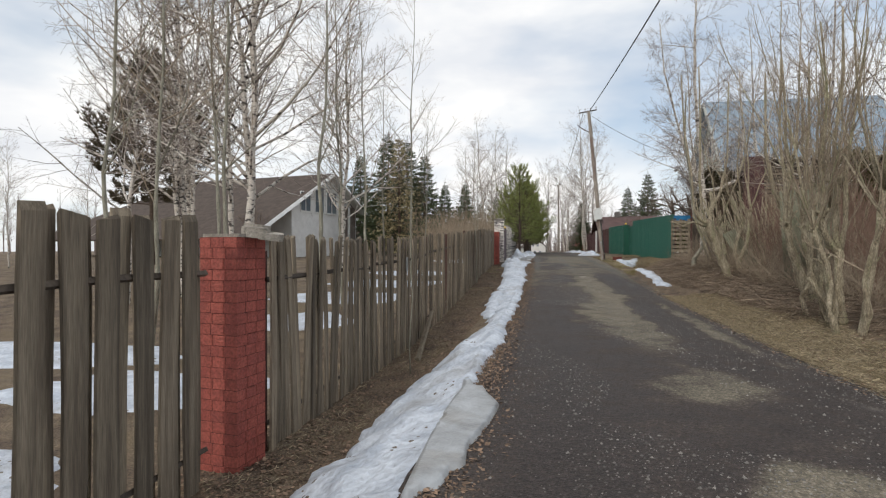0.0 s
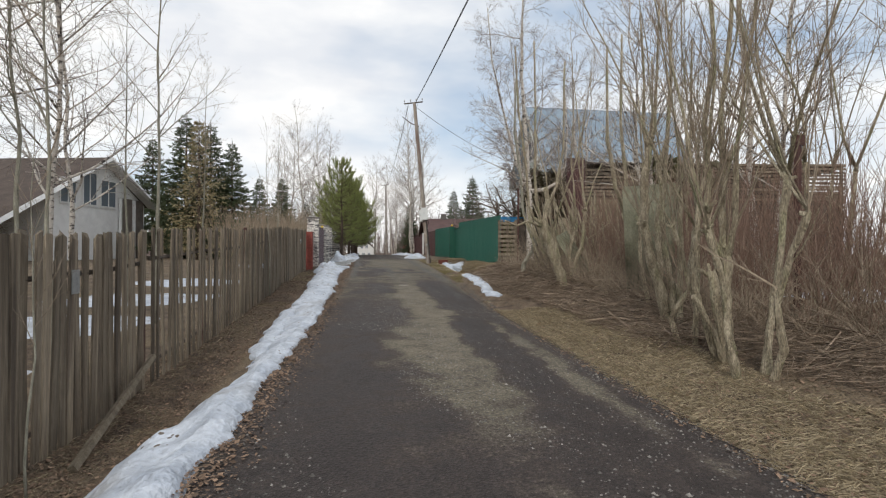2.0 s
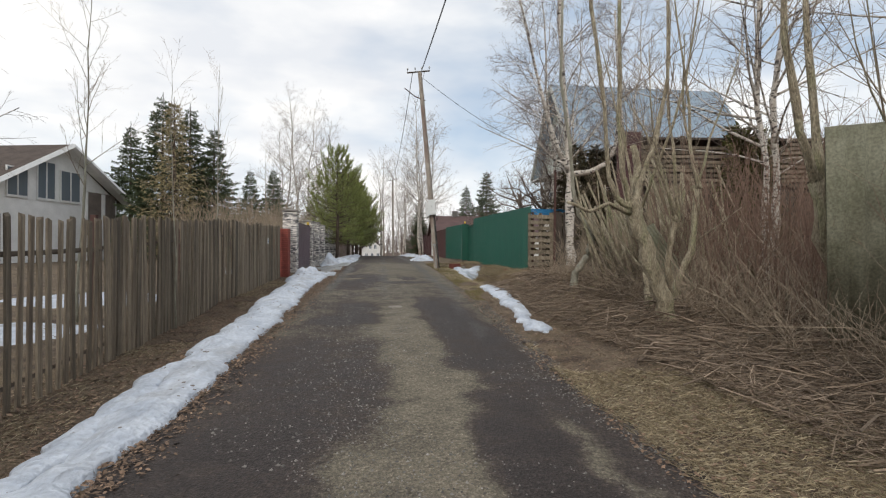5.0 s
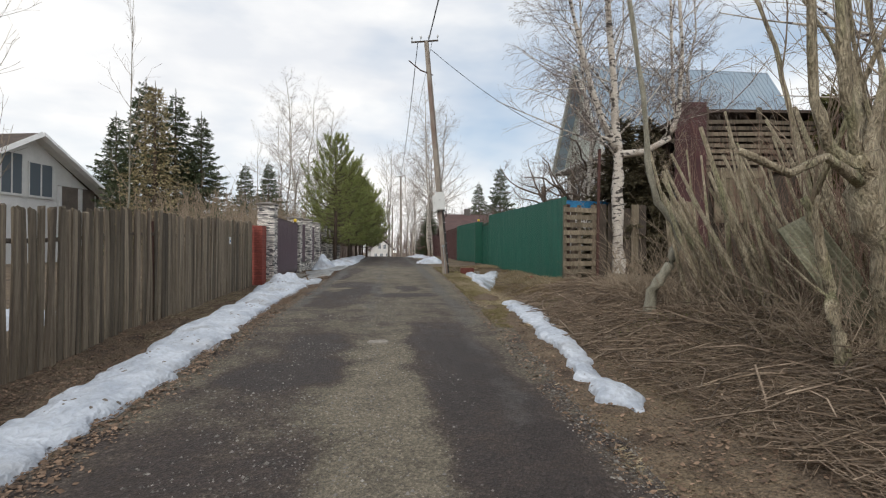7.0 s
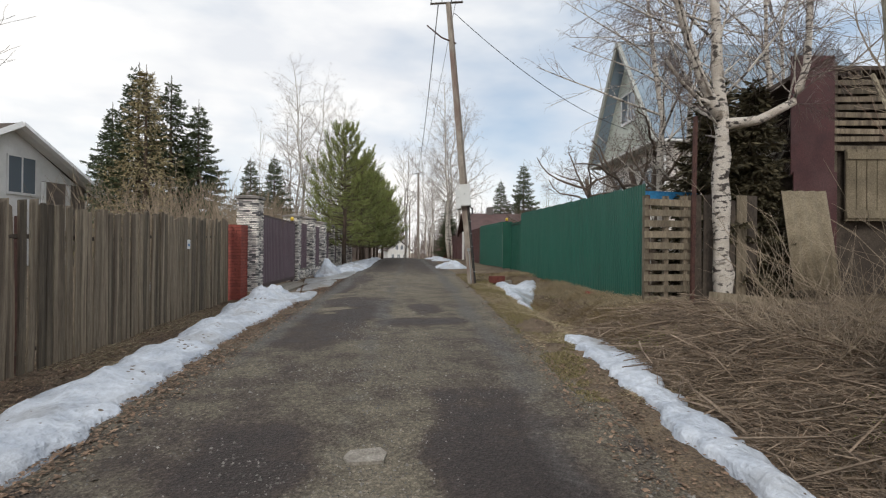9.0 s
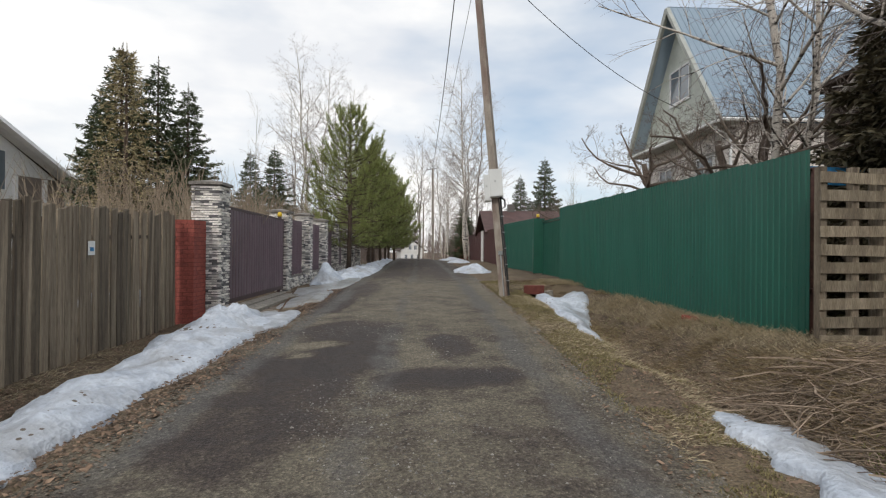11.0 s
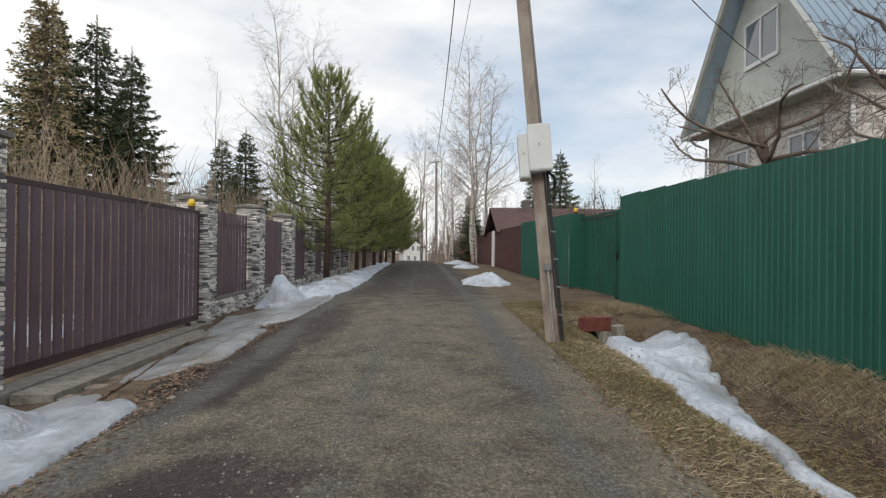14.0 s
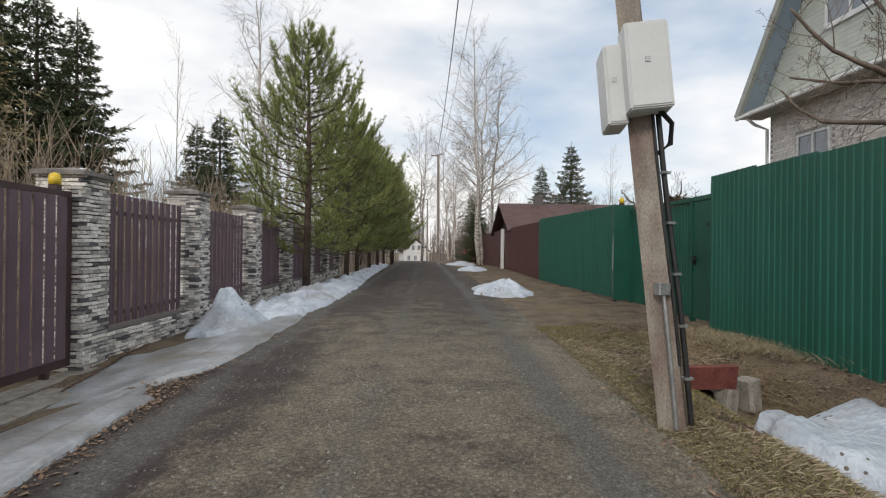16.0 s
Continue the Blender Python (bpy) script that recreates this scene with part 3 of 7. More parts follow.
snow_blob("snow_skirt", 4.25, 29.3, 0.62, 1.5, -10, 0.06, "thin flat skirt of melting snow round mound", BANK, 7.0, ICE_SNOW)
snow_blob("ice_sheet", 5.75, 37.2, 0.7, 2.3, -12, 0.02, "thin grey ice spreading from snow mound", BANK, 10.0, ICE)
snow_blob("ice_sheet", 4.95, 32.7, 0.5, 1.7, -12, 0.012, "thin wet ice before the gate", BANK, 8.0, ICE)
snow_blob("ice_sheet", 5.2, 35.6, 0.75, 1.9, -12, 0.015, "thin wet ice before the gate", BANK, 9.0, ICE)
snow_blob("snow_mound", 5.35, 38.2, 0.55, 1.0, -12, 0.50, "pointed mound of ploughed white snow", BANK, 11.0)
snow_strip("snow_bank", [(38.3, 5.0, 6.5, 1.0), (42, 5.7, 7.3, 1.1), (46, 6.6, 8.0, 1.2), (52, 7.8, 8.8, 1.0), (60, 9.2, 10.1, 0.8), (70, 10.5, 11.4, 0.6)], 0.17, "grey-white ploughed snow bank below pines", BANK, 6.0, rough=1.5)
DITCH = "snow left in the ditch"
snow_strip("snow_bank", [(16.45, 6.80, 7.12, 0.8), (16.9, 6.72, 7.32, 1.4), (17.35, 6.92, 7.14, 0.4), (18.4, 7.25, 7.60, 1.0), (19.6, 7.52, 7.98, 1.0), (21.4, 7.95, 8.50, 1.2), (23.0, 8.38, 8.95, 1.1), (23.9, 8.6, 9.1, 0.7)], 0.085, "narrow strip of granular snow in shallow ditch", DITCH, 3.0)
snow_strip("snow_bank", [(27.2, 9.42, 9.66, 0.4), (28.6, 9.70, 10.1, 0.8), (29.5, 9.90, 10.55, 1.0), (30.4, 10.15, 11.05, 1.3), (31.6, 10.40, 11.6, 1.7), (32.5, 10.6, 11.8, 1.6), (33.1, 10.85, 11.6, 0.8)], 0.19, "tongue of old snow lying in ditch", DITCH, 12.0, rough=0.35)
snow_blob("snow_mound", 12.0, 43.6, 0.85, 1.9, -10, 0.34, "heap of old snow on the grass verge", DITCH, 14.0)
snow_blob("snow_mound", 14.9, 58.0, 0.8, 2.2, -10, 0.22, "heap of old snow on the grass verge", DITCH, 15.0)
snow_blob("snow_mound", 17.6, 72.0, 1.2, 4.0, -10, 0.25, "heap of old snow on the grass verge", DITCH, 16.0)
YARD = "snow patches in the yard"
for cx, cy, rx, ry, sd in ((-5.5, 4.5, 2.6, 0.7, 20), (-4.2, 7.5, 2.0, 1.1, 21), (-3.5, 12.2, 1.6, 0.9, 22), (-3.0, 15.5, 2.2, 1.0, 23), (-2.2, 19.0, 2.0, 1.2, 24), (-1.6, 23.5, 1.8, 1.5, 25), (-7.5, 9.5, 3.0, 0.9, 26), (12.5, 11.0, 1.8, 0.9, 27), (-6.5, 2.2, 1.8, 0.45, 28), (0.9, 34.6, 1.5, 2.4, 29)):
    snow_blob("snow_patch", cx, cy, rx, ry, 0, 0.05, "flat patch of melting snow on yard soil", YARD, sd)


# ---- left: picket fence ----
FENCE_TURN = -math.degrees(math.atan(0.158))


def picket_mesh(w, h, seed):
    rnd = random.Random(seed)
    k = Mesh()
    levels = 5
    lean = rnd.uniform(-0.012, 0.012)
    for j in range(levels):
        q = j / (levels - 1)
        ww = w * (1 + rnd.uniform(-0.06, 0.06)) / 2
        off = lean * math.sin(q * math.pi) + rnd.uniform(-0.003, 0.003)
        for x, y in ((-0.011, -ww), (0.011, -ww + 0.003), (0.011, ww - 0.003), (-0.011, ww)):
            top = rnd.uniform(-0.025, 0.012) if j == levels - 1 else 0
            k.v.append((x + off * 0.5, y + off, h * q + top))
    for j in range(levels - 1):
        for i in range(4):
            a, b = j * 4 + i, j * 4 + (i + 1) % 4
            k.f.append((a, b, b + 4, a + 4))
    n = len(k.v)
    k.f += [(3, 2, 1, 0), (n - 4, n - 3, n - 2, n - 1)]
    return k.data("picket", WOOD)


def fence_run(y0, y1, spacing, width, h0, h1, label, post_ys, both=False, tilt=1.0, gap=0.0, seed=1):
    rnd = random.Random(seed)
    base = thing("picket_fence", Matrix.Identity(4), label, "fence", "picket fence along the lane")
    variants = [picket_mesh(width * s, 1.0, seed * 10 + i) for i, s in enumerate((0.9, 1.0, 1.05, 1.1, 0.95, 1.0))]
    y, i = y0, 0
    while y < y1:
        x = fence_x(y) + 0.035 * noise.noise((y * 0.4, 3, 3))
        h = h0 + (h1 - h0) * (y - y0) / (y1 - y0) + rnd.uniform(-0.02, 0.02)
        side = 0.035 if not both or i % 2 == 0 else -0.035
        side += rnd.uniform(-0.008, 0.012)
        m = pose(x + side, y, ground_z(x, y) - 0.02 + rnd.uniform(0, 0.04), rnd.gauss(0, tilt), rnd.gauss(0, tilt * 0.7), FENCE_TURN + rnd.gauss(0, 2)) @ Matrix.Diagonal((1, 1, h, 1))
        part("picket", rnd.choice(variants), WOOD, base, at=m)
        y += spacing * rnd.uniform(0.93, 1.07) + (gap if rnd.random() < 0.06 else 0)
        i += 1
    for frac in (0.13, 0.80):
        k = Mesh()
        pts = []
        for yy in steps((y0 - 0.05, y1, 1.0)):
            h = h0 + (h1 - h0) * (yy - y0) / (y1 - y0)
            pts.append(Vector((fence_x(yy) + 0.035 * noise.noise((yy * 0.4, 3, 3)), yy, ground_z(fence_x(yy), yy) + frac * h)))
        k.tube(pts, [0.028] * len(pts), 4)
        part("rail", k, WOOD_DARK, base, "dark fence rail")
    for yy in post_ys:
        x = fence_x(yy) - 0.05
        k = boxed(-0.035, 0.035, -0.035, 0.035, -0.2, h0 * 0.93, 0.006)
        part("post", k, STEEL_BROWN, base, "brown-painted steel fence post", at=pose(x, yy, ground_z(x, yy), 0, 0, FENCE_TURN))
    return base


fence_run(-3.5, 4.42, 0.128, 0.172, 2.2, 2.18, "grey weathered picket fence with boards on both sides", (-2.6, 1.0), True, 0.5, seed=1)
fence_run(5.12, 8.3, 0.115, 0.10, 2.05, 2.06, "old grey picket fence with leaning narrow boards", (5.1,), False, 1.8, 0.05, seed=2)
fence_run(8.47, 11.2, 0.122, 0.115, 2.12, 2.0, "mossy grey picket fence with tight boards", (8.38, 11.28), False, 1.0, 0.0, seed=3)
fence_run(11.4, 16.6, 0.155, 0.084, 2.04, 1.82, "grey picket fence with gaps between boards", (13.5, 16.5), False, 0.9, 0.0, seed=4)
fence_run(16.7, 23.0, 0.14, 0.124, 1.86, 1.89, "tall grey-brown picket fence of tight boards", (19.5, 22.9), False, 0.8, 0.0, seed=5)
fence_run(23.1, 29.75, 0.131, 0.118, 1.89, 1.92, "tall grey-brown picket fence of tight boards", (26.5,), False, 0.6, 0.0, seed=6)
k = Mesh()
k.tube([Vector((fence_x(9.1) + 0.45, 8.9, ground_z(fence_x(9.1) + 0.45, 8.9) + 0.02)), Vector((fence_x(11.2) + 0.12, 11.2, ground_z(fence_x(11.2), 11.2) + 0.40))], [0.045, 0.04], 4)
tagged(part("fallen_board", k, WOOD_TAN), "loose old board leaning along the picket fence", "board")
k = boxed(0.05, 0.06, -0.07, 0.07, 1.47, 1.71, 0.001)
tagged(part("number_plate", k, GALV, at=pose(fence_x(9.75), 9.75, ground_z(fence_x(9.75), 9.75), 0, 0, FENCE_TURN)), "small blue-grey metal plate on the picket fence", "sign")


# ---- brick pillars ----
def brick_pillar(x, y, turn, w, courses, label, cap, ch=0.075, L=0.19):
    base = thing("brick_pillar", pose(x, y, ground_z(x, y) - 0.05, 0, 0, turn), label, "pillar", "red brick pillars")
    h = courses * ch
    part("core", boxed(-w / 2 + 0.005, w / 2 - 0.005, -w / 2 + 0.005, w / 2 - 0.005, 0, h), MORTAR_RED, base, "red-painted mortar joints")
    S = 0.12
    variants = []
    for s in range(4):
        rnd = random.Random(40 + s)
        bm = Mesh()
        bm.box(-L / 2 + 0.003, L / 2 - 0.003, -S / 2, S / 2, 0.004, ch - 0.005, pose(0, 0, 0, rnd.uniform(-0.8, 0.8), rnd.uniform(-0.8, 0.8), rnd.uniform(-0.7, 0.7)), 0.006)
        variants.append(bm.data("brick", BRICK_RED))
    rnd = random.Random(int(y * 10))
    n_long = round((w - S) / L)
    for c in range(courses):
        for side in range(4):
            a = side * 90 + (180 if c % 2 else 0)
            for i in range(n_long):
                u = -w / 2 + L / 2 + i * L
                if c % 2:
                    u = w / 2 - L / 2 - i * L
                    u = -u
                m = pose(0, 0, c * ch, 0, 0, side * 90) @ pose(u if c % 2 == 0 else -u, -w / 2 + S / 2 + rnd.uniform(-0.003, 0.003), 0)
                part("brick", rnd.choice(variants), BRICK_RED, base, at=m)
    if cap:
        k = Mesh()
        ring = [(-w / 2 + 0.02, -w / 2 + 0.02), (w / 2 - 0.0, -w / 2 + 0.02), (w / 2 - 0.0, w / 2), (-w / 2, w / 2)]
        k.prism(ring, h, h + 0.03)
        for i, (dx, dy, dz) in enumerate(((-0.1, 0.02, 0.10), (0.06, -0.05, 0.05), (-0.02, 0.12, 0.07), (0.12, 0.1, 0.04))):
            k.box(dx - 0.11, dx + 0.10, dy - 0.09, dy + 0.09, h + 0.01, h + 0.03 + dz, pose(0, 0, 0, 4 * (i - 1), 6, 11 * i), 0.03)
        part("broken_cap", k, CEMENT, base, "crumbled cement on the pillar top")
    return base


brick_pillar(-1.90, 4.83, -18, 0.40, 22, "red-painted brick pillar with crumbled cement top", True, 0.095, 0.14)
brick_pillar(2.92, 30.05, FENCE_TURN - 2, 0.50, 25, "red-painted brick pillar beside stone gate pillar", False)


# ---- left: stone pillars, gate, purple fence ----
PX0, PY0, PSLOPE = 3.55, 31.0, 0.95 / 5.7
WALL_TURN = -math.degrees(math.atan(PSLOPE))


def wall_x(y):
    return PX0 + (y - PY0) * PSLOPE


def stone_variants():
    out = []
    for s in range(8):
        rnd = random.Random(70 + s)
        k = Mesh()
        w, h, d = 0.165, rnd.choice((0.030, 0.036, 0.042)), 0.035
        k.box(-w / 2, w / 2, -d, rnd.uniform(-0.004, 0.012), 0, h, pose(0, 0, 0, rnd.uniform(-3, 3), 0, rnd.uniform(-2, 2)), 0.006)
        out.append(k)
    return out


STONES = stone_variants()
STONE_DATA = [k.data("stone", STONE) for k in STONES]


def stone_pillar(y, z0, h, single, label):
    w = 0.5
    x = wall_x(y) - w / 2
    base = thing("stone_pillar", pose(x, y, z0, 0, 0, WALL_TURN), label, "pillar", "stone pillars of the gate wall")
    part("core", boxed(-w / 2 + 0.03, w / 2 - 0.03, -w / 2 + 0.03, w / 2 - 0.03, 0, h), MORTAR, base, "dark grey joints")
    rnd = random.Random(int(y * 7))
    joined = Mesh()
    count = 0
    z, c = 0.0, 0
    while z < h - 0.02:
        for side in range(4):
            for i in range(3):
                u = (i - 1) * 0.165 + (0.03 if c % 2 else -0.03)
                m = pose(0, 0, z + rnd.uniform(-0.004, 0.004), 0, 0, side * 90) @ pose(u, -w / 2 + 0.034 + rnd.uniform(-0.012, 0.006), 0)
                v = rnd.randrange(8)
                if single and side in (0, 1):
                    part("stone", STONE_DATA[v], STONE, base, at=m)
                else:
                    n = len(joined.v)
                    joined.v += [tuple(m @ Vector(p)) for p in STONES[v].v]
                    joined.f += [tuple(a + n for a in f) for f in STONES[v].f]
        z += 0.046 if single else 0.043
        c += 1
    tagged(part("stone_facing", joined, STONE_JOINED, base), kind="stuff")
    k = Mesh()
    k.box(-w / 2 - 0.06, w / 2 + 0.06, -w / 2 - 0.06, w / 2 + 0.06, h, h + 0.05, None, 0.012)
    a = w / 2 + 0.05
    k.v += [(-a, -a, h + 0.05), (a, -a, h + 0.05), (a, a, h + 0.05), (-a, a, h + 0.05), (0, 0, h + 0.12)]
    n = len(k.v) - 5
    k.f += [(n, n + 1, n + 4), (n + 1, n + 2, n + 4), (n + 2, n + 3, n + 4), (n + 3, n, n + 4)]
    part("cap", k, CAP, base, "grey pyramid cap stone")
    return base


stone_pillar(30.58, 0.66, 2.36, True, "tall pillar faced with grey split stone beside the gate")
stone_pillar(35.68, 0.60, 2.28, True, "pillar faced with white and grey split stone beside the gate")
for y in (38.75, 41.85, 44.95, 48.05, 51.15, 54.3):
    stone_pillar(y, road_z(y) - 0.15, 2.34 - 0.01 * (y - 38), False, "pillar faced with grey split stone in metal fence")

gate = thing("sliding_gate", pose(wall_x(33.1) - 0.12, 33.1, 0.62, 0, 0, WALL_TURN), "brown-purple metal sliding gate of upright slats, closed", "gate")
k = Mesh()
for z0, z1 in ((0.10, 0.20), (2.0, 2.06)):
    k.box(-0.03, 0.03, -2.3, 2.3, z0, z1)
for yy in (-2.27, 2.27):
    k.box(-0.028, 0.028, yy - 0.04, yy + 0.04, 0.2, 2.0)
part("frame", k, PURPLE_DARK, gate, "dark brown gate frame")
slat = Mesh()
slat.prism([(0.030, -0.052), (0.038, -0.050), (0.046, -0.036), (0.046, 0.036), (0.038, 0.050), (0.030, 0.052)], 0.2, 1.99)
slat_data = slat.data("slat", PURPLE)
for i in range(25):
    part("slat", slat_data, PURPLE, gate, at=pose(0, -2.14 + i * 0.178, 0) @ Matrix.Diagonal((1, 1.42, 1, 1)))
part("gate_post", boxed(-0.06, 0.06, 2.35, 2.45, -0.05, 2.15, 0.01), PURPLE_DARK, gate, "dark brown gate post")
part("roller_leg", boxed(-0.04, 0.04, 1.9, 1.96, -0.02, 0.1, 0.005), PURPLE_DARK, gate)
lamp = thing("warning_lamp", pose(wall_x(35.2) - 0.16, 35.2, 2.70), "yellow signal lamp on the gate post", "lamp")
k = Mesh()
k.tube([Vector((0, 0, 0.04)), Vector((0, 0, 0.10)), Vector((0, 0, 0.155)), Vector((0, 0, 0.17))], [0.06, 0.065, 0.05, 0.02], 12)
part("lens", k, YELLOW, lamp, smooth=True)
part("base", boxed(-0.05, 0.05, -0.05, 0.05, -0.03, 0.04, 0.01), PURPLE_DARK, lamp)

for ya, yb in ((35.98, 38.46), (39.05, 41.56), (42.15, 44.66), (45.25, 47.76), (48.35, 50.86), (51.45, 54.0)):
    ym = (ya + yb) / 2
    zb = road_z(ym)
    pan = thing("metal_fence", pose(wall_x(ym) - 0.25, ym, zb, 0, 0, WALL_TURN), "brown-purple metal slat fence panel on stone plinth", "fence", "metal fence panels between pillars")
    half = (yb - ya) / 2 / math.cos(radians(WALL_TURN))
    for z0 in (0.35, 1.7):
        part("rail", boxed(-0.05, -0.01, -half, half, z0, z0 + 0.06), PURPLE_DARK, pan, "dark brown rail")
    s2 = Mesh()
    s2.prism([(-0.01, -0.066), (0.010, -0.052), (0.010, -0.015), (0.002, 0.0), (0.010, 0.015), (0.010, 0.052), (-0.01, 0.066)], 0.24, 1.98)
    sd = s2.data("slat", PURPLE)
    nn = int(2 * half / 0.182)
    for i in range(nn):
        part("slat", sd, PURPLE, pan, at=pose(0, -half + (i + 0.5) * 2 * half / nn, 0))
    plinth = thing("stone_plinth", pose(wall_x(ym) - 0.25, ym, zb - 0.35, 0, 0, WALL_TURN), "low plinth faced with rough split stone", "wall", "plinths of the metal fence")
    part("core", boxed(-0.15, 0.15, -half, half, 0, 0.55), MORTAR, plinth)
    j = Mesh()
    rnd = random.Random(int(ya))
    for r in range(12):
        for q in range(int(2 * half / 0.17) + 1):
            m = pose(0.165 + rnd.uniform(0, 0.02), -half + 0.08 + q * 0.17 + (0.05 if r % 2 else 0), r * 0.046, 0, 0, 90)
            v = STONES[rnd.randrange(8)]
            n = len(j.v)
            j.v += [tuple(m @ Vector(p)) for p in v.v]
            j.f += [tuple(a + n for a in f) for f in v.f]
    tagged(part("stone_facing", j, STONE_JOINED, plinth), kind="stuff")

# driveway: slab strip, kerb and pavers
drive = thing("driveway", Matrix.Identity(4), "concrete gate sill and worn paver driveway with edging kerb", "driveway", kind="structure")
k = Mesh()
dm = pose(wall_x(33.1), 33.1, 0.635, 0, 0, WALL_TURN)
k.box(-0.15, 0.12, -2.5, 2.5, -0.2, 0.015, dm)
part("sill", k, CEMENT, drive, "concrete track below the gate")
k = Mesh()
k.box(0.16, 0.55, -2.45, 2.2, -0.2, 0.005, dm)
part("slab", k, CEMENT, drive, "pale concrete slab strip")
k = Mesh()
k.box(1.63, 1.69, -2.6, 3.4, -0.2, 0.03, dm @ pose(0, 0, 0, 0.5))
part("kerb", k, CEMENT, drive, "narrow concrete edging")
pv = boxed(-0.095, 0.095, -0.045, 0.045, -0.06, 0.0, 0.008).data("paver", PAVER)
rnd = random.Random(5)
for i in range(24):
    for jx in range(5):
        part("paver", pv, PAVER, drive, at=dm @ pose(0.66 + jx * 0.2 + (0.1 if i % 2 else 0), -2.35 + i * 0.098 * 2, -0.045 + rnd.uniform(-0.008, 0.006), rnd.uniform(-2, 2), rnd.uniform(-2, 2), rnd.uniform(-3, 3)) @ Matrix.Diagonal((1, 2, 1, 1)))


# ---- right: green profiled fence, gates, brown fence ----
def fence_r(y):
    return 10.7 + (y - 24.7) * 2.02 / 10.9


RT = -math.degrees(math.atan(2.02 / 10.9))


def profile(width, h, mat, name, pitch=0.115, deep=0.011):
    """A profiled steel sheet: flat pans and raised ribs."""
    k = Mesh()
    line = []
    n = max(1, round(width / pitch))
    p = width / n
    for i in range(n):
        a = i * p
        line += [(0, a), (0, a + p * 0.42), (-deep, a + p * 0.52), (-deep, a + p * 0.90)]
    line.append((0, width))
    for z in (0, h):
        k.v += [(x, y, z) for x, y in line]
    c = len(line)
    k.f = [(i, i + 1, c + i + 1, c + i) for i in range(c - 1)]
    return k.data(name, mat)


def sheet_fence(y0, y1, za, zb, ha, hb, mat, label, group, wide=1.1, rails=True):
    base = thing("sheet_fence", Matrix.Identity(4), label, "fence", group)
    n = max(1, round((y1 - y0) / wide))
    w = (y1 - y0) / n
    data = profile(w / math.cos(radians(RT)) + 0.01, 1.0, mat, "sheet")
    for i in range(n):
        y = y0 + i * w
        q = i / max(1, n - 1)
        part("sheet", data, mat, base, at=pose(fence_r(y) - 0.004 * (i % 2), y, za + (zb - za) * q, 0, 0, RT) @ Matrix.Diagonal((1, 1, ha + (hb - ha) * q, 1)))
        sc = Mesh()
        for zz in (0.28, 0.9):
            for j in range(4):
                sc.box(-0.012, 0.004, 0.1 + j * 0.27, 0.116 + j * 0.27, ha * zz, ha * zz + 0.016)
        part("screw", sc, GREEN_DARK_SHADE, base, at=pose(fence_r(y), y, za + (zb - za) * q, 0, 0, RT))
    for zz in (0.28, 0.9):
        k = Mesh()
        k.tube([Vector((fence_r(y0) + 0.05, y0, za + ha * zz)), Vector((fence_r(y1) + 0.05, y1, zb + hb * zz))], [0.025, 0.025], 4)
        part("rail", k, STEEL_BROWN, base)
    yy = y0 + 0.1
    while yy < y1:
        part("post", boxed(0.06, 0.12, -0.03, 0.03, -0.3, 2.0), STEEL_BROWN, base, at=pose(fence_r(yy), yy, za, 0, 0, RT))
        yy += 2.5
    return base


GRP = "green steel fence"
sheet_fence(24.7, 35.75, 0.80, 0.86, 2.2, 2.38, GREEN, "green painted profiled steel fence", GRP)
sheet_fence(40.1, 48.5, 1.0, 0.95, 2.18, 2.38, GREEN, "green painted profiled steel fence", GRP)
sheet_fence(48.5, 58.2, 0.9, 1.1, 2.35, 2.25, BROWN_SHEET, "dark brown profiled steel fence", "brown steel fence")
sheet_fence(58.5, 74.0, 1.1, 0.9, 2.25, 2.5, BROWN_SHEET, "dark brown profiled steel fence", "brown steel fence")
sheet_fence(74.0, 98.0, 0.85, 0.6, 2.4, 2.9, RED_SHEET, "faded red profiled steel fence", "red steel fence", 2.2)
tagged(part("fence_post", boxed(-0.08, 0.08, -0.08, 0.08, 0, 2.3, 0.01), WHITE, at=pose(fence_r(58.3) - 0.15, 58.3, 1.05)), "white pipe post in the brown fence", "post")
ggate = thing("green_gate", pose(fence_r(37.8) + 0.42, 37.8, 0.86, 0, 0, RT), "green steel double gate with wicket door, closed", "gate")
# leaf and wicket take the darker green, which paints in the shade of the recess
gd = profile(2.9, 2.05, GREEN_DARK_SHADE, "leaf")
part("leaf", gd, GREEN_DARK_SHADE, ggate, at=pose(0, -0.72, 0.06))
part("wicket_door", boxed(-0.02, 0.02, -2.02, -0.80, 0.06, 2.12, 0.006), GREEN_DARK_SHADE, ggate, "plain green steel door")
k = Mesh()
for yy in (-2.08, -0.76, 2.2):
    k.box(-0.04, 0.04, yy - 0.04, yy + 0.04, -0.1, 2.2)
k.box(-0.04, 0.04, -2.08, 2.2, 2.13, 2.2)
part("frame", k, GREEN_DARK_SHADE, ggate, "dark green gate frame")
k = Mesh()
k.box(-0.07, -0.02, -0.90, -0.87, 1.0, 1.16)
k.box(-0.09, -0.06, -1.0, -0.87, 1.09, 1.12)
part("handle", k, BLACK, ggate, "black door handle")
k = Mesh()
for i in range(3):
    k.box(-0.024, -0.02, -1.5 + i * 0.09, -1.44 + i * 0.09, 1.66, 1.73)
part("number_mark", k, BLACK, ggate, "small unreadable number")
tagged(part("fence_end_panel", boxed(0.0, 0.46, -0.03, 0.03, 0, 2.22, 0.005), GREEN_DARK_SHADE, at=pose(fence_r(40.05), 40.05, 0.95, 0, 0, RT)), "dark green steel end panel beside the gate", "panel")
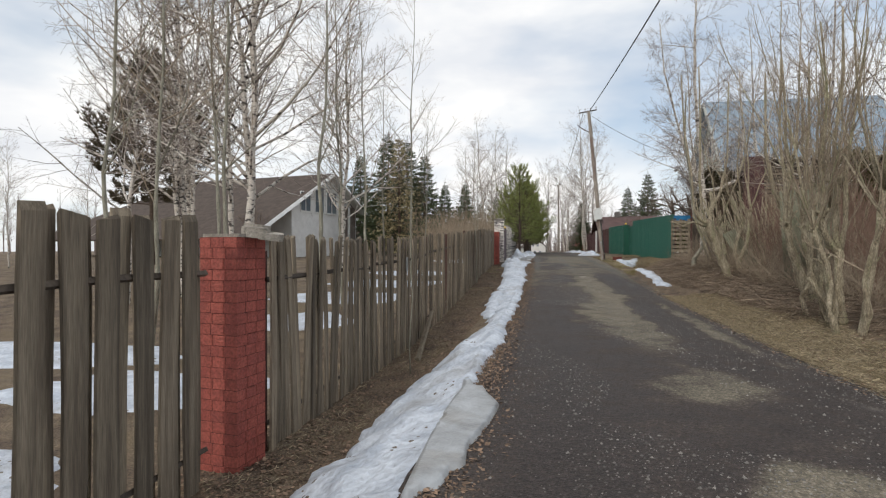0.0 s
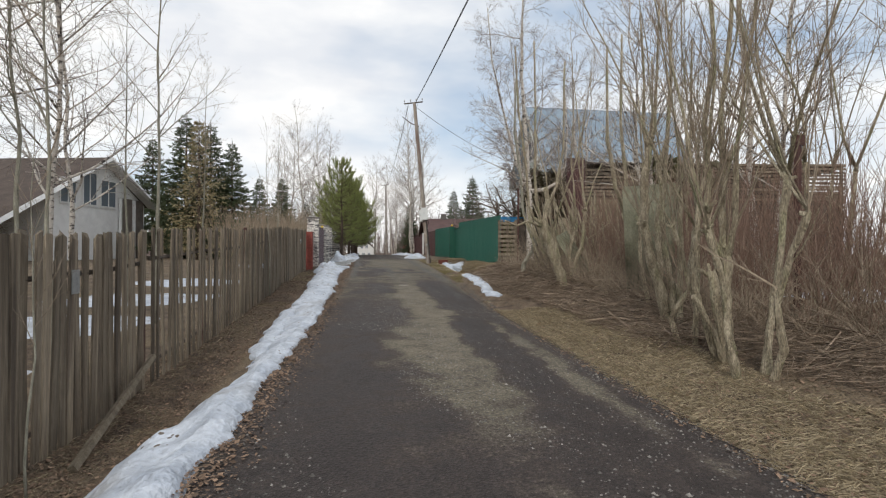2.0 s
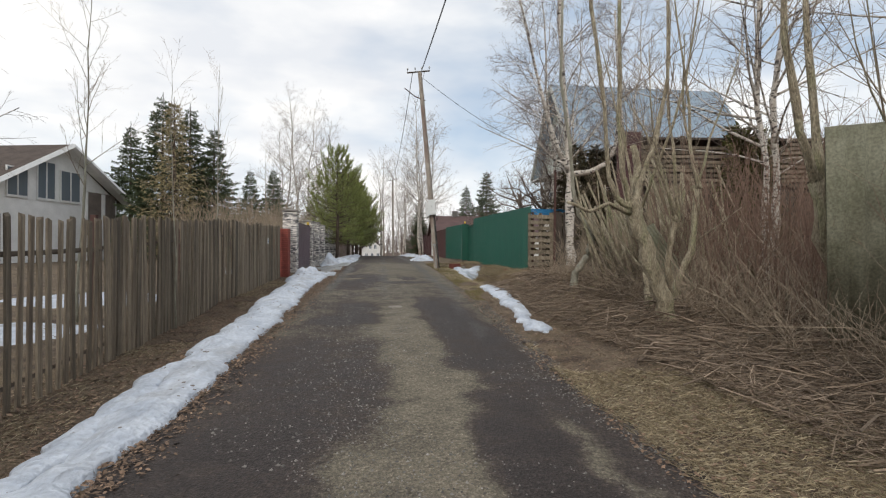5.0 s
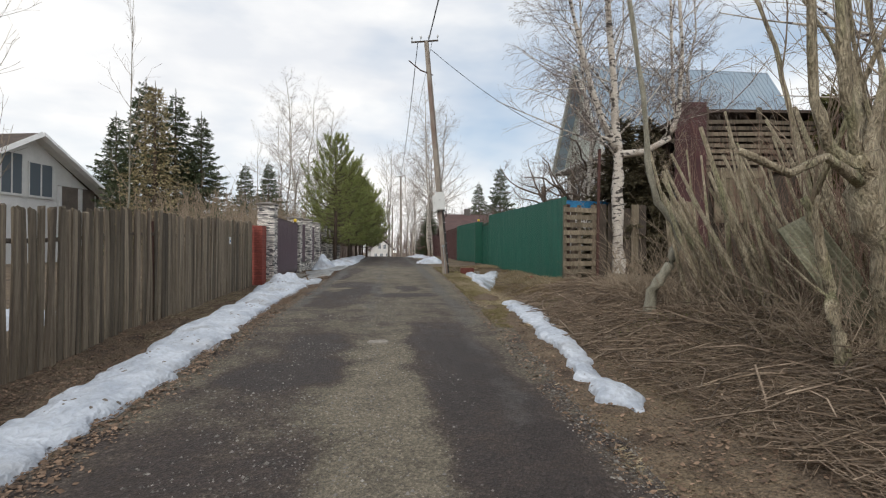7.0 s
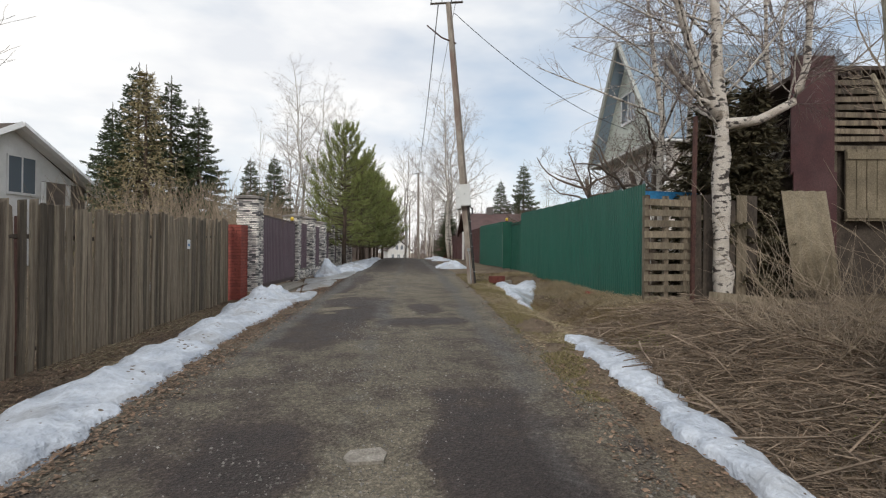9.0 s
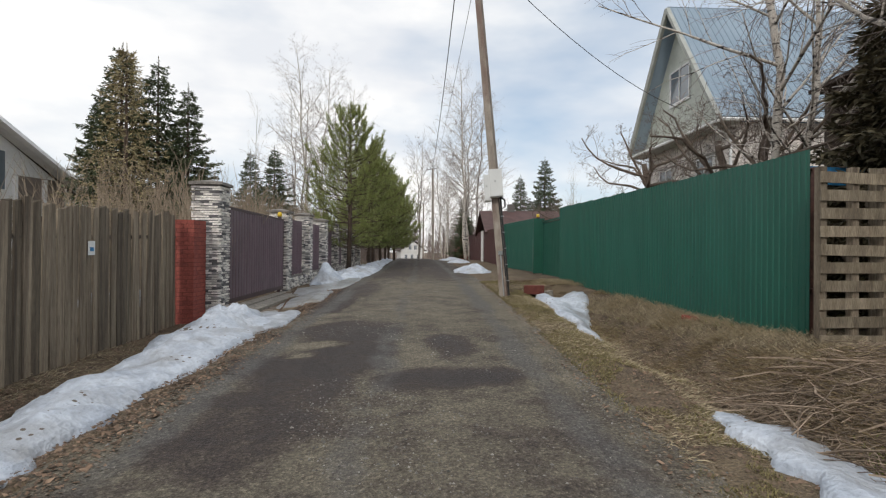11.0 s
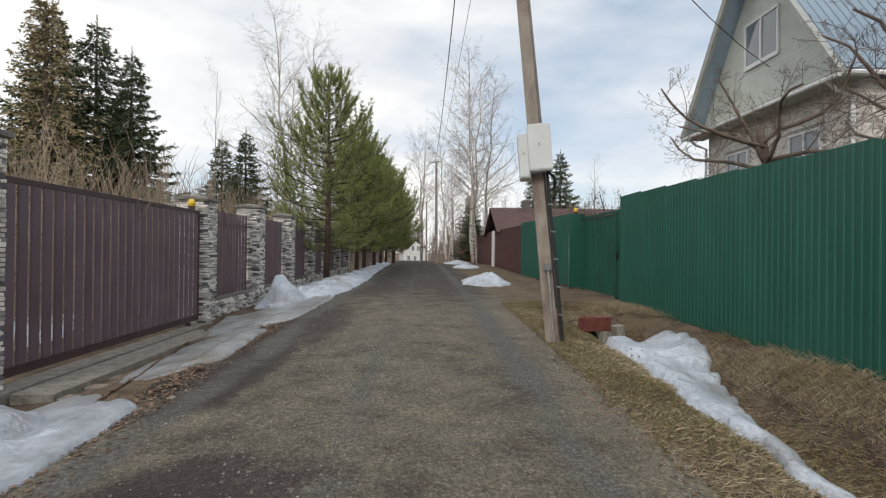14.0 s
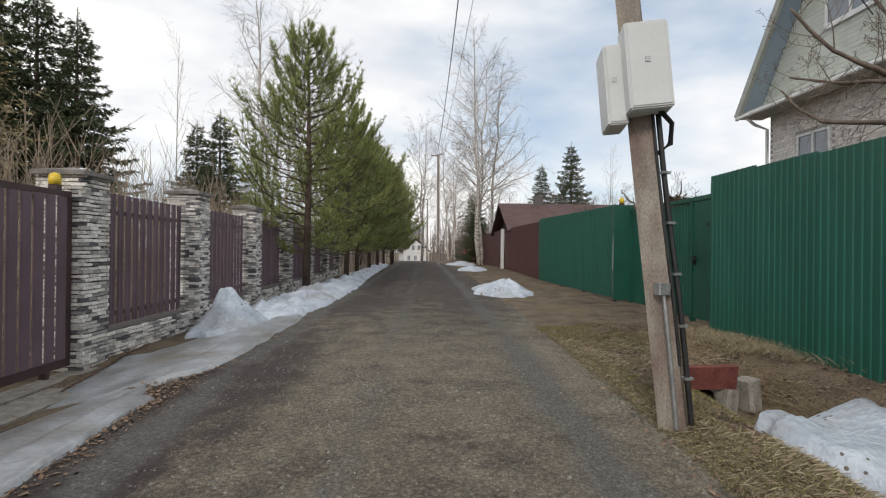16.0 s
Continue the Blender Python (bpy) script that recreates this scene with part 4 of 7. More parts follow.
tagged(part("fence_end_panel", boxed(0.0, 0.46, -0.02, 0.02, 0, 2.3, 0.005), GREEN_DARK_SHADE, at=pose(fence_r(35.77), 35.77, 0.84, 0, 0, RT)), "dark green steel end panel beside the gate", "panel")

copy_thing(lamp, pose(fence_r(40.05) + 0.2, 40.05, 3.18))

# culvert head under the drive
culvert = thing("culvert", pose(11.17, 33.5, 0.46, 0, 0, -6), "rusted iron plate over culvert mouth in ditch", "culvert")
k = Mesh()
k.box(-0.50, 0.06, -0.04, 0.04, 0.20, 0.44, pose(0, 0, 0, 8), 0.01)
part("plate", k, RUST, culvert)
k = Mesh()
k.tube([Vector((-0.30, -0.02, 0.05)), Vector((-0.30, 1.2, 0.05))], [0.16, 0.16], 12, False)
part("pipe", k, BLACK, culvert, "dark pipe mouth", True)
k = Mesh()
k.box(-0.12, 0.04, -0.12, 0.1, -0.1, 0.19, pose(0, 0, 0, 0, 6, 15), 0.03)
k.box(0.12, 0.30, -0.2, 0.0, -0.06, 0.26, pose(0, 0, 0, 0, -8, 20), 0.03)
part("block", k, CEMENT, culvert, "rough concrete blocks")

# ---- utility poles ----
def pole(bx, by, bz, tx, ty, tz, w0, w1, label, full):
    base = thing("utility_pole", Matrix.Identity(4), label, "utility pole", "poles along the lane")
    p0, p1 = Vector((bx, by, bz - 0.5)), Vector((tx, ty, tz))
    axis = (p1 - p0).normalized()
    k = Mesh()
    pts = [p0.lerp(p1, q) for q in (0, 0.25, 0.5, 0.75, 1)]
    k.tube(pts, [w0 + (w1 - w0) * q for q in (0, 0.25, 0.5, 0.75, 1)], 8 if not full else 4)
    part("shaft", k, CONCRETE, base)
    arm = Mesh()
    a, b = p1 + Vector((-0.62, -0.05, -0.12)), p1 + Vector((0.50, 0.05, 0.12))
    arm.tube([a, b], [0.04, 0.04], 4)
    part("crossarm", arm, WOOD_DARK, base, "dark crossarm")
    for q in (0.02, 0.35, 0.65, 0.98):
        ins = Mesh()
        c = a.lerp(b, q)
        ins.tube([c, c + Vector((0, 0, 0.10)), c + Vector((0, 0, 0.16)), c + Vector((0, 0, 0.22))], [0.015, 0.015, 0.04, 0.03], 8)
        part("insulator", ins, GALV, base)
    if full:
        arm2 = Mesh()
        c = p1 - axis * 1.35
        arm2.tube([c + Vector((0.15, 0, -0.02)), c + Vector((-0.35, -0.02, 0.12)), c + Vector((-0.85, -0.05, 0.45))], [0.03, 0.03, 0.025], 4)
        part("bracket", arm2, STEEL_BROWN, base, "dark steel bracket")
    return base, p0, p1, axis


pole_a, PA0, PA1, PAX = pole(9.76, 32.3, 0.63, 9.08, 33.2, 9.95, 0.145, 0.10, "tall leaning concrete utility pole with meter boxes", True)
PROT = pose(0, 0, 0, -3.5, -4.4, -18)


def on_pole(z):
    q = (z - PA0.z) / (PA1.z - PA0.z)
    return PA0.lerp(PA1, q)


for nm, off, z, w, d, h, lab in (("meter_box", (-0.02, -0.22), 3.17, 0.33, 0.24, 0.69, "pale grey enamelled meter box on the pole"), ("meter_box", (-0.17, 0.05), 3.08, 0.16, 0.32, 0.66, "pale grey enamelled meter box on the pole")):
    c = on_pole(z + h / 2)
    bx = thing(nm, Matrix.Translation((c.x + off[0], c.y + off[1], z)) @ PROT, lab, "meter box", "meter boxes on the pole")
    bm = bmesh.new()
    bmesh.ops.create_cube(bm, size=1.0, matrix=Matrix.Translation((0, 0, h / 2)) @ Matrix.Diagonal((w, d, h, 1)))
    bmesh.ops.bevel(bm, geom=bm.edges[:], offset=0.012, segments=2, affect="EDGES")
    me = bpy.data.meshes.new("body")
    bm.to_mesh(me)
    bm.free()
    me.materials.append(BOX_GREY)
    part("body", me, BOX_GREY, bx)
    part("door", boxed(-w / 2 + 0.02, w / 2 - 0.02, -d / 2 - 0.008, -d / 2 + 0.01, 0.025, h - 0.025, 0.004), BOX_GREY, bx)
    part("lock", boxed(-0.03, 0.01, -d / 2 - 0.014, -d / 2 - 0.006, h * 0.52, h * 0.58), GALV, bx, "small grey lock mark")
cable = thing("pole_cables", Matrix.Identity(4), "black cables and grey conduit clamped to the pole", "cable")
side = Vector((0.07, -0.11, 0))
for dx, r, z0, z1, mat, nm in ((0.0, 0.022, 0.75, 3.35, BLACK, "black_cable"), (-0.05, 0.014, 1.2, 3.4, BLACK, "black_cable"), (-0.13, 0.016, 0.72, 1.75, GALV, "conduit")):
    k = Mesh()
    pts = [on_pole(z) + side + Vector((dx, -0.03 + 0.01 * math.sin(z * 3), 0)) for z in np.linspace(z0, z1, 9)]
    k.tube(pts, [r] * 9, 6)
    part(nm, k, mat, cable)
k = Mesh()
c = on_pole(3.15) + side
k.tube([c + Vector((-0.16, -0.05, 0.2)), c + Vector((-0.05, -0.10, 0.05)), c + Vector((0.10, -0.06, -0.05)), c + Vector((0.13, 0.0, -0.2)), c + Vector((0.03, 0.02, -0.28))], [0.022] * 5, 6)
part("cable_loop", k, BLACK, cable)
for z in (1.1, 1.5, 1.9, 2.3, 2.7):
    c = on_pole(z) + side
    part("clamp", boxed(-0.035, 0.035, -0.06, 0.0, -0.01, 0.01), GALV, cable, at=Matrix.Translation(c))
c = on_pole(1.78) + side + Vector((-0.13, -0.03, 0))
part("junction", boxed(-0.05, 0.05, -0.04, 0.04, -0.04, 0.05, 0.01), GALV, cable, "grey junction block", at=Matrix.Translation(c))
pole(15.9, 73.0, 0.9, 15.85, 73.2, 10.2, 0.15, 0.10, "grey wooden utility pole far down the lane", False)
pole(20.6, 105.0, 0.5, 20.6, 105.2, 9.5, 0.15, 0.10, "grey wooden utility pole far down the lane", False)


def wire(p, q, sag, r, label):
    k = Mesh()
    pts = []
    for i in range(15):
        u = i / 14
        c = p.lerp(q, u)
        pts.append(c - Vector((0, 0, sag * 4 * u * (1 - u))))
    k.tube(pts, [r] * 15, 4)
    return tagged(part("overhead_wire", k, BLACK), label, "wire", "overhead wires")


WL = "black overhead power cable hung from pole"
wire(PA1 + Vector((0.1, 0, 0.1)), Vector((1.2, -12.0, 6.2)), 0.35, 0.022, WL)
wire(PA1 + Vector((-0.35, 0, -0.1)), Vector((15.7, 73.2, 10.1)), 1.0, 0.016, WL)
wire(PA1 + Vector((0.25, 0, 0.1)), Vector((16.0, 73.2, 10.1)), 0.5, 0.008, WL)
wire(PA1 + Vector((0.2, 0, -0.3)), Vector((19.2, 38.6, 7.6)), 0.5, 0.014, WL)


# ---- houses ----
def window(parent, m, w, h, panes, label="white-framed window"):
    """A window in the plane y-z of m, facing -x."""
    win = part("window", boxed(-0.05, 0.02, -w / 2, w / 2, -0.06, 0.0), WHITE, parent, label, at=m)
    k = Mesh()
    t = 0.07
    k.box(-0.05, 0.03, -w / 2, w / 2, h - t, h)
    k.box(-0.05, 0.03, -w / 2, w / 2, 0, t)
    for i in range(panes + 1):
        y = -w / 2 + (w - t) * i / panes
        k.box(-0.05, 0.03, y, y + t, t, h - t)
    part("frame", k, WHITE, win, "white frame")
    pw = (w - t) / panes
    for i in range(panes):
        y = -w / 2 + pw * i + t
        part("pane", boxed(-0.01, 0.0, y, y + pw - t, t, h - t), GLASS, win, "dark reflecting glass")
    return win


def slab_quad(k, a, b, c, d, thick):
    """A roof plane a-b-c-d with thickness downwards."""
    n = (b - a).cross(d - a).normalized() * thick
    i = len(k.v)
    k.v += [tuple(p) for p in (a, b, c, d)] + [tuple(p - n) for p in (a, b, c, d)]
    k.f += [(i, i + 1, i + 2, i + 3), (i + 7, i + 6, i + 5, i + 4)]
    k.f += [(i + a_, i + 4 + a_, i + 4 + (a_ + 1) % 4, i + (a_ + 1) % 4) for a_ in range(4)]


# house with the blue-grey roof; local x goes into the house, local y along the gable
GZ = 0.95
hr = thing("brick_house", pose(19.03, 35.97, GZ, 0, 0, -9.5), "white brick house with blue-grey metal gable roof", "house")
W, D, EAVE, APEX = 8.05, 11.4, 5.68, 11.32
OV = 0.55
k = Mesh()
k.prism([(0.6, OV), (D, OV), (D, W - OV), (0.6, W - OV)], -0.3, EAVE - 0.02)
part("wall", k, MORTAR_PALE, hr, "pale mortar joints of the brick wall")
bk = Mesh()
rows = int((EAVE - 1.6) / 0.088)
openings = ((1.6, 2.9, 3.05, 4.65), (4.9, 6.2, 3.05, 4.65))
rnd = random.Random(9)
brick_one = boxed(-0.02, 0.06, -0.122, 0.122, 0.005, 0.083, 0.004).data("brick", BRICK_PALE)
front = part("front_wall", boxed(0.595, 0.605, OV + 0.02, W - OV - 0.02, 1.5, EAVE - 0.05), MORTAR_PALE, hr, "white silicate brick front wall")
count = 0
for r in range(rows):
    z = 1.6 + r * 0.088
    n = int((W - 2 * OV) / 0.257)
    for i in range(n + 1):
        y = OV + 0.13 + i * 0.257 - (0.128 if r % 2 else 0)
        if y > W - OV - 0.08 or y < OV + 0.08 or any(a - 0.08 < y < b + 0.08 and c - 0.1 < z < d + 0.03 for a, b, c, d in openings):
            continue
        if z > 2.9 and count < 300 and y > 3.0:
            part("brick", brick_one, BRICK_PALE, front, at=pose(0.60 + rnd.uniform(-0.004, 0.004), y, z))
            count += 1
        else:
            bk.box(0.58, 0.66, y - 0.122, y + 0.122, z + 0.005, z + 0.083)
    n = int((D - 0.6) / 0.257)
    for i in range(n):
        x = 0.6 + 0.13 + i * 0.257 + (0.128 if r % 2 else 0)
        bk.box(x - 0.122, x + 0.122, OV - 0.02, OV + 0.06, z + 0.005, z + 0.083)
tagged(part("brickwork", bk, BRICK_WHITE, hr), kind="stuff")
for a, b, c, d in openings:
    window(hr, pose(0.57, (a + b) / 2, c), b - a, d - c, 2)
gb = Mesh()
nb = 42
for i in range(nb):
    z0, z1 = EAVE + i * (APEX - EAVE) / nb, EAVE + (i + 1) * (APEX - EAVE) / nb - 0.008
    h0 = (W / 2 - 0.15) * (1 - i / nb)
    gb.box(0.50, 0.55 - 0.01 * (i % 2), W / 2 - h0, W / 2 + h0, z0, z1)
part("gable_siding", gb, SIDING, hr, "pale grey-green board siding")
window(hr, pose(0.47, W / 2 + 0.1, 7.35), 1.75, 1.5, 2)
ridge = W / 2
for sgn, nm in ((1, "roof"), (-1, "roof")):
    y_e = 0 if sgn == 1 else W
    k = Mesh()
    a, b = Vector((-0.15, y_e, EAVE + 0.05)), Vector((D + 0.3, y_e, EAVE + 0.05))
    c, d = Vector((D + 0.3, ridge, APEX + 0.1)), Vector((-0.15, ridge, APEX + 0.1))
    if sgn == 1:
        slab_quad(k, a, b, c, d, 0.06)
    else:
        slab_quad(k, b, a, d, c, 0.06)
    n = (b - a).cross(d - a).normalized() * sgn
    slope = part(nm, k, ROOF_BLUE, hr, "blue-grey ribbed metal roof slope")
    rib = Mesh()
    rib.tube([a + n * 0.005, d + n * 0.005], [0.02, 0.02], 4)
    rib_data = rib.data("rib", ROOF_BLUE)
    for i in range(46):
        part("rib", rib_data, ROOF_BLUE, slope, at=pose((D + 0.45) * (i + 0.5) / 46, 0, 0))
k = Mesh()
for y_e in (0, W):
    k.tube([Vector((-0.17, y_e, EAVE - 0.06)), Vector((-0.17, ridge, APEX - 0.02))], [0.11, 0.11], 4)
part("barge_board", k, GREY_TRIM, hr, "grey-green barge boards")
part("eave_box", boxed(-0.15, 0.62, 0.05, W - 0.05, EAVE - 0.14, EAVE + 0.02), GREY_TRIM, hr, "grey-green soffit")
k = Mesh()
k.tube([Vector((-0.2, 0.0, EAVE - 0.12)), Vector((-0.2, W, EAVE - 0.12))], [0.06, 0.06], 6)
k.tube([Vector((-0.2, -0.08, EAVE - 0.08)), Vector((D, -0.08, EAVE - 0.08))], [0.06, 0.06], 6)
part("gutter", k, WHITE, hr, "pale gutter")
for y_e in (0.45, W - 0.5):
    k = Mesh()
    k.tube([Vector((-0.2, y_e, EAVE - 0.16)), Vector((0.1, y_e, EAVE - 0.4)), Vector((0.52, y_e, EAVE - 0.55)), Vector((0.52, y_e, 0.2))], [0.05] * 4, 8)
    part("downpipe", k, WHITE, hr, "white downpipe")

# white house with brown roof behind the picket fence
hl = thing("white_house", pose(-11.8, 42.8, 0.45, 0, 0, -21.8), "white house with brown gable roof and large windows", "house")
W2, EV2, AP2 = 10.8, 4.7, 7.7
k = Mesh()
k.prism([(-20, 0.4), (-0.75, 0.4), (-0.75, W2 - 0.4), (-20, W2 - 0.4)], -0.4, EV2 - 0.1)
part("wall", k, WALL_GREY, hl, "grey-white rendered wall")
k = Mesh()
k.v += [(-0.75, 0.5, EV2 - 0.1), (-0.75, W2 - 0.5, EV2 - 0.1), (-0.75, W2 / 2, AP2 - 0.15), (-0.95, 0.5, EV2 - 0.1), (-0.95, W2 - 0.5, EV2 - 0.1), (-0.95, W2 / 2, AP2 - 0.15)]
k.f += [(0, 1, 2), (5, 4, 3), (0, 3, 4, 1), (1, 4, 5, 2), (2, 5, 3, 0)]
part("gable_wall", k, WALL_GREY, hl, "white gable wall")
# the panel's dark tone holds the wall's brown and the porch shade together
part("porch_wall", boxed(-0.78, -0.70, 7.3, W2 - 0.6, 0.0, EV2 + 0.25), PORCH, hl, "shaded grey-brown porch wall")
flip = pose(-0.72, 0, 0, 0, 0, 180)
for y, wd, z0, hh in ((2.2, 1.3, 4.1, 1.7), (4.2, 1.25, 4.1, 2.35), (6.08, 1.5, 4.1, 2.0)):
    window(hl, pose(-0.70, y, z0, 0, 0, 180), wd * 1.12, hh, 2)
for y in (7.2, 8.8):
    part("porch_post", boxed(-0.7, -0.5, y, y + 0.18, 0, EV2 + 0.2, 0.02), WHITE, hl, "white porch post")
for sgn in (1, -1):
    y_e = -5.4 if sgn == 1 else W2 + 0.5
    k = Mesh()
    drop = EV2 - 0.28 - (4.9 * (AP2 - EV2 + 0.28) / (W2 / 2 + 0.5) if sgn == 1 else 0.0)
    a, b = Vector((-24, y_e, drop)), Vector((0, y_e, drop))
    c, d = Vector((0, W2 / 2, AP2)), Vector((-17, W2 / 2, AP2))
    slab_quad(k, a, b, c, d, 0.14) if sgn == 1 else slab_quad(k, b, a, d, c, 0.14)
    part("roof", k, ROOF_BROWN, hl, "brown metal roof slope")
    k = Mesh()
    k.tube([Vector((0.02, y_e, drop - 0.1)), Vector((0.02, W2 / 2, AP2 - 0.1))], [0.19, 0.19], 4)
    part("barge_board", k, WHITE, hl, "white barge board")
    k = Mesh()
    run = Vector((0, W2 / 2 - y_e, AP2 - drop))
    a, c = Vector((-0.74, y_e, drop - 0.17)), Vector((-0.74, y_e, drop - 0.17)) + run
    b, d = a + Vector((0.66, 0, 0)), c + Vector((0.66, 0, 0))
    slab_quad(k, a, b, d, c, 0.03) if sgn == 1 else slab_quad(k, b, a, c, d, 0.03)
    part("soffit", k, WHITE, hl, "white boarded soffit")

k = Mesh()
slab_quad(k, Vector((-24, W2 + 0.5, EV2 - 0.28)), Vector((-24, -5.4, EV2 - 0.28 - 4.9 * (AP2 - EV2 + 0.28) / (W2 / 2 + 0.5))), Vector((-17, W2 / 2 - 0.05, AP2 - 0.01)), Vector((-17, W2 / 2 + 0.05, AP2 - 0.01)), 0.14)
part("hip_roof", k, ROOF_BROWN, hl, "brown hipped roof end")

# low house with maroon roof beyond the green gate
hm = thing("low_house", pose(16.6, 56.5, 0.9, 0, 0, -10.5), "low house with maroon metal roof and white wall", "house")
k = Mesh()
k.prism([(0.5, 0), (12, 0), (12, 7), (0.5, 7)], -0.3, 2.4)
part("wall", k, WALL_WHITE, hm)
for sgn in (1, -1):
    y_e = -0.6 if sgn == 1 else 7.6
    k = Mesh()
    a, b, c, d = Vector((-0.2, y_e, 2.3)), Vector((13, y_e, 2.3)), Vector((13, 3.5, 4.1)), Vector((-0.2, 3.5, 4.1))
    slab_quad(k, a, b, c, d, 0.1) if sgn == 1 else slab_quad(k, b, a, d, c, 0.1)
    part("roof", k, ROOF_MAROON, hm, "maroon metal roof slope")
k = Mesh()
k.v += [(0.4, 0, 2.3), (0.4, 7, 2.3), (0.4, 3.5, 4.0), (0.55, 0, 2.3), (0.55, 7, 2.3), (0.55, 3.5, 4.0)]
k.f += [(2, 1, 0), (3, 4, 5), (0, 1, 4, 3), (1, 2, 5, 4), (2, 0, 3, 5)]
part("gable", k, WOOD_DARK, hm, "dark boarded gable")
part("chimney", boxed(2, 2.5, 3.2, 3.8, 3.8, 4.6, 0.02), MORTAR, hm)
# far white house at the end of the lane
hf = thing("far_house", pose(22.9, 149, -0.9, 0, 0, 0), "small white house with gable at lane's end", "house")
part("wall", boxed(0, 5.8, 0, 8, -0.5, 2.9), WALL_WHITE, hf)
k = Mesh()
k.v += [(0, 0, 2.9), (5.8, 0, 2.9), (2.9, 0, 5.2), (0, 0.2, 2.9), (5.8, 0.2, 2.9), (2.9, 0.2, 5.2)]
k.f += [(0, 1, 2), (5, 4, 3), (0, 3, 4, 1), (1, 4, 5, 2), (2, 5, 3, 0)]
part("gable", k, WALL_WHITE, hf)
for a, b, c, d in ((Vector((-0.4, -0.3, 2.6)), Vector((2.9, -0.3, 5.4)), Vector((2.9, 8.3, 5.4)), Vector((-0.4, 8.3, 2.6))), (Vector((2.9, -0.3, 5.4)), Vector((6.2, -0.3, 2.6)), Vector((6.2, 8.3, 2.6)), Vector((2.9, 8.3, 5.4)))):
    k = Mesh()
    slab_quad(k, a, b, c, d, -0.12)
    part("roof", k, ROOF_BROWN, hf)
for x, z in ((0.9, 0.6), (2.4, 0.6), (3.9, 0.6), (1.9, 2.9), (3.2, 2.9)):
    window(hf, pose(x + 0.35, -0.03, z, 0, 0, 90), 0.75, 1.2, 2)

# ---- right: shed wall of slats, pallets, sheets ----
shed = thing("slatted_shed", pose(14.0, 24.75, 0.9, 0, 0, -15), "old tall timber shed wall with slatted top", "shed")
k = Mesh()
k.box(0.8, 13, 0.1, 0.16, 0, 3.3)
part("lower_boarding", k, WOOD_DARK, shed, "dark weathered boarding")
for x in (0.85, 2.3, 3.9, 5.6, 7.4, 9.3, 11.2, 13):
    part("post", boxed(x - 0.06, x + 0.06, 0.0, 0.1, 0, 4.65, 0.01), WOOD, shed)
sl = boxed(0, 1.85, -0.03, 0.0, 0, 0.10, 0.004).data("slat", WOOD)
rnd = random.Random(3)
for i in range(11):
    for j in range(7):
        if i < 9 or j > 2:
            part("slat", sl, WOOD, shed, at=pose(0.8 + j * 1.75, -0.003 * (j % 2), 2.9 + i * 0.16 + rnd.uniform(-0.02, 0.02), 0, rnd.uniform(-1, 1), 0))
part("maroon_sheet", boxed(-0.05, 0.80, -0.08, -0.05, 2.4, 4.75, 0.004), MAROON, shed, "maroon metal sheet")
part("maroon_sheet", boxed(-0.02, 0.82, -0.12, -0.09, 0.3, 2.45, 0.004), MAROON, shed, "maroon metal sheet")
hatch = part("board_door", boxed(1.0, 2.4, -0.082, -0.06, 1.5, 2.9), WOOD_DARK, shed, "pale boarded hatch")
for i in range(7):
    part("board", boxed(1.0 + i * 0.2, 1.185 + i * 0.2, -0.12, -0.083, 1.5, 2.9, 0.004), SHEET_TAN, hatch)
for z in (1.55, 2.7):
    part("batten", boxed(1.0, 2.4, -0.15, -0.121, z, z + 0.15, 0.004), SHEET_TAN, hatch)
part("back_wall", boxed(0.2, 13, 4.0, 4.1, 0, 4.4), WOOD_DARK, shed)
k = Mesh()
slab_quad(k, Vector((0.4, 0.12, 4.62)), Vector((13.3, 0.12, 4.62)), Vector((13.3, 4.3, 4.3)), Vector((0, 4.3, 4.3)), 0.08)
part("roof", k, ROOF_BROWN, shed)

pal = thing("pallet_panel", pose(10.42, 24.32, 0.62, 0, 0, -6), "grey timber pallet standing as fence panel", "pallet")
for i in range(11):
    part("slat", boxed(0, 0.86, -0.025, 0.0, 0, 0.115, 0.004).data("slat", WOOD_TAN), WOOD_TAN, pal, at=pose(0, 0, 0.05 + i * 0.19, 0, random.uniform(-1.5, 1.5), 0))
for x in (0.05, 0.42, 0.78):
    part("batten", boxed(x - 0.04, x + 0.04, 0.0, 0.09, 0, 2.12, 0.006), WOOD, pal)
post = tagged(part("steel_post", boxed(-0.03, 0.03, -0.03, 0.03, -0.3, 3.5, 0.006), STEEL_BROWN, at=pose(11.22, 24.1, 0.6, 1, 0, 0)), "thin rusty steel post beside pallet panel", "post")
bf = thing("board_fence", pose(11.3, 24.5, 0.75, 0, 0, -12), "dark old upright board fence behind birch", "fence")
for i in range(7):
    part("board", boxed(0, 0.19, 0, 0.025, 0, 1.0, 0.004).data("board", WOOD_TAN if i in (0, 5) else WOOD_DARK), WOOD, bf, at=pose(i * 0.205, random.uniform(-0.01, 0.01), 0, 0, random.uniform(-1, 1), 0) @ Matrix.Diagonal((1, 1, 2.0 + random.uniform(-0.06, 0.06), 1)))
part("rail", boxed(0, 1.42, 0.03, 0.08, 1.6, 1.68), WOOD, bf)
tagged(part("fallen_board", boxed(-0.62, 0.62, -0.02, 0.02, 0, 0.34, 0.01), WOOD_TAN, at=pose(11.72, 23.35, 0.72, -14, 4, -38)), "grey board lying against the fence foot", "board")
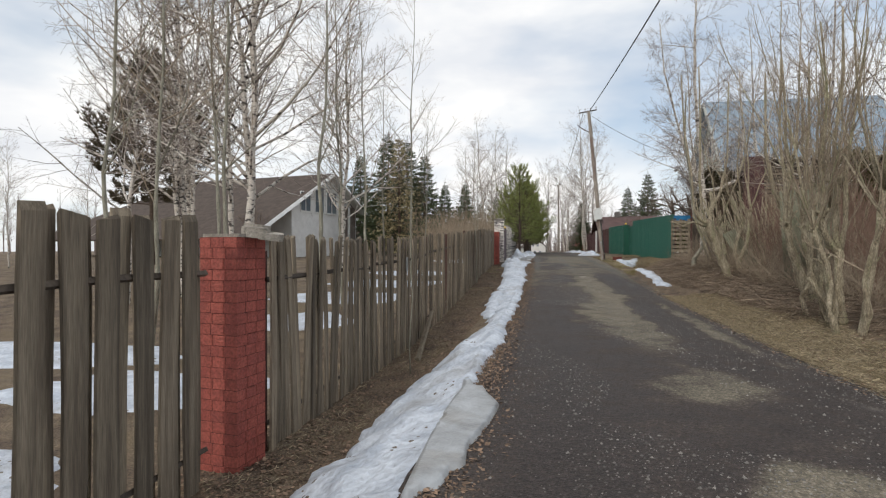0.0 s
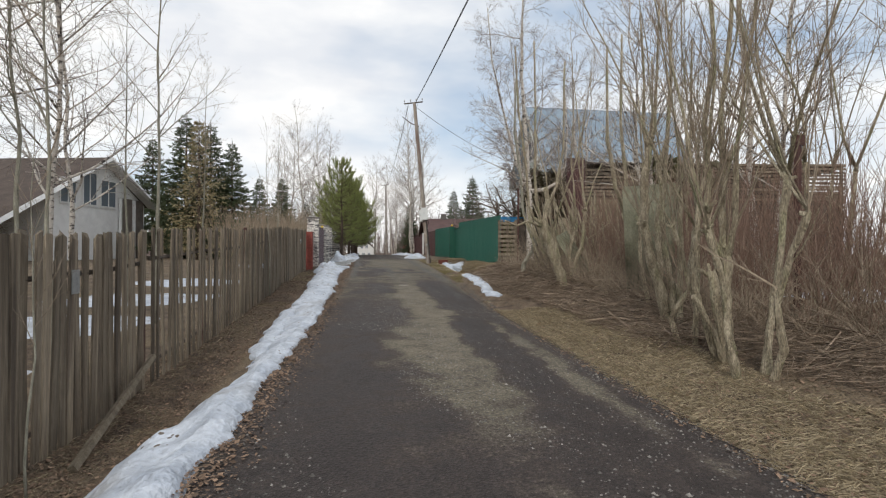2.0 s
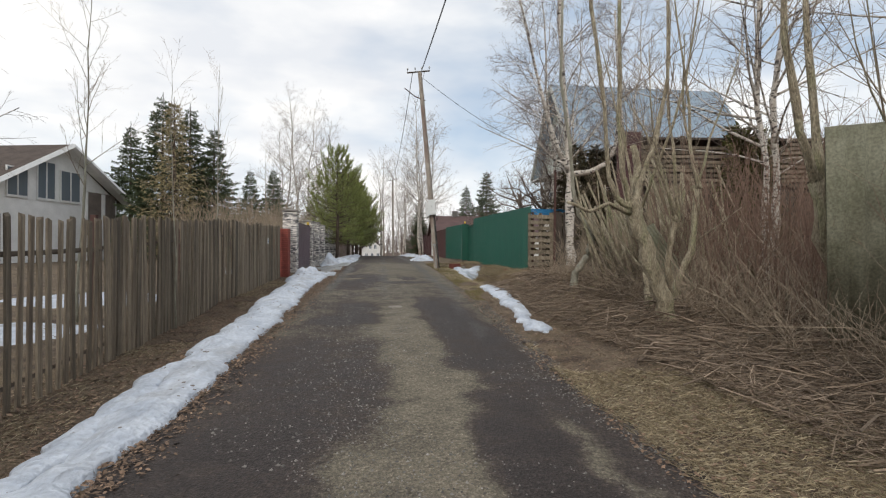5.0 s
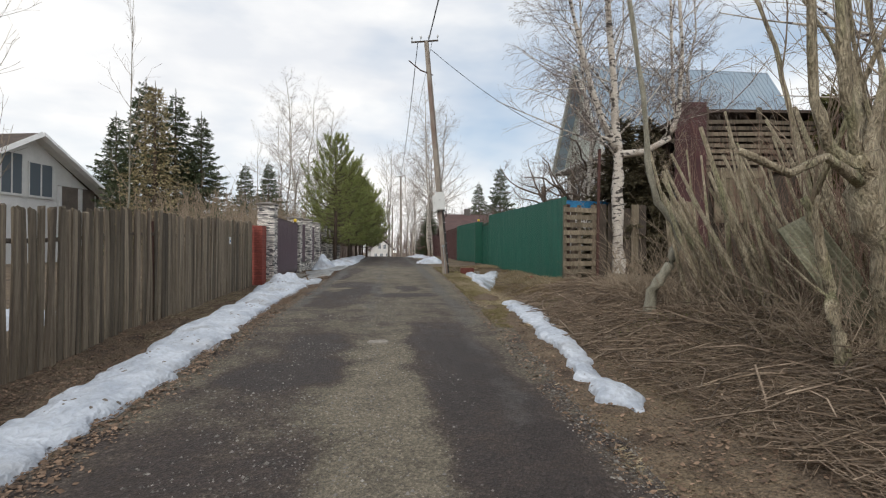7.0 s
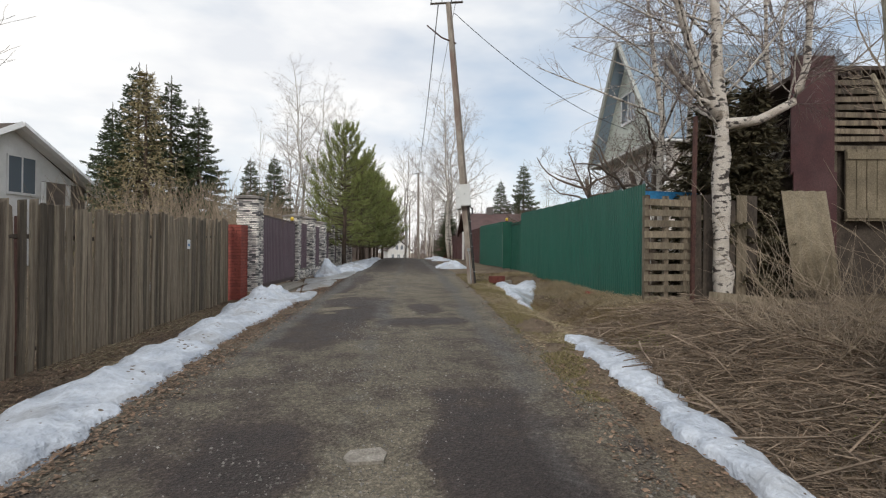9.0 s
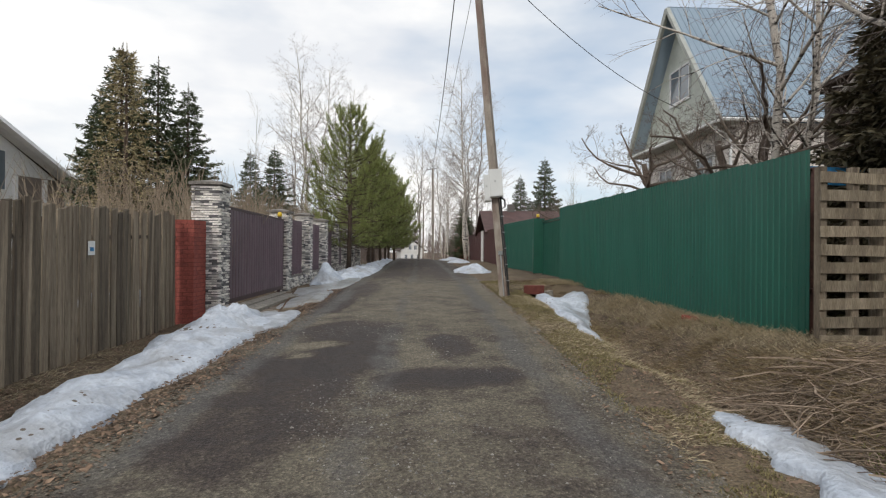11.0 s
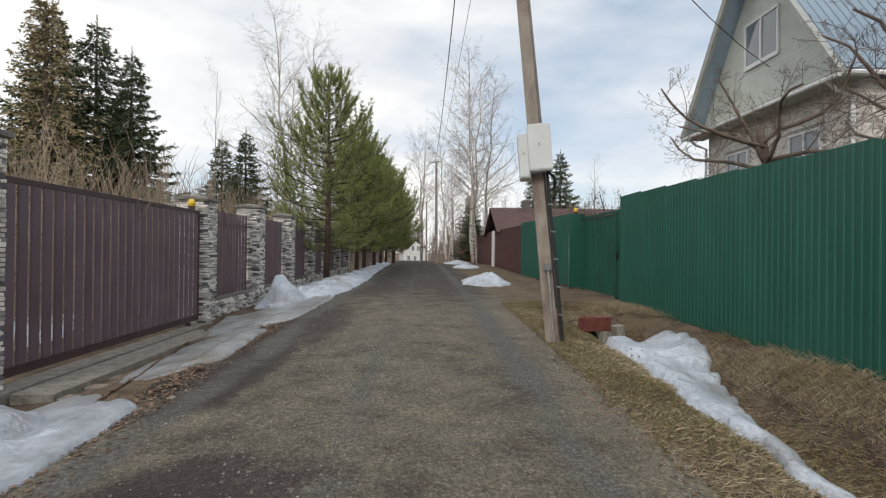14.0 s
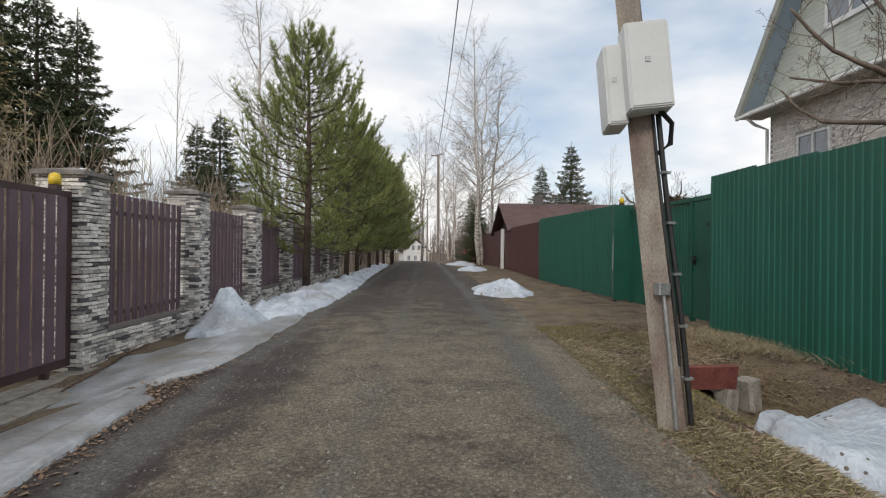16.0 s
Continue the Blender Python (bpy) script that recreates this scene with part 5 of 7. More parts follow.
tagged(part("tarpaulin", boxed(0, 1.6, 0, 0.03, 0, 0.24, 0.01), BLUE_TARP, at=pose(11.0, 25.6, 2.75)), "strip of blue tarpaulin behind the fence", "tarpaulin")


def slate(name, m, w, h, label, waves=6, mat=None):
    k = Mesh()
    n = waves * 6
    for side in (0.0, 0.012):
        for z in (0, h):
            for i in range(n + 1):
                k.v.append((w * (i / n - 0.5), 0.022 * math.sin(i / 6 * 2 * math.pi) + side, z))
    c = n + 1
    for i in range(n):
        k.f += [(i, i + 1, c + i + 1, c + i), (2 * c + i + 1, 2 * c + i, 3 * c + i, 3 * c + i + 1)]
        k.f += [(i + 1, i, 2 * c + i, 2 * c + i + 1), (c + i, c + i + 1, 3 * c + i + 1, 3 * c + i)]
    return tagged(part(name, k, mat or SLATE, at=m, smooth=True), label, "sheet", "loose sheets by the thicket")


slate("slate_sheet", pose(8.85, 12.75, 0.62, 5, -4, -22), 1.15, 2.2, "mossy grey-green corrugated sheet standing in thicket")
slate("slate_sheet", pose(9.5, 16.35, 0.82, -16, -28, -16), 0.40, 1.3, "mossy grey sheet leaning on cut poles")
slate("slate_sheet", pose(13.55, 23.75, 1.1, -12, 0, -12), 0.85, 1.85, "tan corrugated sheet leaning on maroon wall", 4, SHEET_TAN)
for i in range(78):
    rr = random.Random(300 + i)
    x, y = 9.7 + rr.uniform(-0.6, 2.0), 17.7 + rr.uniform(-0.9, 1.1)
    k = Mesh()
    z = ground_z(x, y)
    top = Vector((x - rr.uniform(-0.25, 0.6), y + rr.uniform(-0.1, 0.8), z + rr.uniform(1.3, 2.5)))
    b0 = Vector((x + rr.uniform(-0.1, 0.4), y - 0.2, z - 0.03))
    mid_ = b0.lerp(top, 0.5) + Vector((rr.uniform(-0.06, 0.06), rr.uniform(-0.06, 0.06), 0))
    r = rr.uniform(0.02, 0.045)
    k.tube([b0, mid_, top], [r, r * 0.85, r * 0.6], 6)
    tagged(part("cut_pole", k, BARK, smooth=True), "cut grey-green pole stacked on end in thicket", "pole", "stacked cut poles")


# ---- bare trees ----
def branch_path(p, d, length, rnd, bend=0.25, segs=4, up=0.0):
    pts = [p.copy()]
    d = d.normalized()
    for _ in range(segs):
        d = (d + Vector((rnd.uniform(-bend, bend), rnd.uniform(-bend, bend), rnd.uniform(-bend, bend) + up))).normalized()
        pts.append(pts[-1] + d * (length / segs))
    return pts


def at_path(pts, q):
    f = q * (len(pts) - 1)
    i = min(int(f), len(pts) - 2)
    return pts[i].lerp(pts[i + 1], f - i), (pts[i + 1] - pts[i]).normalized()


def gnarl(pts, radii, rnd):
    """More points along a stem, with uneven thickness and small kinks."""
    out, rad = [], []
    for i in range(len(pts) - 1):
        for s in (0.0, 0.33, 0.67):
            r = radii[i] + (radii[i + 1] - radii[i]) * s
            q = pts[i].lerp(pts[i + 1], s)
            if out:
                q = q + Vector((rnd.uniform(-1, 1), rnd.uniform(-1, 1), 0)) * r * 0.28
            out.append(q)
            rad.append(r * rnd.uniform(0.84, 1.2))
    return out + [pts[-1]], rad + [radii[-1]]


def limb(wood, twig, pts, r0, r1, rnd, level, spec):
    """A limb and, on it, its side shoots. spec: per level (count, length factor, angle from, angle to, upward pull, bend)."""
    n = len(pts)
    sides = 7 if r0 > 0.05 else (5 if r0 > 0.02 else 3)
    target = wood if r0 > 0.012 else twig
    rads = [r0 + (r1 - r0) * i / (n - 1) for i in range(n)]
    fine_pts, fine_r = gnarl(pts, rads, rnd) if r0 > 0.03 else (pts, rads)
    target.tube(fine_pts, fine_r, sides, r0 > 0.02)
    if level >= len(spec):
        return
    count, lf, a0, a1, up, bend, lo = spec[level]
    total = sum((pts[i + 1] - pts[i]).length for i in range(n - 1))
    for i in range(count):
        q = lo + (1 - lo) * (i + rnd.random()) / count
        p, d = at_path(pts, min(q, 0.99))
        ang = radians(rnd.uniform(a0, a1))
        u = d.cross(Vector((rnd.uniform(-1, 1), rnd.uniform(-1, 1), rnd.uniform(-0.3, 0.3)))).normalized()
        nd = d * math.cos(ang) + u * math.sin(ang)
        ln = total * lf * (1.15 - 0.75 * q) * rnd.uniform(0.6, 1.2)
        rr = min((r0 + (r1 - r0) * q) * 0.55, max(0.0035, ln * 0.0095))
        limb(wood, twig, branch_path(p, nd, ln, rnd, bend, 4 if level < 2 else 3, up), rr, max(0.0022, rr * 0.3), rnd, level + 1, spec)


BIRCH = ((38, 0.30, 35, 65, 0.04, 0.16, 0.22), (9, 0.45, 25, 60, -0.02, 0.2, 0.15), (6, 0.5, 20, 55, -0.16, 0.22, 0.2))
ASPEN = ((16, 0.28, 30, 60, 0.08, 0.15, 0.35), (7, 0.5, 25, 55, 0.04, 0.2, 0.2), (4, 0.45, 20, 50, 0.0, 0.2, 0.3))
WILLOW = ((5, 0.42, 12, 38, 0.14, 0.12, 0.35), (5, 0.42, 15, 45, 0.08, 0.16, 0.15), (3, 0.42, 15, 50, 0.0, 0.2, 0.2))
SLIM = ((14, 0.25, 25, 55, 0.1, 0.15, 0.4), (5, 0.5, 20, 50, 0.0, 0.2, 0.2))


def bare_tree(name, stems, spec, bark, twigs, label, category, group, seed, at=None):
    """stems: lists of points from the ground up, with the radius at foot and tip."""
    rnd = random.Random(seed)
    wood, twig = Mesh(), Mesh()
    for pts, r0, r1 in stems:
        limb(wood, twig, [Vector(p) for p in pts], r0, r1, rnd, 0, spec)
    base = thing(name, at or Matrix.Identity(4), label, category, group)
    part("trunk", wood, bark, base, smooth=True)
    part("crown", twig, twigs, base, "fine bare twigs")
    return base


def straight(h, r, lean=(0, 0), wob=0.06, seed=0, off=(0, 0)):
    rnd = random.Random(seed)
    n = 9
    return ([(off[0] + lean[0] * i / (n - 1) + rnd.uniform(-wob, wob) * (i > 0), off[1] + lean[1] * i / (n - 1) + rnd.uniform(-wob, wob) * (i > 0), h * i / (n - 1) - (0.1 if i == 0 else 0)) for i in range(n)], r, r * 0.12)


def put(x, y, turn=0, s=1.0):
    return pose(x, y, ground_z(x, y), 0, 0, turn) @ Matrix.Diagonal((s, s, s, 1))


def copies(ob, places):
    for x, y, turn, s in places:
        copy_thing(ob, put(x, y, turn) @ Matrix.Diagonal((s / ob.scale.x, s / ob.scale.x, s / ob.scale.x, 1)))


BL = "birches behind the picket fence"
birch_a = bare_tree("birch", [straight(13, 0.11, (0.5, 0.2), 0.10, 1), straight(12, 0.095, (-0.9, 0.4), 0.10, 2, (0.25, 0.1))], BIRCH, BARK_BIRCH, TWIG_GREY, "white-barked birch without leaves", "birch", BL, 11, put(-4.3, 11.5))
birch_b = bare_tree("birch", [straight(12, 0.08, (-0.4, 0.6), 0.10, 3)], BIRCH, BARK_BIRCH, TWIG_GREY, "white-barked birch without leaves", "birch", BL, 12, put(-5.2, 13.2))
copies(birch_a, [(-7.5, 15.5, 130, 1.0), (-9.5, 20.0, 60, 1.05)])
copies(birch_b, [(-3.2, 16.5, 200, 0.9), (-8.6, 14.5, 310, 0.9), (-3.6, 19.5, 120, 0.85), (-22.0, 27.0, 20, 0.55), (-24.5, 29.0, 120, 0.6), (-19.5, 29.0, 220, 0.5), (-27.0, 28.0, 300, 0.55)])
aspen_a = bare_tree("young_aspen", [straight(9, 0.042, (0.2, 0.3), 0.05, 5)], ASPEN, BARK_ASPEN, TWIG, "slender grey-green young aspen without leaves", "tree", "young aspens behind the fence", 21, put(-2.2, 9.2))
aspen_b = bare_tree("young_aspen", [straight(8, 0.036, (-0.3, 0.2), 0.06, 6)], ASPEN, BARK_ASPEN, TWIG, "slender grey-green young aspen without leaves", "tree", "young aspens behind the fence", 22, put(-1.7, 12.4))
copies(aspen_a, [(-2.9, 7.2, 70, 0.9), (-2.6, 13.8, 190, 1.0), (-1.0, 15.4, 250, 0.95), (-4.0, 6.2, 20, 0.85)])
copies(aspen_b, [(-3.4, 8.4, 90, 1.0), (-2.0, 17.6, 140, 0.9), (-0.7, 20.2, 280, 0.85), (-3.0, 5.4, 200, 0.8)])
slim_a = bare_tree("sapling", [straight(6.2, 0.024, (0.2, 0.1), 0.05, 8)], SLIM, BARK_ASPEN, TWIG, "thin bare sapling beside the fence", "sapling", "saplings along the fence", 31, put(1.35, 22.3, 0, 0.9))
copies(slim_a, [(1.2, 18.8, 120, 0.75), (-0.5, 8.2, 60, 0.5)])

RG = "pollarded trees on the bank"


SHOOTS = ((5, 0.34, 12, 38, 0.14, 0.14, 0.45), (5, 0.45, 15, 45, 0.06, 0.18, 0.15), (4, 0.45, 15, 50, 0.0, 0.2, 0.2))



def broom(wood, twig, top, n, rnd):
    """Thin upright shoots from one cut head."""
    for _ in range(n):
        d = Vector((rnd.uniform(-0.6, 0.6), rnd.uniform(-0.6, 0.6), 1.0))
        limb(wood, twig, branch_path(top, d, rnd.uniform(0.9, 2.8), rnd, 0.14, 5, 0.10), rnd.uniform(0.007, 0.013), 0.003, rnd, 1, SHOOTS)


def pollard(x, y, seed, stems, h, r, label, spread=0.5, knob=True):
    """Several stems from one foot; each is cut at a knob, from which straight shoots rise."""
    rnd = random.Random(seed)
    out, wood_pts = [], []
    wood, twig = Mesh(), Mesh()
    for i in range(stems):
        t = 2 * math.pi * (i + rnd.random() * 0.7) / stems
        foot = Vector((0.16 * math.cos(t), 0.16 * math.sin(t), -0.1))
        hh = h * rnd.uniform(0.75, 1.1)
        top = Vector((spread * math.cos(t) * rnd.uniform(0.5, 1.1), spread * math.sin(t) * rnd.uniform(0.5, 1.1), hh))
        bend = Vector((rnd.uniform(-0.15, 0.15), rnd.uniform(-0.15, 0.15), 0))
        pts = [foot, foot.lerp(top, 0.25) - bend * 0.5, foot.lerp(top, 0.5) + bend, foot.lerp(top, 0.78) + bend * 0.6, top]
        rr = r * rnd.uniform(0.65, 1.05)
        wood.tube(*gnarl(pts, [rr * 1.3, rr * 1.05, rr * 0.92, rr * 0.85, rr * 0.95], rnd), 8)
        if knob:
            for j in range(4):
                w = Vector((rnd.uniform(-1, 1), rnd.uniform(-1, 1), rnd.uniform(-0.2, 0.8))).normalized()
                wood.tube([top - Vector((0, 0, rr * 0.8)), top + w * rr * 2.0], [rr * 0.75, rr * 0.4], 6)
        for j in range(rnd.choice((2, 3, 3))):
            d = Vector((rnd.uniform(-0.55, 0.55), rnd.uniform(-0.55, 0.55), 1.0))
            ln = rnd.uniform(2.0, 4.8)
            limb(wood, twig, branch_path(top + Vector((rnd.uniform(-rr, rr), rnd.uniform(-rr, rr), 0)), d, ln, rnd, 0.15, 6, 0.12), rr * rnd.uniform(0.42, 0.72), 0.006, rnd, 0, WILLOW)
        broom(wood, twig, top, 3, rnd)
        q, dd = at_path(pts, rnd.uniform(0.3, 0.6))
        limb(wood, twig, branch_path(q, Vector((rnd.uniform(-1, 1), rnd.uniform(-1, 1), 0.5)), 0.9, rnd, 0.25, 4, 0.1), rr * 0.3, 0.006, rnd, 1, WILLOW)
    base = thing("pollard_willow", put(x, y), label, "tree", RG)
    part("trunk", wood, BARK, base, smooth=True)
    part("crown", twig, TWIG, base, "fine bare shoots")
    return base


LP = "grey-green pollarded willow with knobbly cut stems"
pollard(5.95, 7.75, 1, 3, 2.0, 0.046, LP, 0.55)
pollard(6.55, 9.3, 12, 3, 1.9, 0.042, LP, 0.45)
pollard(8.5, 15.7, 4, 3, 1.7, 0.05, LP, 0.5)
pollard(6.9, 6.6, 8, 2, 1.4, 0.045, LP, 0.6)
pollard(10.6, 13.6, 10, 2, 2.4, 0.04, LP, 0.6)
pollard(10.9, 10.6, 11, 3, 2.6, 0.045, LP, 0.6)
BIGW = ((4, 0.3, 25, 60, 0.12, 0.16, 0.5), (5, 0.5, 20, 50, 0.05, 0.2, 0.2), (3, 0.5, 20, 50, 0, 0.2, 0.2))
bare_tree("old_willow", [([(0.05, 0.0, -0.1), (0.0, 0.0, 0.35), (-0.2, 0.0, 0.75), (-0.3, 0.02, 1.15), (-0.42, 0.03, 1.45), (-0.5, 0.03, 1.7)], 0.125, 0.105),
                         ([(-0.5, 0.03, 1.55), (-0.72, 0.05, 1.72), (-0.85, 0.05, 2.0), (-0.95, 0.0, 2.9), (-1.15, 0.0, 4.2), (-1.2, 0.1, 5.8)], 0.045, 0.02),
                         ([(-0.5, 0.03, 1.6), (-0.66, 0.0, 2.0), (-0.72, 0.0, 2.8), (-0.65, 0.1, 4.4), (-0.7, 0.1, 6.0)], 0.045, 0.02),
                         ([(-0.45, 0.03, 1.6), (-0.35, 0.05, 1.95), (-0.1, 0.05, 2.5), (0.05, 0.0, 3.4), (0.15, 0.1, 5.6)], 0.048, 0.02),
                         ([(-0.55, 0.0, 1.5), (-0.95, -0.1, 1.62), (-1.25, -0.15, 1.5), (-1.55, -0.1, 1.62)], 0.035, 0.02),
                         ([(-0.4, 0.1, 1.6), (-0.2, 0.3, 2.2), (-0.25, 0.35, 2.5)], 0.05, 0.05)], BIGW, BARK, TWIG, "thick old willow with forked cut limbs", "tree", "", 43, put(7.95, 15.00))
def facing(stems):
    """Stems drawn in a plane that runs across the lane: (sideways, height, depth) points."""
    return [([(0.954 * u - 0.3 * w, -0.3 * u - 0.954 * w, z) for u, z, w in pts], r0, r1) for pts, r0, r1 in stems]


def stubs(stems, seed):
    """Short sawn ends standing out round the cut heads."""
    rnd = random.Random(seed)
    out = []
    for u, z, w, r, n in stems:
        for _ in range(n):
            d = Vector((rnd.uniform(-1, 1), rnd.uniform(0.1, 1), rnd.uniform(-1, 1))).normalized() * rnd.uniform(0.10, 0.22)
            out.append(([(u, z - 0.05, w), (u + d.x * 0.6, z + d.y * 0.5, w + d.z * 0.6), (u + d.x, z + d.y, w + d.z)], r, r * 0.8))
    return out


def cut_willow(x, y, stems, heads, seed, label):
    wood, twig = Mesh(), Mesh()
    rnd = random.Random(seed)
    for pts, r0, r1 in facing(stems):
        pts = [Vector(p) for p in pts]
        limb(wood, twig, pts, r0, r1, rnd, 0 if pts[-1].z > 3.0 else 9, SHOOTS)
    for pts, r0, r1 in facing(stubs(heads, seed)):
        wood.tube(*gnarl([Vector(p) for p in pts], [r0, r0 * 0.9, r1], rnd), 7)
    for u, z, w, r, n in heads:
        if z > 1.1:
            broom(wood, twig, Vector((0.954 * u - 0.3 * w, -0.3 * u - 0.954 * w, z)), 4, rnd)
    base = thing("cut_willow", put(x, y), label, "tree", RG)
    part("trunk", wood, BARK, base, smooth=True)
    part("crown", twig, TWIG, base, "fine bare shoots")


cut_willow(6.3, 8.45, [
    ([(0.02, -0.1, 0), (0.0, 0.4, 0), (-0.03, 0.85, 0.02), (-0.03, 1.2, 0)], 0.075, 0.066),
    ([(-0.04, 1.15, 0), (-0.20, 1.42, 0), (-0.27, 1.7, 0.04), (-0.24, 2.1, 0.05), (-0.28, 2.7, 0), (-0.2, 3.6, 0.1), (-0.3, 4.8, 0.1)], 0.055, 0.014),
    ([(-0.03, 1.15, 0), (-0.05, 1.7, -0.03), (-0.04, 2.2, 0), (-0.08, 2.9, 0), (0.05, 4.0, 0), (0.0, 5.0, 0.1)], 0.052, 0.014),
    ([(0.0, 1.15, 0), (0.04, 1.6, 0.1), (0.03, 2.3, 0.12), (0.12, 3.0, 0.1), (0.3, 4.6, 0.2)], 0.045, 0.012),
    ([(-0.08, -0.1, 0.1), (-0.13, 0.35, 0.1), (-0.2, 0.75, 0.12), (-0.24, 1.02, 0.1)], 0.052, 0.048),
    ([(-0.12, -0.1, 0.05), (-0.32, 0.5, 0.08), (-0.44, 0.85, 0.1), (-0.42, 1.3, 0.1), (-0.38, 1.85, 0.1), (-0.3, 2.3, 0.15), (-0.25, 3.4, 0.2), (-0.35, 4.4, 0.2)], 0.042, 0.012),
    ([(-0.1, -0.1, 0.15), (-0.26, 0.3, 0.2), (-0.42, 0.62, 0.2), (-0.5, 0.75, 0.2)], 0.032, 0.03)],
    [(-0.02, 1.2, 0, 0.035, 5), (-0.25, 1.75, 0.04, 0.03, 4), (-0.04, 2.25, 0, 0.03, 5), (-0.24, 1.0, 0.1, 0.02, 3)], 71, "thick cut willow with forked limbs and sawn stubs")
cut_willow(7.1, 10.4, [
    ([(0.05, -0.1, 0), (-0.06, 0.4, 0), (-0.24, 0.95, 0), (-0.33, 1.5, 0), (-0.33, 2.1, 0), (-0.28, 2.75, 0)], 0.085, 0.06),
    ([(-0.28, 2.7, 0), (-0.36, 3.0, 0), (-0.38, 3.6, 0.1), (-0.45, 4.8, 0.1)], 0.038, 0.012),
    ([(-0.28, 2.7, 0), (-0.18, 3.0, 0), (-0.12, 3.7, -0.1), (-0.1, 5.0, 0)], 0.038, 0.012),
    ([(0.10, -0.1, 0.1), (0.06, 0.5, 0.1), (-0.08, 1.1, 0.15), (-0.12, 1.6, 0.15), (-0.1, 2.3, 0.2), (-0.02, 3.4, 0.2), (-0.05, 4.6, 0.3)], 0.055, 0.014),
    ([(0.16, -0.1, 0), (0.22, 0.6, 0), (0.24, 1.3, 0), (0.22, 2.2, 0), (0.34, 2.9, 0.1), (0.36, 4.4, 0.1)], 0.055, 0.014),
    ([(0.12, -0.1, 0.2), (0.14, 0.35, 0.2), (0.10, 0.6, 0.2)], 0.045, 0.04)],
    [(-0.28, 2.75, 0, 0.032, 5), (-0.33, 1.5, 0, 0.03, 3), (0.23, 2.25, 0, 0.03, 4)], 72, "tall cut willow with straight grey-green stems")
cut_willow(7.95, 11.6, [
    ([(0.0, -0.1, 0), (0.05, 0.6, 0), (0.0, 1.3, 0), (0.08, 2.0, 0), (0.02, 2.6, 0)], 0.06, 0.055),
    ([(0.02, 2.5, 0), (-0.1, 3.0, 0), (-0.15, 4.5, 0.1)], 0.035, 0.012),
    ([(0.02, 2.5, 0), (0.16, 3.0, 0), (0.2, 4.6, 0.1)], 0.035, 0.012),
    ([(-0.15, -0.1, 0), (-0.3, 0.7, 0), (-0.34, 1.5, 0), (-0.3, 2.4, 0.1), (-0.4, 3.8, 0.1)], 0.04, 0.012)],
    [(0.02, 2.6, 0, 0.03, 5), (-0.33, 1.6, 0, 0.025, 3)], 73, "cut willow with knobbly heads on the bank")
bare_tree("leaning_willow", [([(0.0, 0, -0.1), (-0.25, 0, 0.5), (-0.5, 0, 1.1), (-0.62, 0, 1.7)], 0.10, 0.12), ([(-0.62, 0, 1.6), (-0.9, 0, 2.2), (-1.1, 0, 3.2), (-1.05, 0.1, 5.2)], 0.06, 0.02), ([(-0.6, 0, 1.6), (-0.55, 0.1, 2.4), (-0.7, 0.1, 3.6), (-0.6, 0.2, 5.6)], 0.06, 0.02), ([(-0.62, 0, 1.6), (-0.3, 0.0, 1.8), (-0.15, 0, 2.1)], 0.04, 0.02)], BIGW, BARK, TWIG, "willow leaning on the bank with cut head", "tree", "", 44, put(9.1, 13.2))
# the stem with a double bend
bz = ground_z(8.95, 19.1)
bare_tree("bent_tree", [([(0, 0, -0.1), (0.06, -0.02, 0.35), (0.28, -0.08, 0.72), (0.43, -0.1, 1.0), (0.40, -0.1, 1.28), (0.14, 0.0, 1.62), (0.03, 0.05, 2.2), (-0.02, 0.1, 3.2), (-0.2, 0.2, 4.6), (-0.1, 0.3, 6.4)], 0.082, 0.025)], ((12, 0.25, 30, 60, 0.08, 0.18, 0.5), (7, 0.5, 20, 50, 0.0, 0.2, 0.2), (4, 0.5, 20, 50, 0, 0.2, 0.2)), BARK_ASPEN, TWIG, "pale grey tree with double-bent trunk on bank", "tree", "", 41, pose(8.95, 19.1, bz))
# birch with sawn limbs before the dark thuja
bare_tree("old_birch", [([(0, 0, -0.1), (-0.04, 0.02, 0.8), (-0.02, 0.04, 1.8), (-0.05, 0.05, 2.9), (-0.1, 0.05, 3.6), (-0.2, 0.1, 5.4), (-0.35, 0.2, 8.0), (-0.3, 0.3, 10.4), (-0.2, 0.3, 12.6)], 0.17, 0.03),
                        ([(-0.08, 0.05, 3.2), (-0.5, 0.05, 3.9), (-0.8, 0.1, 4.8), (-1.2, 0.2, 6.4), (-1.7, 0.3, 8.6), (-1.9, 0.3, 10.8)], 0.09, 0.02),
                        ([(-0.05, 0.0, 3.1), (0.6, -0.1, 3.2), (1.25, -0.15, 3.55), (1.5, -0.2, 4.2), (1.6, -0.2, 5.8), (1.5, -0.1, 8.5)], 0.10, 0.03),
                        ([(-0.05, 0.05, 3.4), (-0.55, 0.0, 3.5), (-0.95, -0.05, 3.75), (-1.3, -0.1, 4.1)], 0.05, 0.025)],
          ((30, 0.30, 30, 70, 0.03, 0.2, 0.36), (11, 0.5, 20, 55, -0.06, 0.2, 0.15), (9, 0.55, 20, 55, -0.30, 0.2, 0.15)), BARK_BIRCH, TWIG_GREY, "old birch with sawn limbs and peeling white bark", "birch", "", 42, put(11.77, 23.95))
RB = "birches beyond the fence"
birch_r = bare_tree("birch", [straight(14, 0.12, (-1.0, 0.3), 0.12, 9), straight(13, 0.10, (0.8, -0.3), 0.12, 10, (0.3, 0.2))], BIRCH, BARK_BIRCH, TWIG_GREY, "tall bare birch with drooping twigs", "birch", RB, 51, put(13.4, 27.6, 0, 0.8))
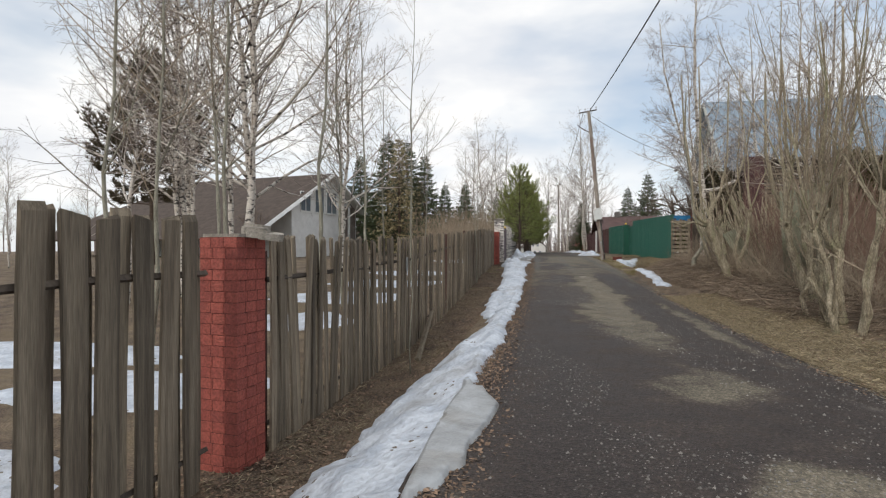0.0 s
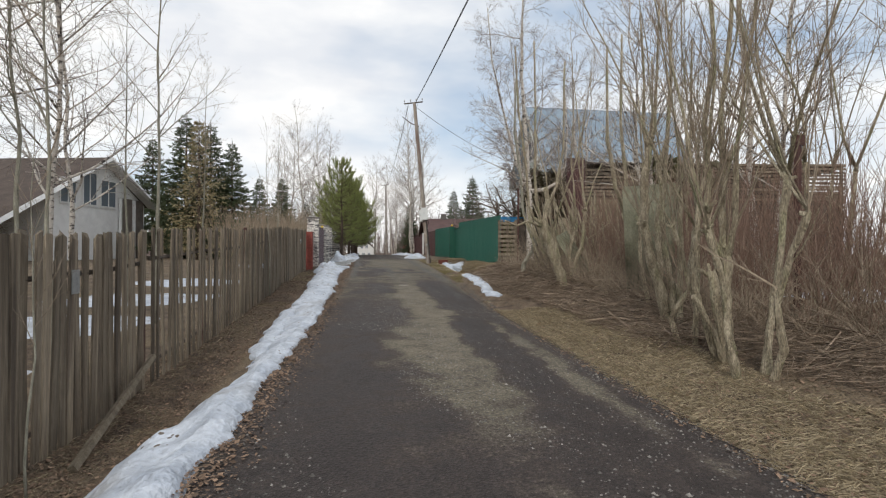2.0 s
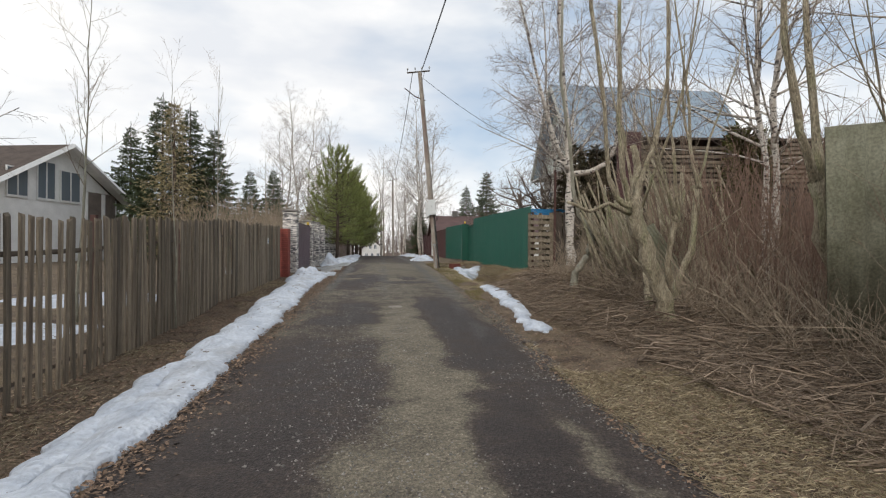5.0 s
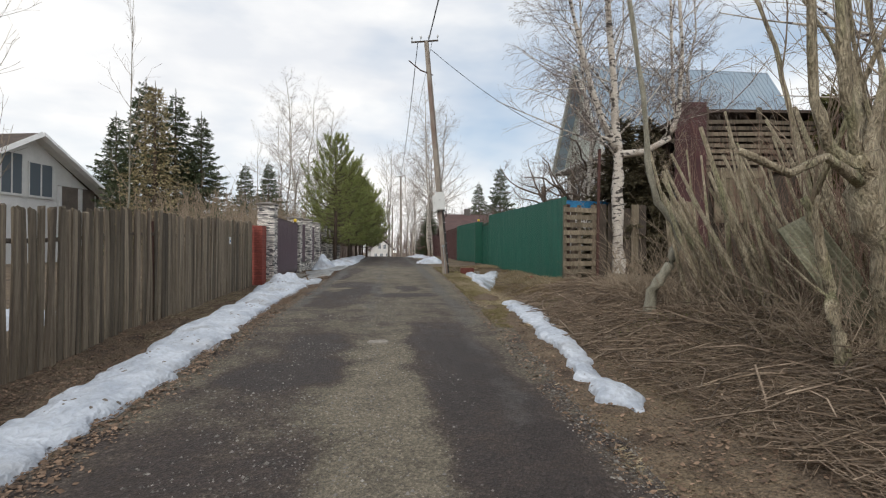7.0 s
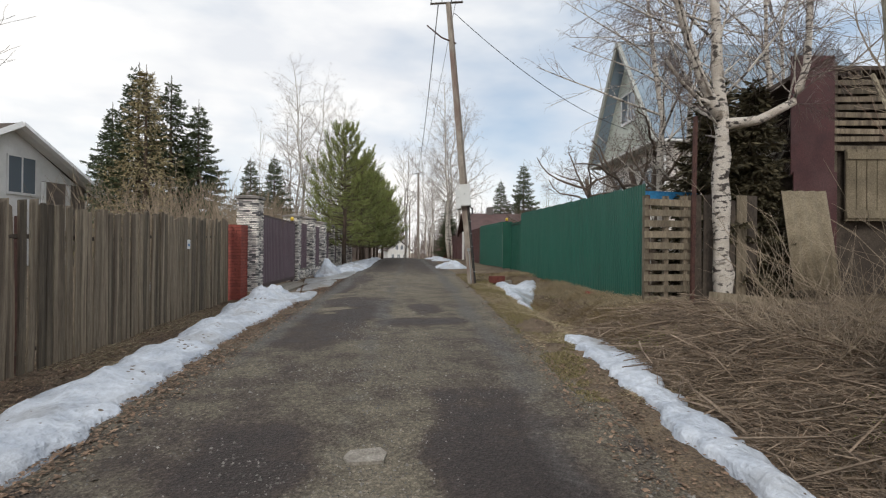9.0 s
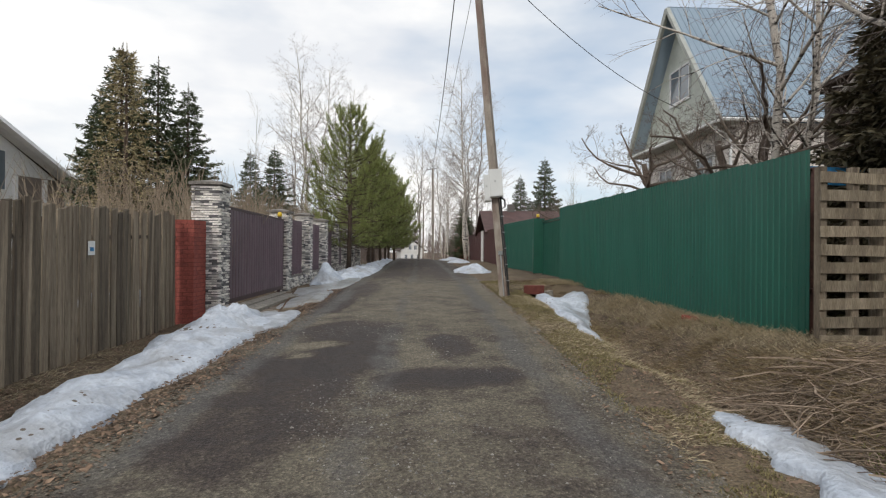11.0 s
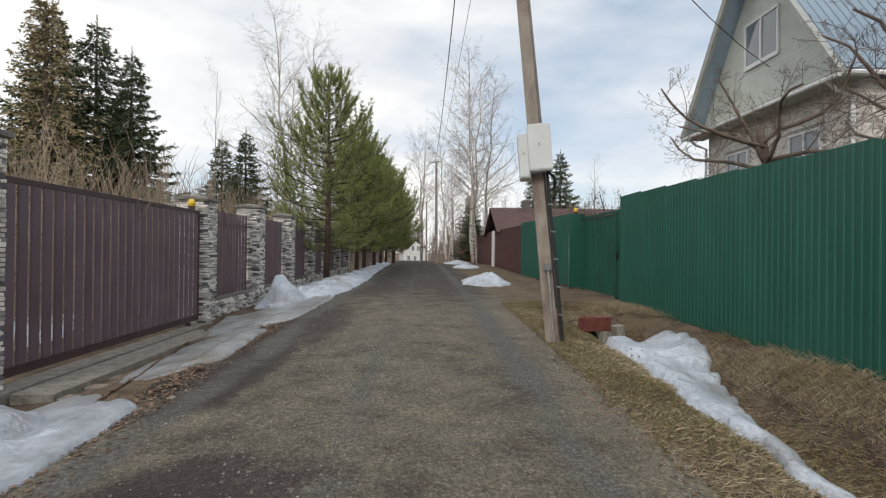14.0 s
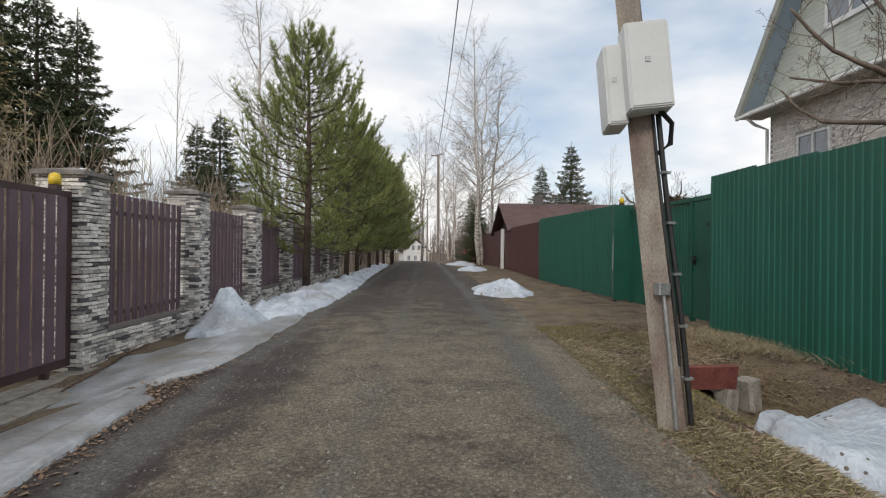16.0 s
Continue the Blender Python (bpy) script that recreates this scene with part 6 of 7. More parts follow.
copies(birch_r, [(12.0, 17.0, 200, 0.7), (16.5, 27.5, 30, 0.85), (12.6, 13.5, 300, 0.75), (14.5, 9.5, 120, 0.8), (17.4, 65.5, 60, 1.18), (18.9, 68.5, 150, 1.1), (15.6, 80.0, 250, 1.0), (4.4, 54.7, 20, 0.98), (6.6, 59.5, 140, 0.9), (3.2, 63.0, 240, 0.95), (21.0, 92.0, 10, 1.1), (14.0, 100.0, 100, 1.1), (10.0, 105.0, 200, 1.2), (24.5, 104.0, 70, 1.0)])
copies(slim_a, [(1.6, 48.5, 10, 1.4), (26.0, 62.0, 90, 1.3), (28.0, 66.0, 190, 1.4)])

# pruned apple trees behind the green fence
APPLE = ((9, 0.55, 35, 80, 0.10, 0.38, 0.3), (7, 0.5, 30, 75, 0.06, 0.36, 0.2), (5, 0.45, 25, 65, 0.1, 0.3, 0.25))


def apple(seed):
    rnd = random.Random(seed)
    stems = [([(0, 0, -0.1), (0.04, 0, 0.7), (0, 0.03, 1.4), (0.06, 0, 2.1), (0.0, 0.08, 2.7)], 0.10, 0.06)]
    for i in range(7):
        t = 2 * math.pi * i / 7 + rnd.uniform(-0.4, 0.4)
        z0 = rnd.uniform(1.7, 2.6)
        p, d = Vector((0, 0, z0)), Vector((math.cos(t), math.sin(t), rnd.uniform(0.2, 0.9)))
        pts = branch_path(p, d, rnd.uniform(1.5, 2.3), rnd, 0.38, 6, 0.03)
        stems.append(([tuple(q) for q in pts], 0.036, 0.012))
    return stems


apple_a = bare_tree("apple_tree", apple(1), APPLE, BARK_APPLE, TWIG_APPLE, "pruned bare apple tree with crooked limbs", "apple tree", "apple trees behind green fence", 61, put(14.5, 33.7, 0, 1.3))
apple_b = bare_tree("apple_tree", apple(2), APPLE, BARK_APPLE, TWIG_APPLE, "pruned bare apple tree with crooked limbs", "apple tree", "apple trees behind green fence", 62, put(13.7, 29.7, 0, 1.25))
copies(apple_a, [(14.9, 40.6, 110, 0.85), (19.0, 52.0, 140, 1.0), (-14.0, 40.0, 140, 1.0)])
copies(apple_b, [(13.5, 28.3, 200, 1.3)])


# ---- conifers ----
def spruce(h, width, needles, seed, droop=0.35, dense=1.0, step=0.30):
    """Whorls of uneven boughs; each bough is a flat spray of side shoots set with short needle tufts."""
    rnd = random.Random(seed)
    wood, leaf = Mesh(), Mesh()
    wood.tube([Vector((0, 0, -0.1)), Vector((0.02, 0, h * 0.5)), Vector((0, 0.02, h))], [h * 0.014, h * 0.009, 0.010], 7)
    up = Vector((0, 0, 1))

    def needle(p, w, ln, half):
        side = w.cross(Vector((rnd.uniform(-1, 1), rnd.uniform(-1, 1), 0.6))).normalized() * half
        leaf.face(p - side * 0.5, p + w * ln * 0.5 + side, p + w * ln, p + w * ln * 0.5 - side)

    z = h * 0.06
    while z < h * 0.95:
        q = z / h
        reach = width * (1 - q) ** 0.92 * rnd.uniform(0.8, 1.1) + 0.10
        n = rnd.choice((6, 7, 8))
        t0 = rnd.random() * 6.28
        for i in range(n):
            t = t0 + 2 * math.pi * i / n + rnd.uniform(-0.35, 0.35)
            ln = reach * rnd.choice((rnd.uniform(0.45, 0.8), rnd.uniform(0.8, 1.15)))
            d = Vector((math.cos(t), math.sin(t), 0))
            across = d.cross(up)
            p0 = Vector((0, 0, z + rnd.uniform(-0.12, 0.12)))
            sag = droop * (1 - 0.75 * q)
            pts = [p0, p0 + d * ln * 0.4 + up * ln * (0.10 - sag * 0.45), p0 + d * ln * 0.75 + up * ln * (0.10 - sag * 0.8), p0 + d * ln + up * ln * (0.17 - sag * 0.85)]
            wood.tube(pts, [0.010 + ln * 0.006, 0.009, 0.006, 0.003], 3, False)
            m = max(5, int(ln * 15 * dense))
            for j in range(m):
                u = 0.15 + 0.85 * (j + rnd.random()) / m
                p, dd = at_path(pts, min(u, 0.995))
                sl_ = (0.10 + 0.26 * ln * (1.05 - u)) * rnd.uniform(0.6, 1.2)
                sl_ = min(sl_, 0.6)
                sd = (dd * 0.75 + across * rnd.choice((-1, 1)) * rnd.uniform(0.35, 0.9) + up * rnd.uniform(-0.55, 0.12)).normalized()
                for r in range(3 + int(sl_ * 18)):
                    v = rnd.random()
                    w = (sd + Vector((rnd.uniform(-0.7, 0.7), rnd.uniform(-0.7, 0.7), rnd.uniform(-0.6, 0.5)))).normalized()
                    needle(p + sd * sl_ * v, w, rnd.uniform(0.10, 0.22), rnd.uniform(0.016, 0.032))
        z += step * rnd.uniform(0.75, 1.2) * (1.0 - 0.35 * q)
    for j in range(40):
        v = rnd.random()
        t = rnd.uniform(0, 6.28)
        needle(Vector((0, 0, h * (0.93 + 0.07 * v))), Vector((math.cos(t), math.sin(t), 0.9)).normalized(), 0.05 + 0.14 * (1 - v), 0.012)
    return wood, leaf


def conifer(name, make, needles, label, category, group, at):
    wood, leaf = make
    base = thing(name, at, label, category, group)
    part("trunk", wood, BARK_DARK, base, smooth=True)
    part("crown", leaf, needles, base, "needled boughs")
    return base


SG = "spruces behind the stone wall"
sp_a = conifer("spruce", spruce(11.2, 3.6, NEEDLE, 1, 0.30, 1.2), NEEDLE, "dark green spruce with drooping boughs", "spruce", SG, put(-3.4, 50.3))
sp_o = conifer("larch", spruce(11.0, 3.5, NEEDLE_OLIVE, 2, 0.25, 0.24, 0.26), NEEDLE_OLIVE, "olive-brown sparse conifer before dark spruces", "larch", SG, put(-3.9, 47.3, 0, 0.98))
copies(sp_a, [(-1.7, 49.4, 100, 0.86), (-5.2, 50.6, 210, 1.06), (2.2, 53.5, 40, 0.66), (28.7, 74.6, 90, 1.02), (26.4, 76.0, 200, 0.85), (19.75, 75.0, 300, 0.57), (0.2, 58.0, 10, 0.7), (-9.0, 58.0, 60, 1.0), (29.0, 112.0, 60, 1.0), (12.0, 120.0, 60, 1.2), (8.0, 112.0, 160, 1.0)])
conifer("dark_thuja", spruce(4.5, 1.5, NEEDLE_DEAD, 5, 0.5, 1.6, 0.17), NEEDLE_DEAD, "dark brown-green thuja with dense dead needles", "thuja", "", put(12.75, 25.4))
conifer("dark_thuja", spruce(4.3, 0.9, NEEDLE_DEAD, 6, 0.55, 1.7, 0.16), NEEDLE_DEAD, "dark brown-green thuja with dense dead needles", "thuja", "", put(13.3, 24.95))


def pine(h, width, seed, low=0.16, fat=1.0):
    """Open whorls of upturned boughs with bushy tufts of long needles towards the tips."""
    rnd = random.Random(seed)
    wood, leaf = Mesh(), Mesh()
    wood.tube([Vector((0, 0, -0.1)), Vector((0.05, 0, h * 0.45)), Vector((0, 0.03, h * 0.98))], [h * 0.016, h * 0.011, 0.015], 8)
    up = Vector((0, 0, 1))

    def tuft(p, d, s):
        for _ in range(13):
            w = (d * 1.1 + Vector((rnd.uniform(-1, 1), rnd.uniform(-1, 1), rnd.uniform(-0.55, 1)))).normalized()
            side = w.cross(Vector((rnd.uniform(-1, 1), rnd.uniform(-1, 1), 0.5))).normalized() * 0.008 * fat
            leaf.face(p - side, p + side, p + w * s * rnd.uniform(0.7, 1.25) * fat ** 0.5)

    z = h * low
    while z < h * 0.975:
        q = (z / h - low) / (1 - low)
        reach = width * (0.78 + q * 1.1 if q < 0.2 else (1 - q) ** 0.72 * 1.17 + 0.03) * rnd.uniform(0.8, 1.12)
        n = rnd.choice((5, 6, 6))
        t0 = rnd.random() * 6.28
        for i in range(n):
            t = t0 + 2 * math.pi * i / n + rnd.uniform(-0.4, 0.4)
            d = Vector((math.cos(t), math.sin(t), 0))
            ln = reach * rnd.uniform(0.55, 1.12)
            rise = rnd.uniform(-0.05, 0.25) + 0.65 * q
            p0 = Vector((0, 0, z + rnd.uniform(-0.1, 0.1)))
            pts = [p0, p0 + d * ln * 0.4 + up * ln * rise * 0.25, p0 + d * ln * 0.78 + up * ln * rise * 0.6, p0 + d * ln * 0.98 + up * (ln * rise + 0.12)]
            wood.tube(pts, [0.012 + ln * 0.008, 0.014, 0.009, 0.006], 4, False)
            count = int(4 + ln * 6.0)
            for j in range(count):
                u = 0.28 + 0.72 * (j + rnd.random()) / count
                p, dd = at_path(pts, min(u, 0.99))
                side = d.cross(up) * rnd.choice((-1, 1))
                sd = (dd + side * rnd.uniform(0.2, 1.0) + up * rnd.uniform(-0.1, 0.7)).normalized()
                sl_ = ln * 0.26 * rnd.uniform(0.4, 1.2) * (1.25 - 0.6 * u) + 0.10
                sp = [p, p + sd * sl_ * 0.5, p + sd * sl_ + up * sl_ * 0.3]
                wood.tube(sp, [0.007, 0.005, 0.004], 3, False)
                for v in (0.45, 0.72, 1.0):
                    pp, d3 = at_path(sp, min(v, 0.99))
                    tuft(pp, d3, 0.15)
            tuft(pts[-1], (pts[-1] - pts[-2]).normalized(), 0.19)
        z += h * 0.047 * (1 - 0.35 * q)
    tuft(Vector((0, 0.03, h * 0.98)), up, 0.22)
    return wood, leaf


PG = "pines along the metal fence"
pine_a = conifer("pine", pine(7.4, 2.45, 1), NEEDLE_PINE, "bright green young pine leaning over the lane", "pine", PG, put(6.35, 44.3))
pine_b = conifer("pine", pine(6.6, 2.45, 2), NEEDLE_PINE, "green bushy pine beside the lane", "pine", PG, put(7.6, 49.0))
copies(pine_a, [(8.2, 53.5, 90, 0.93), (9.7, 60.5, 10, 0.95), (11.8, 72.0, 60, 1.1)])
copies(pine_b, [(9.0, 57.0, 200, 1.0), (10.6, 66.0, 100, 1.0), (12.8, 80.0, 0, 1.2), (9.5, 76.0, 60, 1.3)])

conifer("old_pine", pine(11.6, 3.3, 3, 0.3, 3.2), NEEDLE_BROWN, "dark brown-green old pine behind the birches", "pine", "", put(-16.4, 30.0))

# small thujas by the house
sp_t = conifer("small_thuja", spruce(2.2, 0.42, THUJA, 8, -0.4, 3.0, 0.09), THUJA, "small olive thuja beyond the green gate", "thuja", "thujas behind the gate", put(19.8, 46.5, 0, 1.5))
copies(sp_t, [(21.6, 47.6, 60, 1.5), (18.2, 23.4, 100, 2.2), (20.6, 24.0, 200, 2.1)])


# ---- small things ----
k = Mesh()
k.prism([(-0.13, -0.10), (0.10, -0.12), (0.14, 0.02), (0.11, 0.12), (-0.10, 0.11), (-0.15, 0.0)], -0.02, 0.012)
tagged(part("flat_stone", k, CEMENT, at=pose(5.17, 19.7, road_z(19.7) + 0.035)), "flat pale stone set in the asphalt", "stone")
tagged(part("loose_brick", boxed(-0.06, 0.06, -0.125, 0.125, 0, 0.065, 0.008), BRICK_RED, at=pose(fence_r(26.9) - 0.25, 26.9, ground_z(fence_r(26.9) - 0.25, 26.9), 4, 3, 30)), "broken red brick lying below green fence", "brick")
plate = part("number_plate", boxed(0.05, 0.058, -0.07, 0.07, 1.28, 1.46, 0.001), WHITE, at=pose(fence_x(27.3), 27.3, ground_z(fence_x(27.3), 27.3), 0, 0, FENCE_TURN))
tagged(plate, "small white plate nailed on the picket fence", "sign")
part("mark", boxed(0.058, 0.061, -0.04, 0.04, 1.33, 1.38), BLUE_TARP, plate, "blue unreadable marking")
pp = thing("gate_post", pose(9.75, 10.3, ground_z(9.75, 10.3)), "rusty brown steel post with capped top", "post")
part("shaft", boxed(-0.045, 0.045, -0.045, 0.045, -0.2, 2.75, 0.008), STEEL_BROWN, pp)
part("cap", boxed(-0.08, 0.08, -0.08, 0.08, 2.75, 2.92, 0.012), STEEL_BROWN, pp)
rnd = random.Random(91)
GRASS_OLD = material("old_grass_tufts", (0.20, 0.150, 0.082), (0.34, 0.265, 0.155), 3, 0.85, 0.0, 20, spread=0.45, island=True)
TURF = material("olive_turf", (0.165, 0.142, 0.058), (0.265, 0.225, 0.11), 2.0, 0.9, 0.0, 30, spread=0.4, island=True)
MOSS = material("green_moss", (0.13, 0.16, 0.03), (0.22, 0.25, 0.06), 6, 0.9, 0.0, 30, spread=0.3, island=True)
moss = Mesh()
for _ in range(1500):
    cx, cy, sr = rnd.choice(((8.75, 18.7, 0.22), (8.95, 22.3, 0.2), (11.2, 26.0, 0.3), (10.2, 28.6, 0.3)))
    x, y = cx + rnd.gauss(0, sr), cy + rnd.gauss(0, sr)
    t = rnd.uniform(0, 6.28)
    p = Vector((x, y, ground_z(x, y)))
    d = Vector((math.cos(t), math.sin(t), 1.1)).normalized() * rnd.uniform(0.03, 0.09)
    w = Vector((-math.sin(t), math.cos(t), 0)) * 0.006
    moss.face(p - w, p + w, p + d)
tagged(part("green_moss", moss, MOSS), "patches of fresh yellow-green moss on bank", "moss", kind="stuff")
# ---- stuff: thicket, sticks, leaves, grass, gravel, far woods ----
rnd = random.Random(77)
thicket = Mesh()
for _ in range(2600):
    y = rnd.uniform(3.0, 19.5)
    x = road_right(y) + rnd.uniform(3.0, 7.5) + (1.5 if y < 8 else 0)
    z = ground_z(x, y)
    h = rnd.uniform(0.6, 3.1)
    pts = branch_path(Vector((x, y, z - 0.03)), Vector((rnd.uniform(-0.3, 0.3), rnd.uniform(-0.3, 0.3), 1)), h, rnd, 0.12, 3, 0.05)
    r = rnd.uniform(0.004, 0.010)
    thicket.tube(pts, [r, r * 0.8, r * 0.6, 0.002], 3, False)
    for _k in range(3):
        p, d = at_path(pts, rnd.uniform(0.3, 0.9))
        thicket.tube([p, p + (d + Vector((rnd.uniform(-0.8, 0.8), rnd.uniform(-0.8, 0.8), 0.3))) * rnd.uniform(0.2, 0.6)], [0.004, 0.002], 3, False)
tagged(part("thicket", thicket, TWIG_RED), "dense thicket of bare red-brown shoots", "thicket", kind="stuff")

tangle = Mesh()
for _ in range(1150):
    y = rnd.uniform(5.5, 21.5)
    x = road_right(y) + 2.1 + abs(rnd.gauss(0.3, 1.2)) + (0.5 if y < 8 else 0)
    if x > 10.9 and y > 20:
        continue
    z = ground_z(x, y)
    h = rnd.uniform(0.25, 1.0) if rnd.random() < 0.6 else rnd.uniform(0.9, 2.3)
    h *= lerp(x - road_right(y), (2.0, 3.2), (0.4, 1.0))
    pts = branch_path(Vector((x, y, z - 0.02)), Vector((rnd.uniform(-0.7, 0.7), rnd.uniform(-0.7, 0.7), 1)), h, rnd, 0.28, 4, -0.03)
    r = rnd.uniform(0.003, 0.008)
    tangle.tube(pts, [r, r * 0.85, r * 0.7, r * 0.5, 0.002], 3, False)
    for _k in range(4):
        p, d = at_path(pts, rnd.uniform(0.2, 0.95))
        tangle.tube([p, p + (d + Vector((rnd.uniform(-1, 1), rnd.uniform(-1, 1), rnd.uniform(-0.3, 0.6)))) * rnd.uniform(0.12, 0.45)], [0.0035, 0.0018], 3, False)
tagged(part("undergrowth", tangle, TWIG), "tangled dry undergrowth among willow stems", "undergrowth", kind="stuff")

shrubs = Mesh()
for _ in range(1500):
    y = rnd.uniform(31.5, 56)
    x = wall_x(y) - rnd.uniform(0.9, 5.5)
    z = ground_z(x, y)
    h = rnd.uniform(1.4, 3.6)
    pts = branch_path(Vector((x, y, z - 0.03)), Vector((rnd.uniform(-0.35, 0.35), rnd.uniform(-0.35, 0.35), 1)), h, rnd, 0.13, 3, 0.05)
    r = rnd.uniform(0.006, 0.012)
    shrubs.tube(pts, [r, r * 0.8, r * 0.6, 0.003], 3, False)
    for _k in range(5):
        p, d = at_path(pts, rnd.uniform(0.3, 0.95))
        shrubs.tube([p, p + (d + Vector((rnd.uniform(-0.8, 0.8), rnd.uniform(-0.8, 0.8), 0.3))) * rnd.uniform(0.25, 0.7)], [0.006, 0.003], 3, False)
tagged(part("bare_shrubs", shrubs, TWIG), "bare brown shrubs behind the stone wall", "shrubs", kind="stuff")
copse = Mesh()
for _ in range(1500):
    y = rnd.uniform(62, 150)
    side = rnd.choice((-1, 1))
    x = (road_left(y) - rnd.uniform(1.0, 14)) if side < 0 else (road_right(y) + rnd.uniform(3.5, 14))
    if (130 < y and 16 < x < 36) or (y > 70 and abs(x - lerp(y, (25, 149), (6.4, 25.6))) < 2.6):
        continue
    z = ground_z(x, y) - 0.1
    h = rnd.uniform(2.0, 5.5)
    pts = branch_path(Vector((x, y, z)), Vector((rnd.uniform(-0.25, 0.25), rnd.uniform(-0.25, 0.25), 1)), h, rnd, 0.12, 3, 0.03)
    copse.tube(pts, [0.035, 0.025, 0.018, 0.006], 3, False)
    for _k in range(14):
        p, d = at_path(pts, rnd.uniform(0.2, 0.97))
        copse.tube([p, p + (d + Vector((rnd.uniform(-0.9, 0.9), rnd.uniform(-0.9, 0.9), 0.3))) * rnd.uniform(0.3, 1.1)], [0.014, 0.005], 3, False)
tagged(part("far_bushes", copse, TWIG_GREY), "distant bare bushes along the lane", "bushes", kind="stuff")

sticks = Mesh()
for _ in range(21000):
    y = rnd.uniform(4.0, 24.0) if rnd.random() < 0.8 else rnd.uniform(11, 20)
    x = road_right(y) + 1.0 + abs(rnd.gauss(0, 1.3)) + (0.5 if y < 9 else 0)
    if y > 22.5 and x > 11.0:
        continue
    heap = max(0.0, noise.noise((x * 0.7, y * 0.6, 12.0)))
    z = ground_z(x, y) + abs(rnd.gauss(0.02, 0.05 + 0.16 * heap))
    t = rnd.uniform(0, 6.28) if rnd.random() < 0.8 else rnd.gauss(-0.45, 0.7)
    d = Vector((math.cos(t), math.sin(t), rnd.gauss(0, 0.22)))
    ln = rnd.uniform(0.07, 0.36) if rnd.random() < 0.955 else rnd.uniform(0.4, 1.0)
    a, b = Vector((x, y, z)) - d * ln / 2, Vector((x, y, z)) + d * ln / 2
    for p in (a, b):
        p.z = max(p.z, ground_z(p.x, p.y) + 0.005)
    mid = a.lerp(b, 0.5) + Vector((rnd.gauss(0, 0.06), rnd.gauss(0, 0.06), abs(rnd.gauss(0, 0.03)))) * min(1.0, ln * 1.6)
    r = rnd.uniform(0.0018, 0.0050) + (0.008 if ln > 0.6 else 0) * rnd.random()
    sticks.tube([a, mid, b], [r, r * 0.9, r * 0.6], 3, False)
tagged(part("cut_branches", sticks, STICK), "tangled heaps of cut dry branches on bank", "brushwood", kind="stuff")

leaves = Mesh()
for _ in range(150000):
    y = rnd.uniform(0.5, 37)
    pick = rnd.random()
    if pick < 0.16:
        x = road_left(y) + rnd.gauss(-0.05, 0.14)
    elif pick < 0.65:
        x = road_right(y) + (rnd.uniform(-0.15, 3.2) if y < 22 or rnd.random() < 0.6 else rnd.gauss(lerp(y, (22, 30), (1.15, 1.55)), 0.3))
    else:
        x = fence_x(y) + rnd.uniform(-0.3, 1.0) if y < 30 else 4.5
        x = min(x, road_left(y) + 0.25)
    z = ground_z(x, y) + rnd.uniform(0.004, 0.02)
    if road_left(y) - 0.25 < x < road_right(y) + 0.2:
        z = max(z, road_z(y) + 0.02)
    s = rnd.uniform(0.008, 0.020) if rnd.random() < 0.85 else rnd.uniform(0.020, 0.034)
    t = rnd.uniform(0, 6.28)
    u = Vector((math.cos(t), math.sin(t), rnd.uniform(-0.4, 0.4))) * s
    w = Vector((-math.sin(t), math.cos(t), rnd.uniform(-0.4, 0.4))) * s * 0.6
    p = Vector((x, y, z))
    leaves.face(p - u, p - w, p + u, p + w)
tagged(part("leaf_litter", leaves, LEAF), "brown fallen leaves scattered on the verges", "leaves", kind="stuff")

def blade(target, x, y, ln, lift, half):
    z = ground_z(x, y)
    t = rnd.uniform(0, 6.28)
    d = Vector((math.cos(t), math.sin(t), lift)).normalized() * ln
    w = Vector((-math.sin(t), math.cos(t), 0)) * half
    p = Vector((x, y, z))
    target.face(p - w, p + w, p + d * 0.6 + w * 0.7 + Vector((0, 0, 0.006)), p + d)


grass = Mesh()
for _ in range(150000):
    y = rnd.uniform(1.5, 36)
    x = road_right(y) + (rnd.uniform(0.0, 1.4) if y < 16 else rnd.uniform(0.05, 2.9))
    if rnd.random() < (0.07 if y < 17 else 0.2) and y < 30:
        x = fence_x(y) + rnd.uniform(-0.4, 0.75)
    if noise.noise((x * 0.8, y * 0.5, 8.0)) < (-0.3 if y < 14 else -0.15 if y < 16 or y > 23 else 0.28):
        continue
    tuft_ = y > 24 and x > fence_r(y) - 0.7
    blade(grass, x, y, rnd.uniform(0.04, 0.13) * (1.7 if tuft_ else 1.0), rnd.uniform(0.05, 0.5) + (0.5 if tuft_ else 0), 0.0021)
tagged(part("dry_grass", grass, GRASS), "matted dry straw-coloured grass on the verge", "grass", kind="stuff")

tufts = Mesh()
for _ in range(42000):
    y = rnd.uniform(22.5, 36)
    x = road_right(y) + rnd.uniform(1.3, 3.4)
    if x > fence_r(y) + 0.1 or noise.noise((x * 1.6, y * 1.2, 61.0)) < 0.02:
        continue
    blade(tufts, x, y, rnd.uniform(0.08, 0.24), rnd.uniform(-0.25, 0.6), 0.0026)
tagged(part("bank_grass", tufts, GRASS_OLD), "long dead grass tufts on the ditch bank", "grass", kind="stuff")

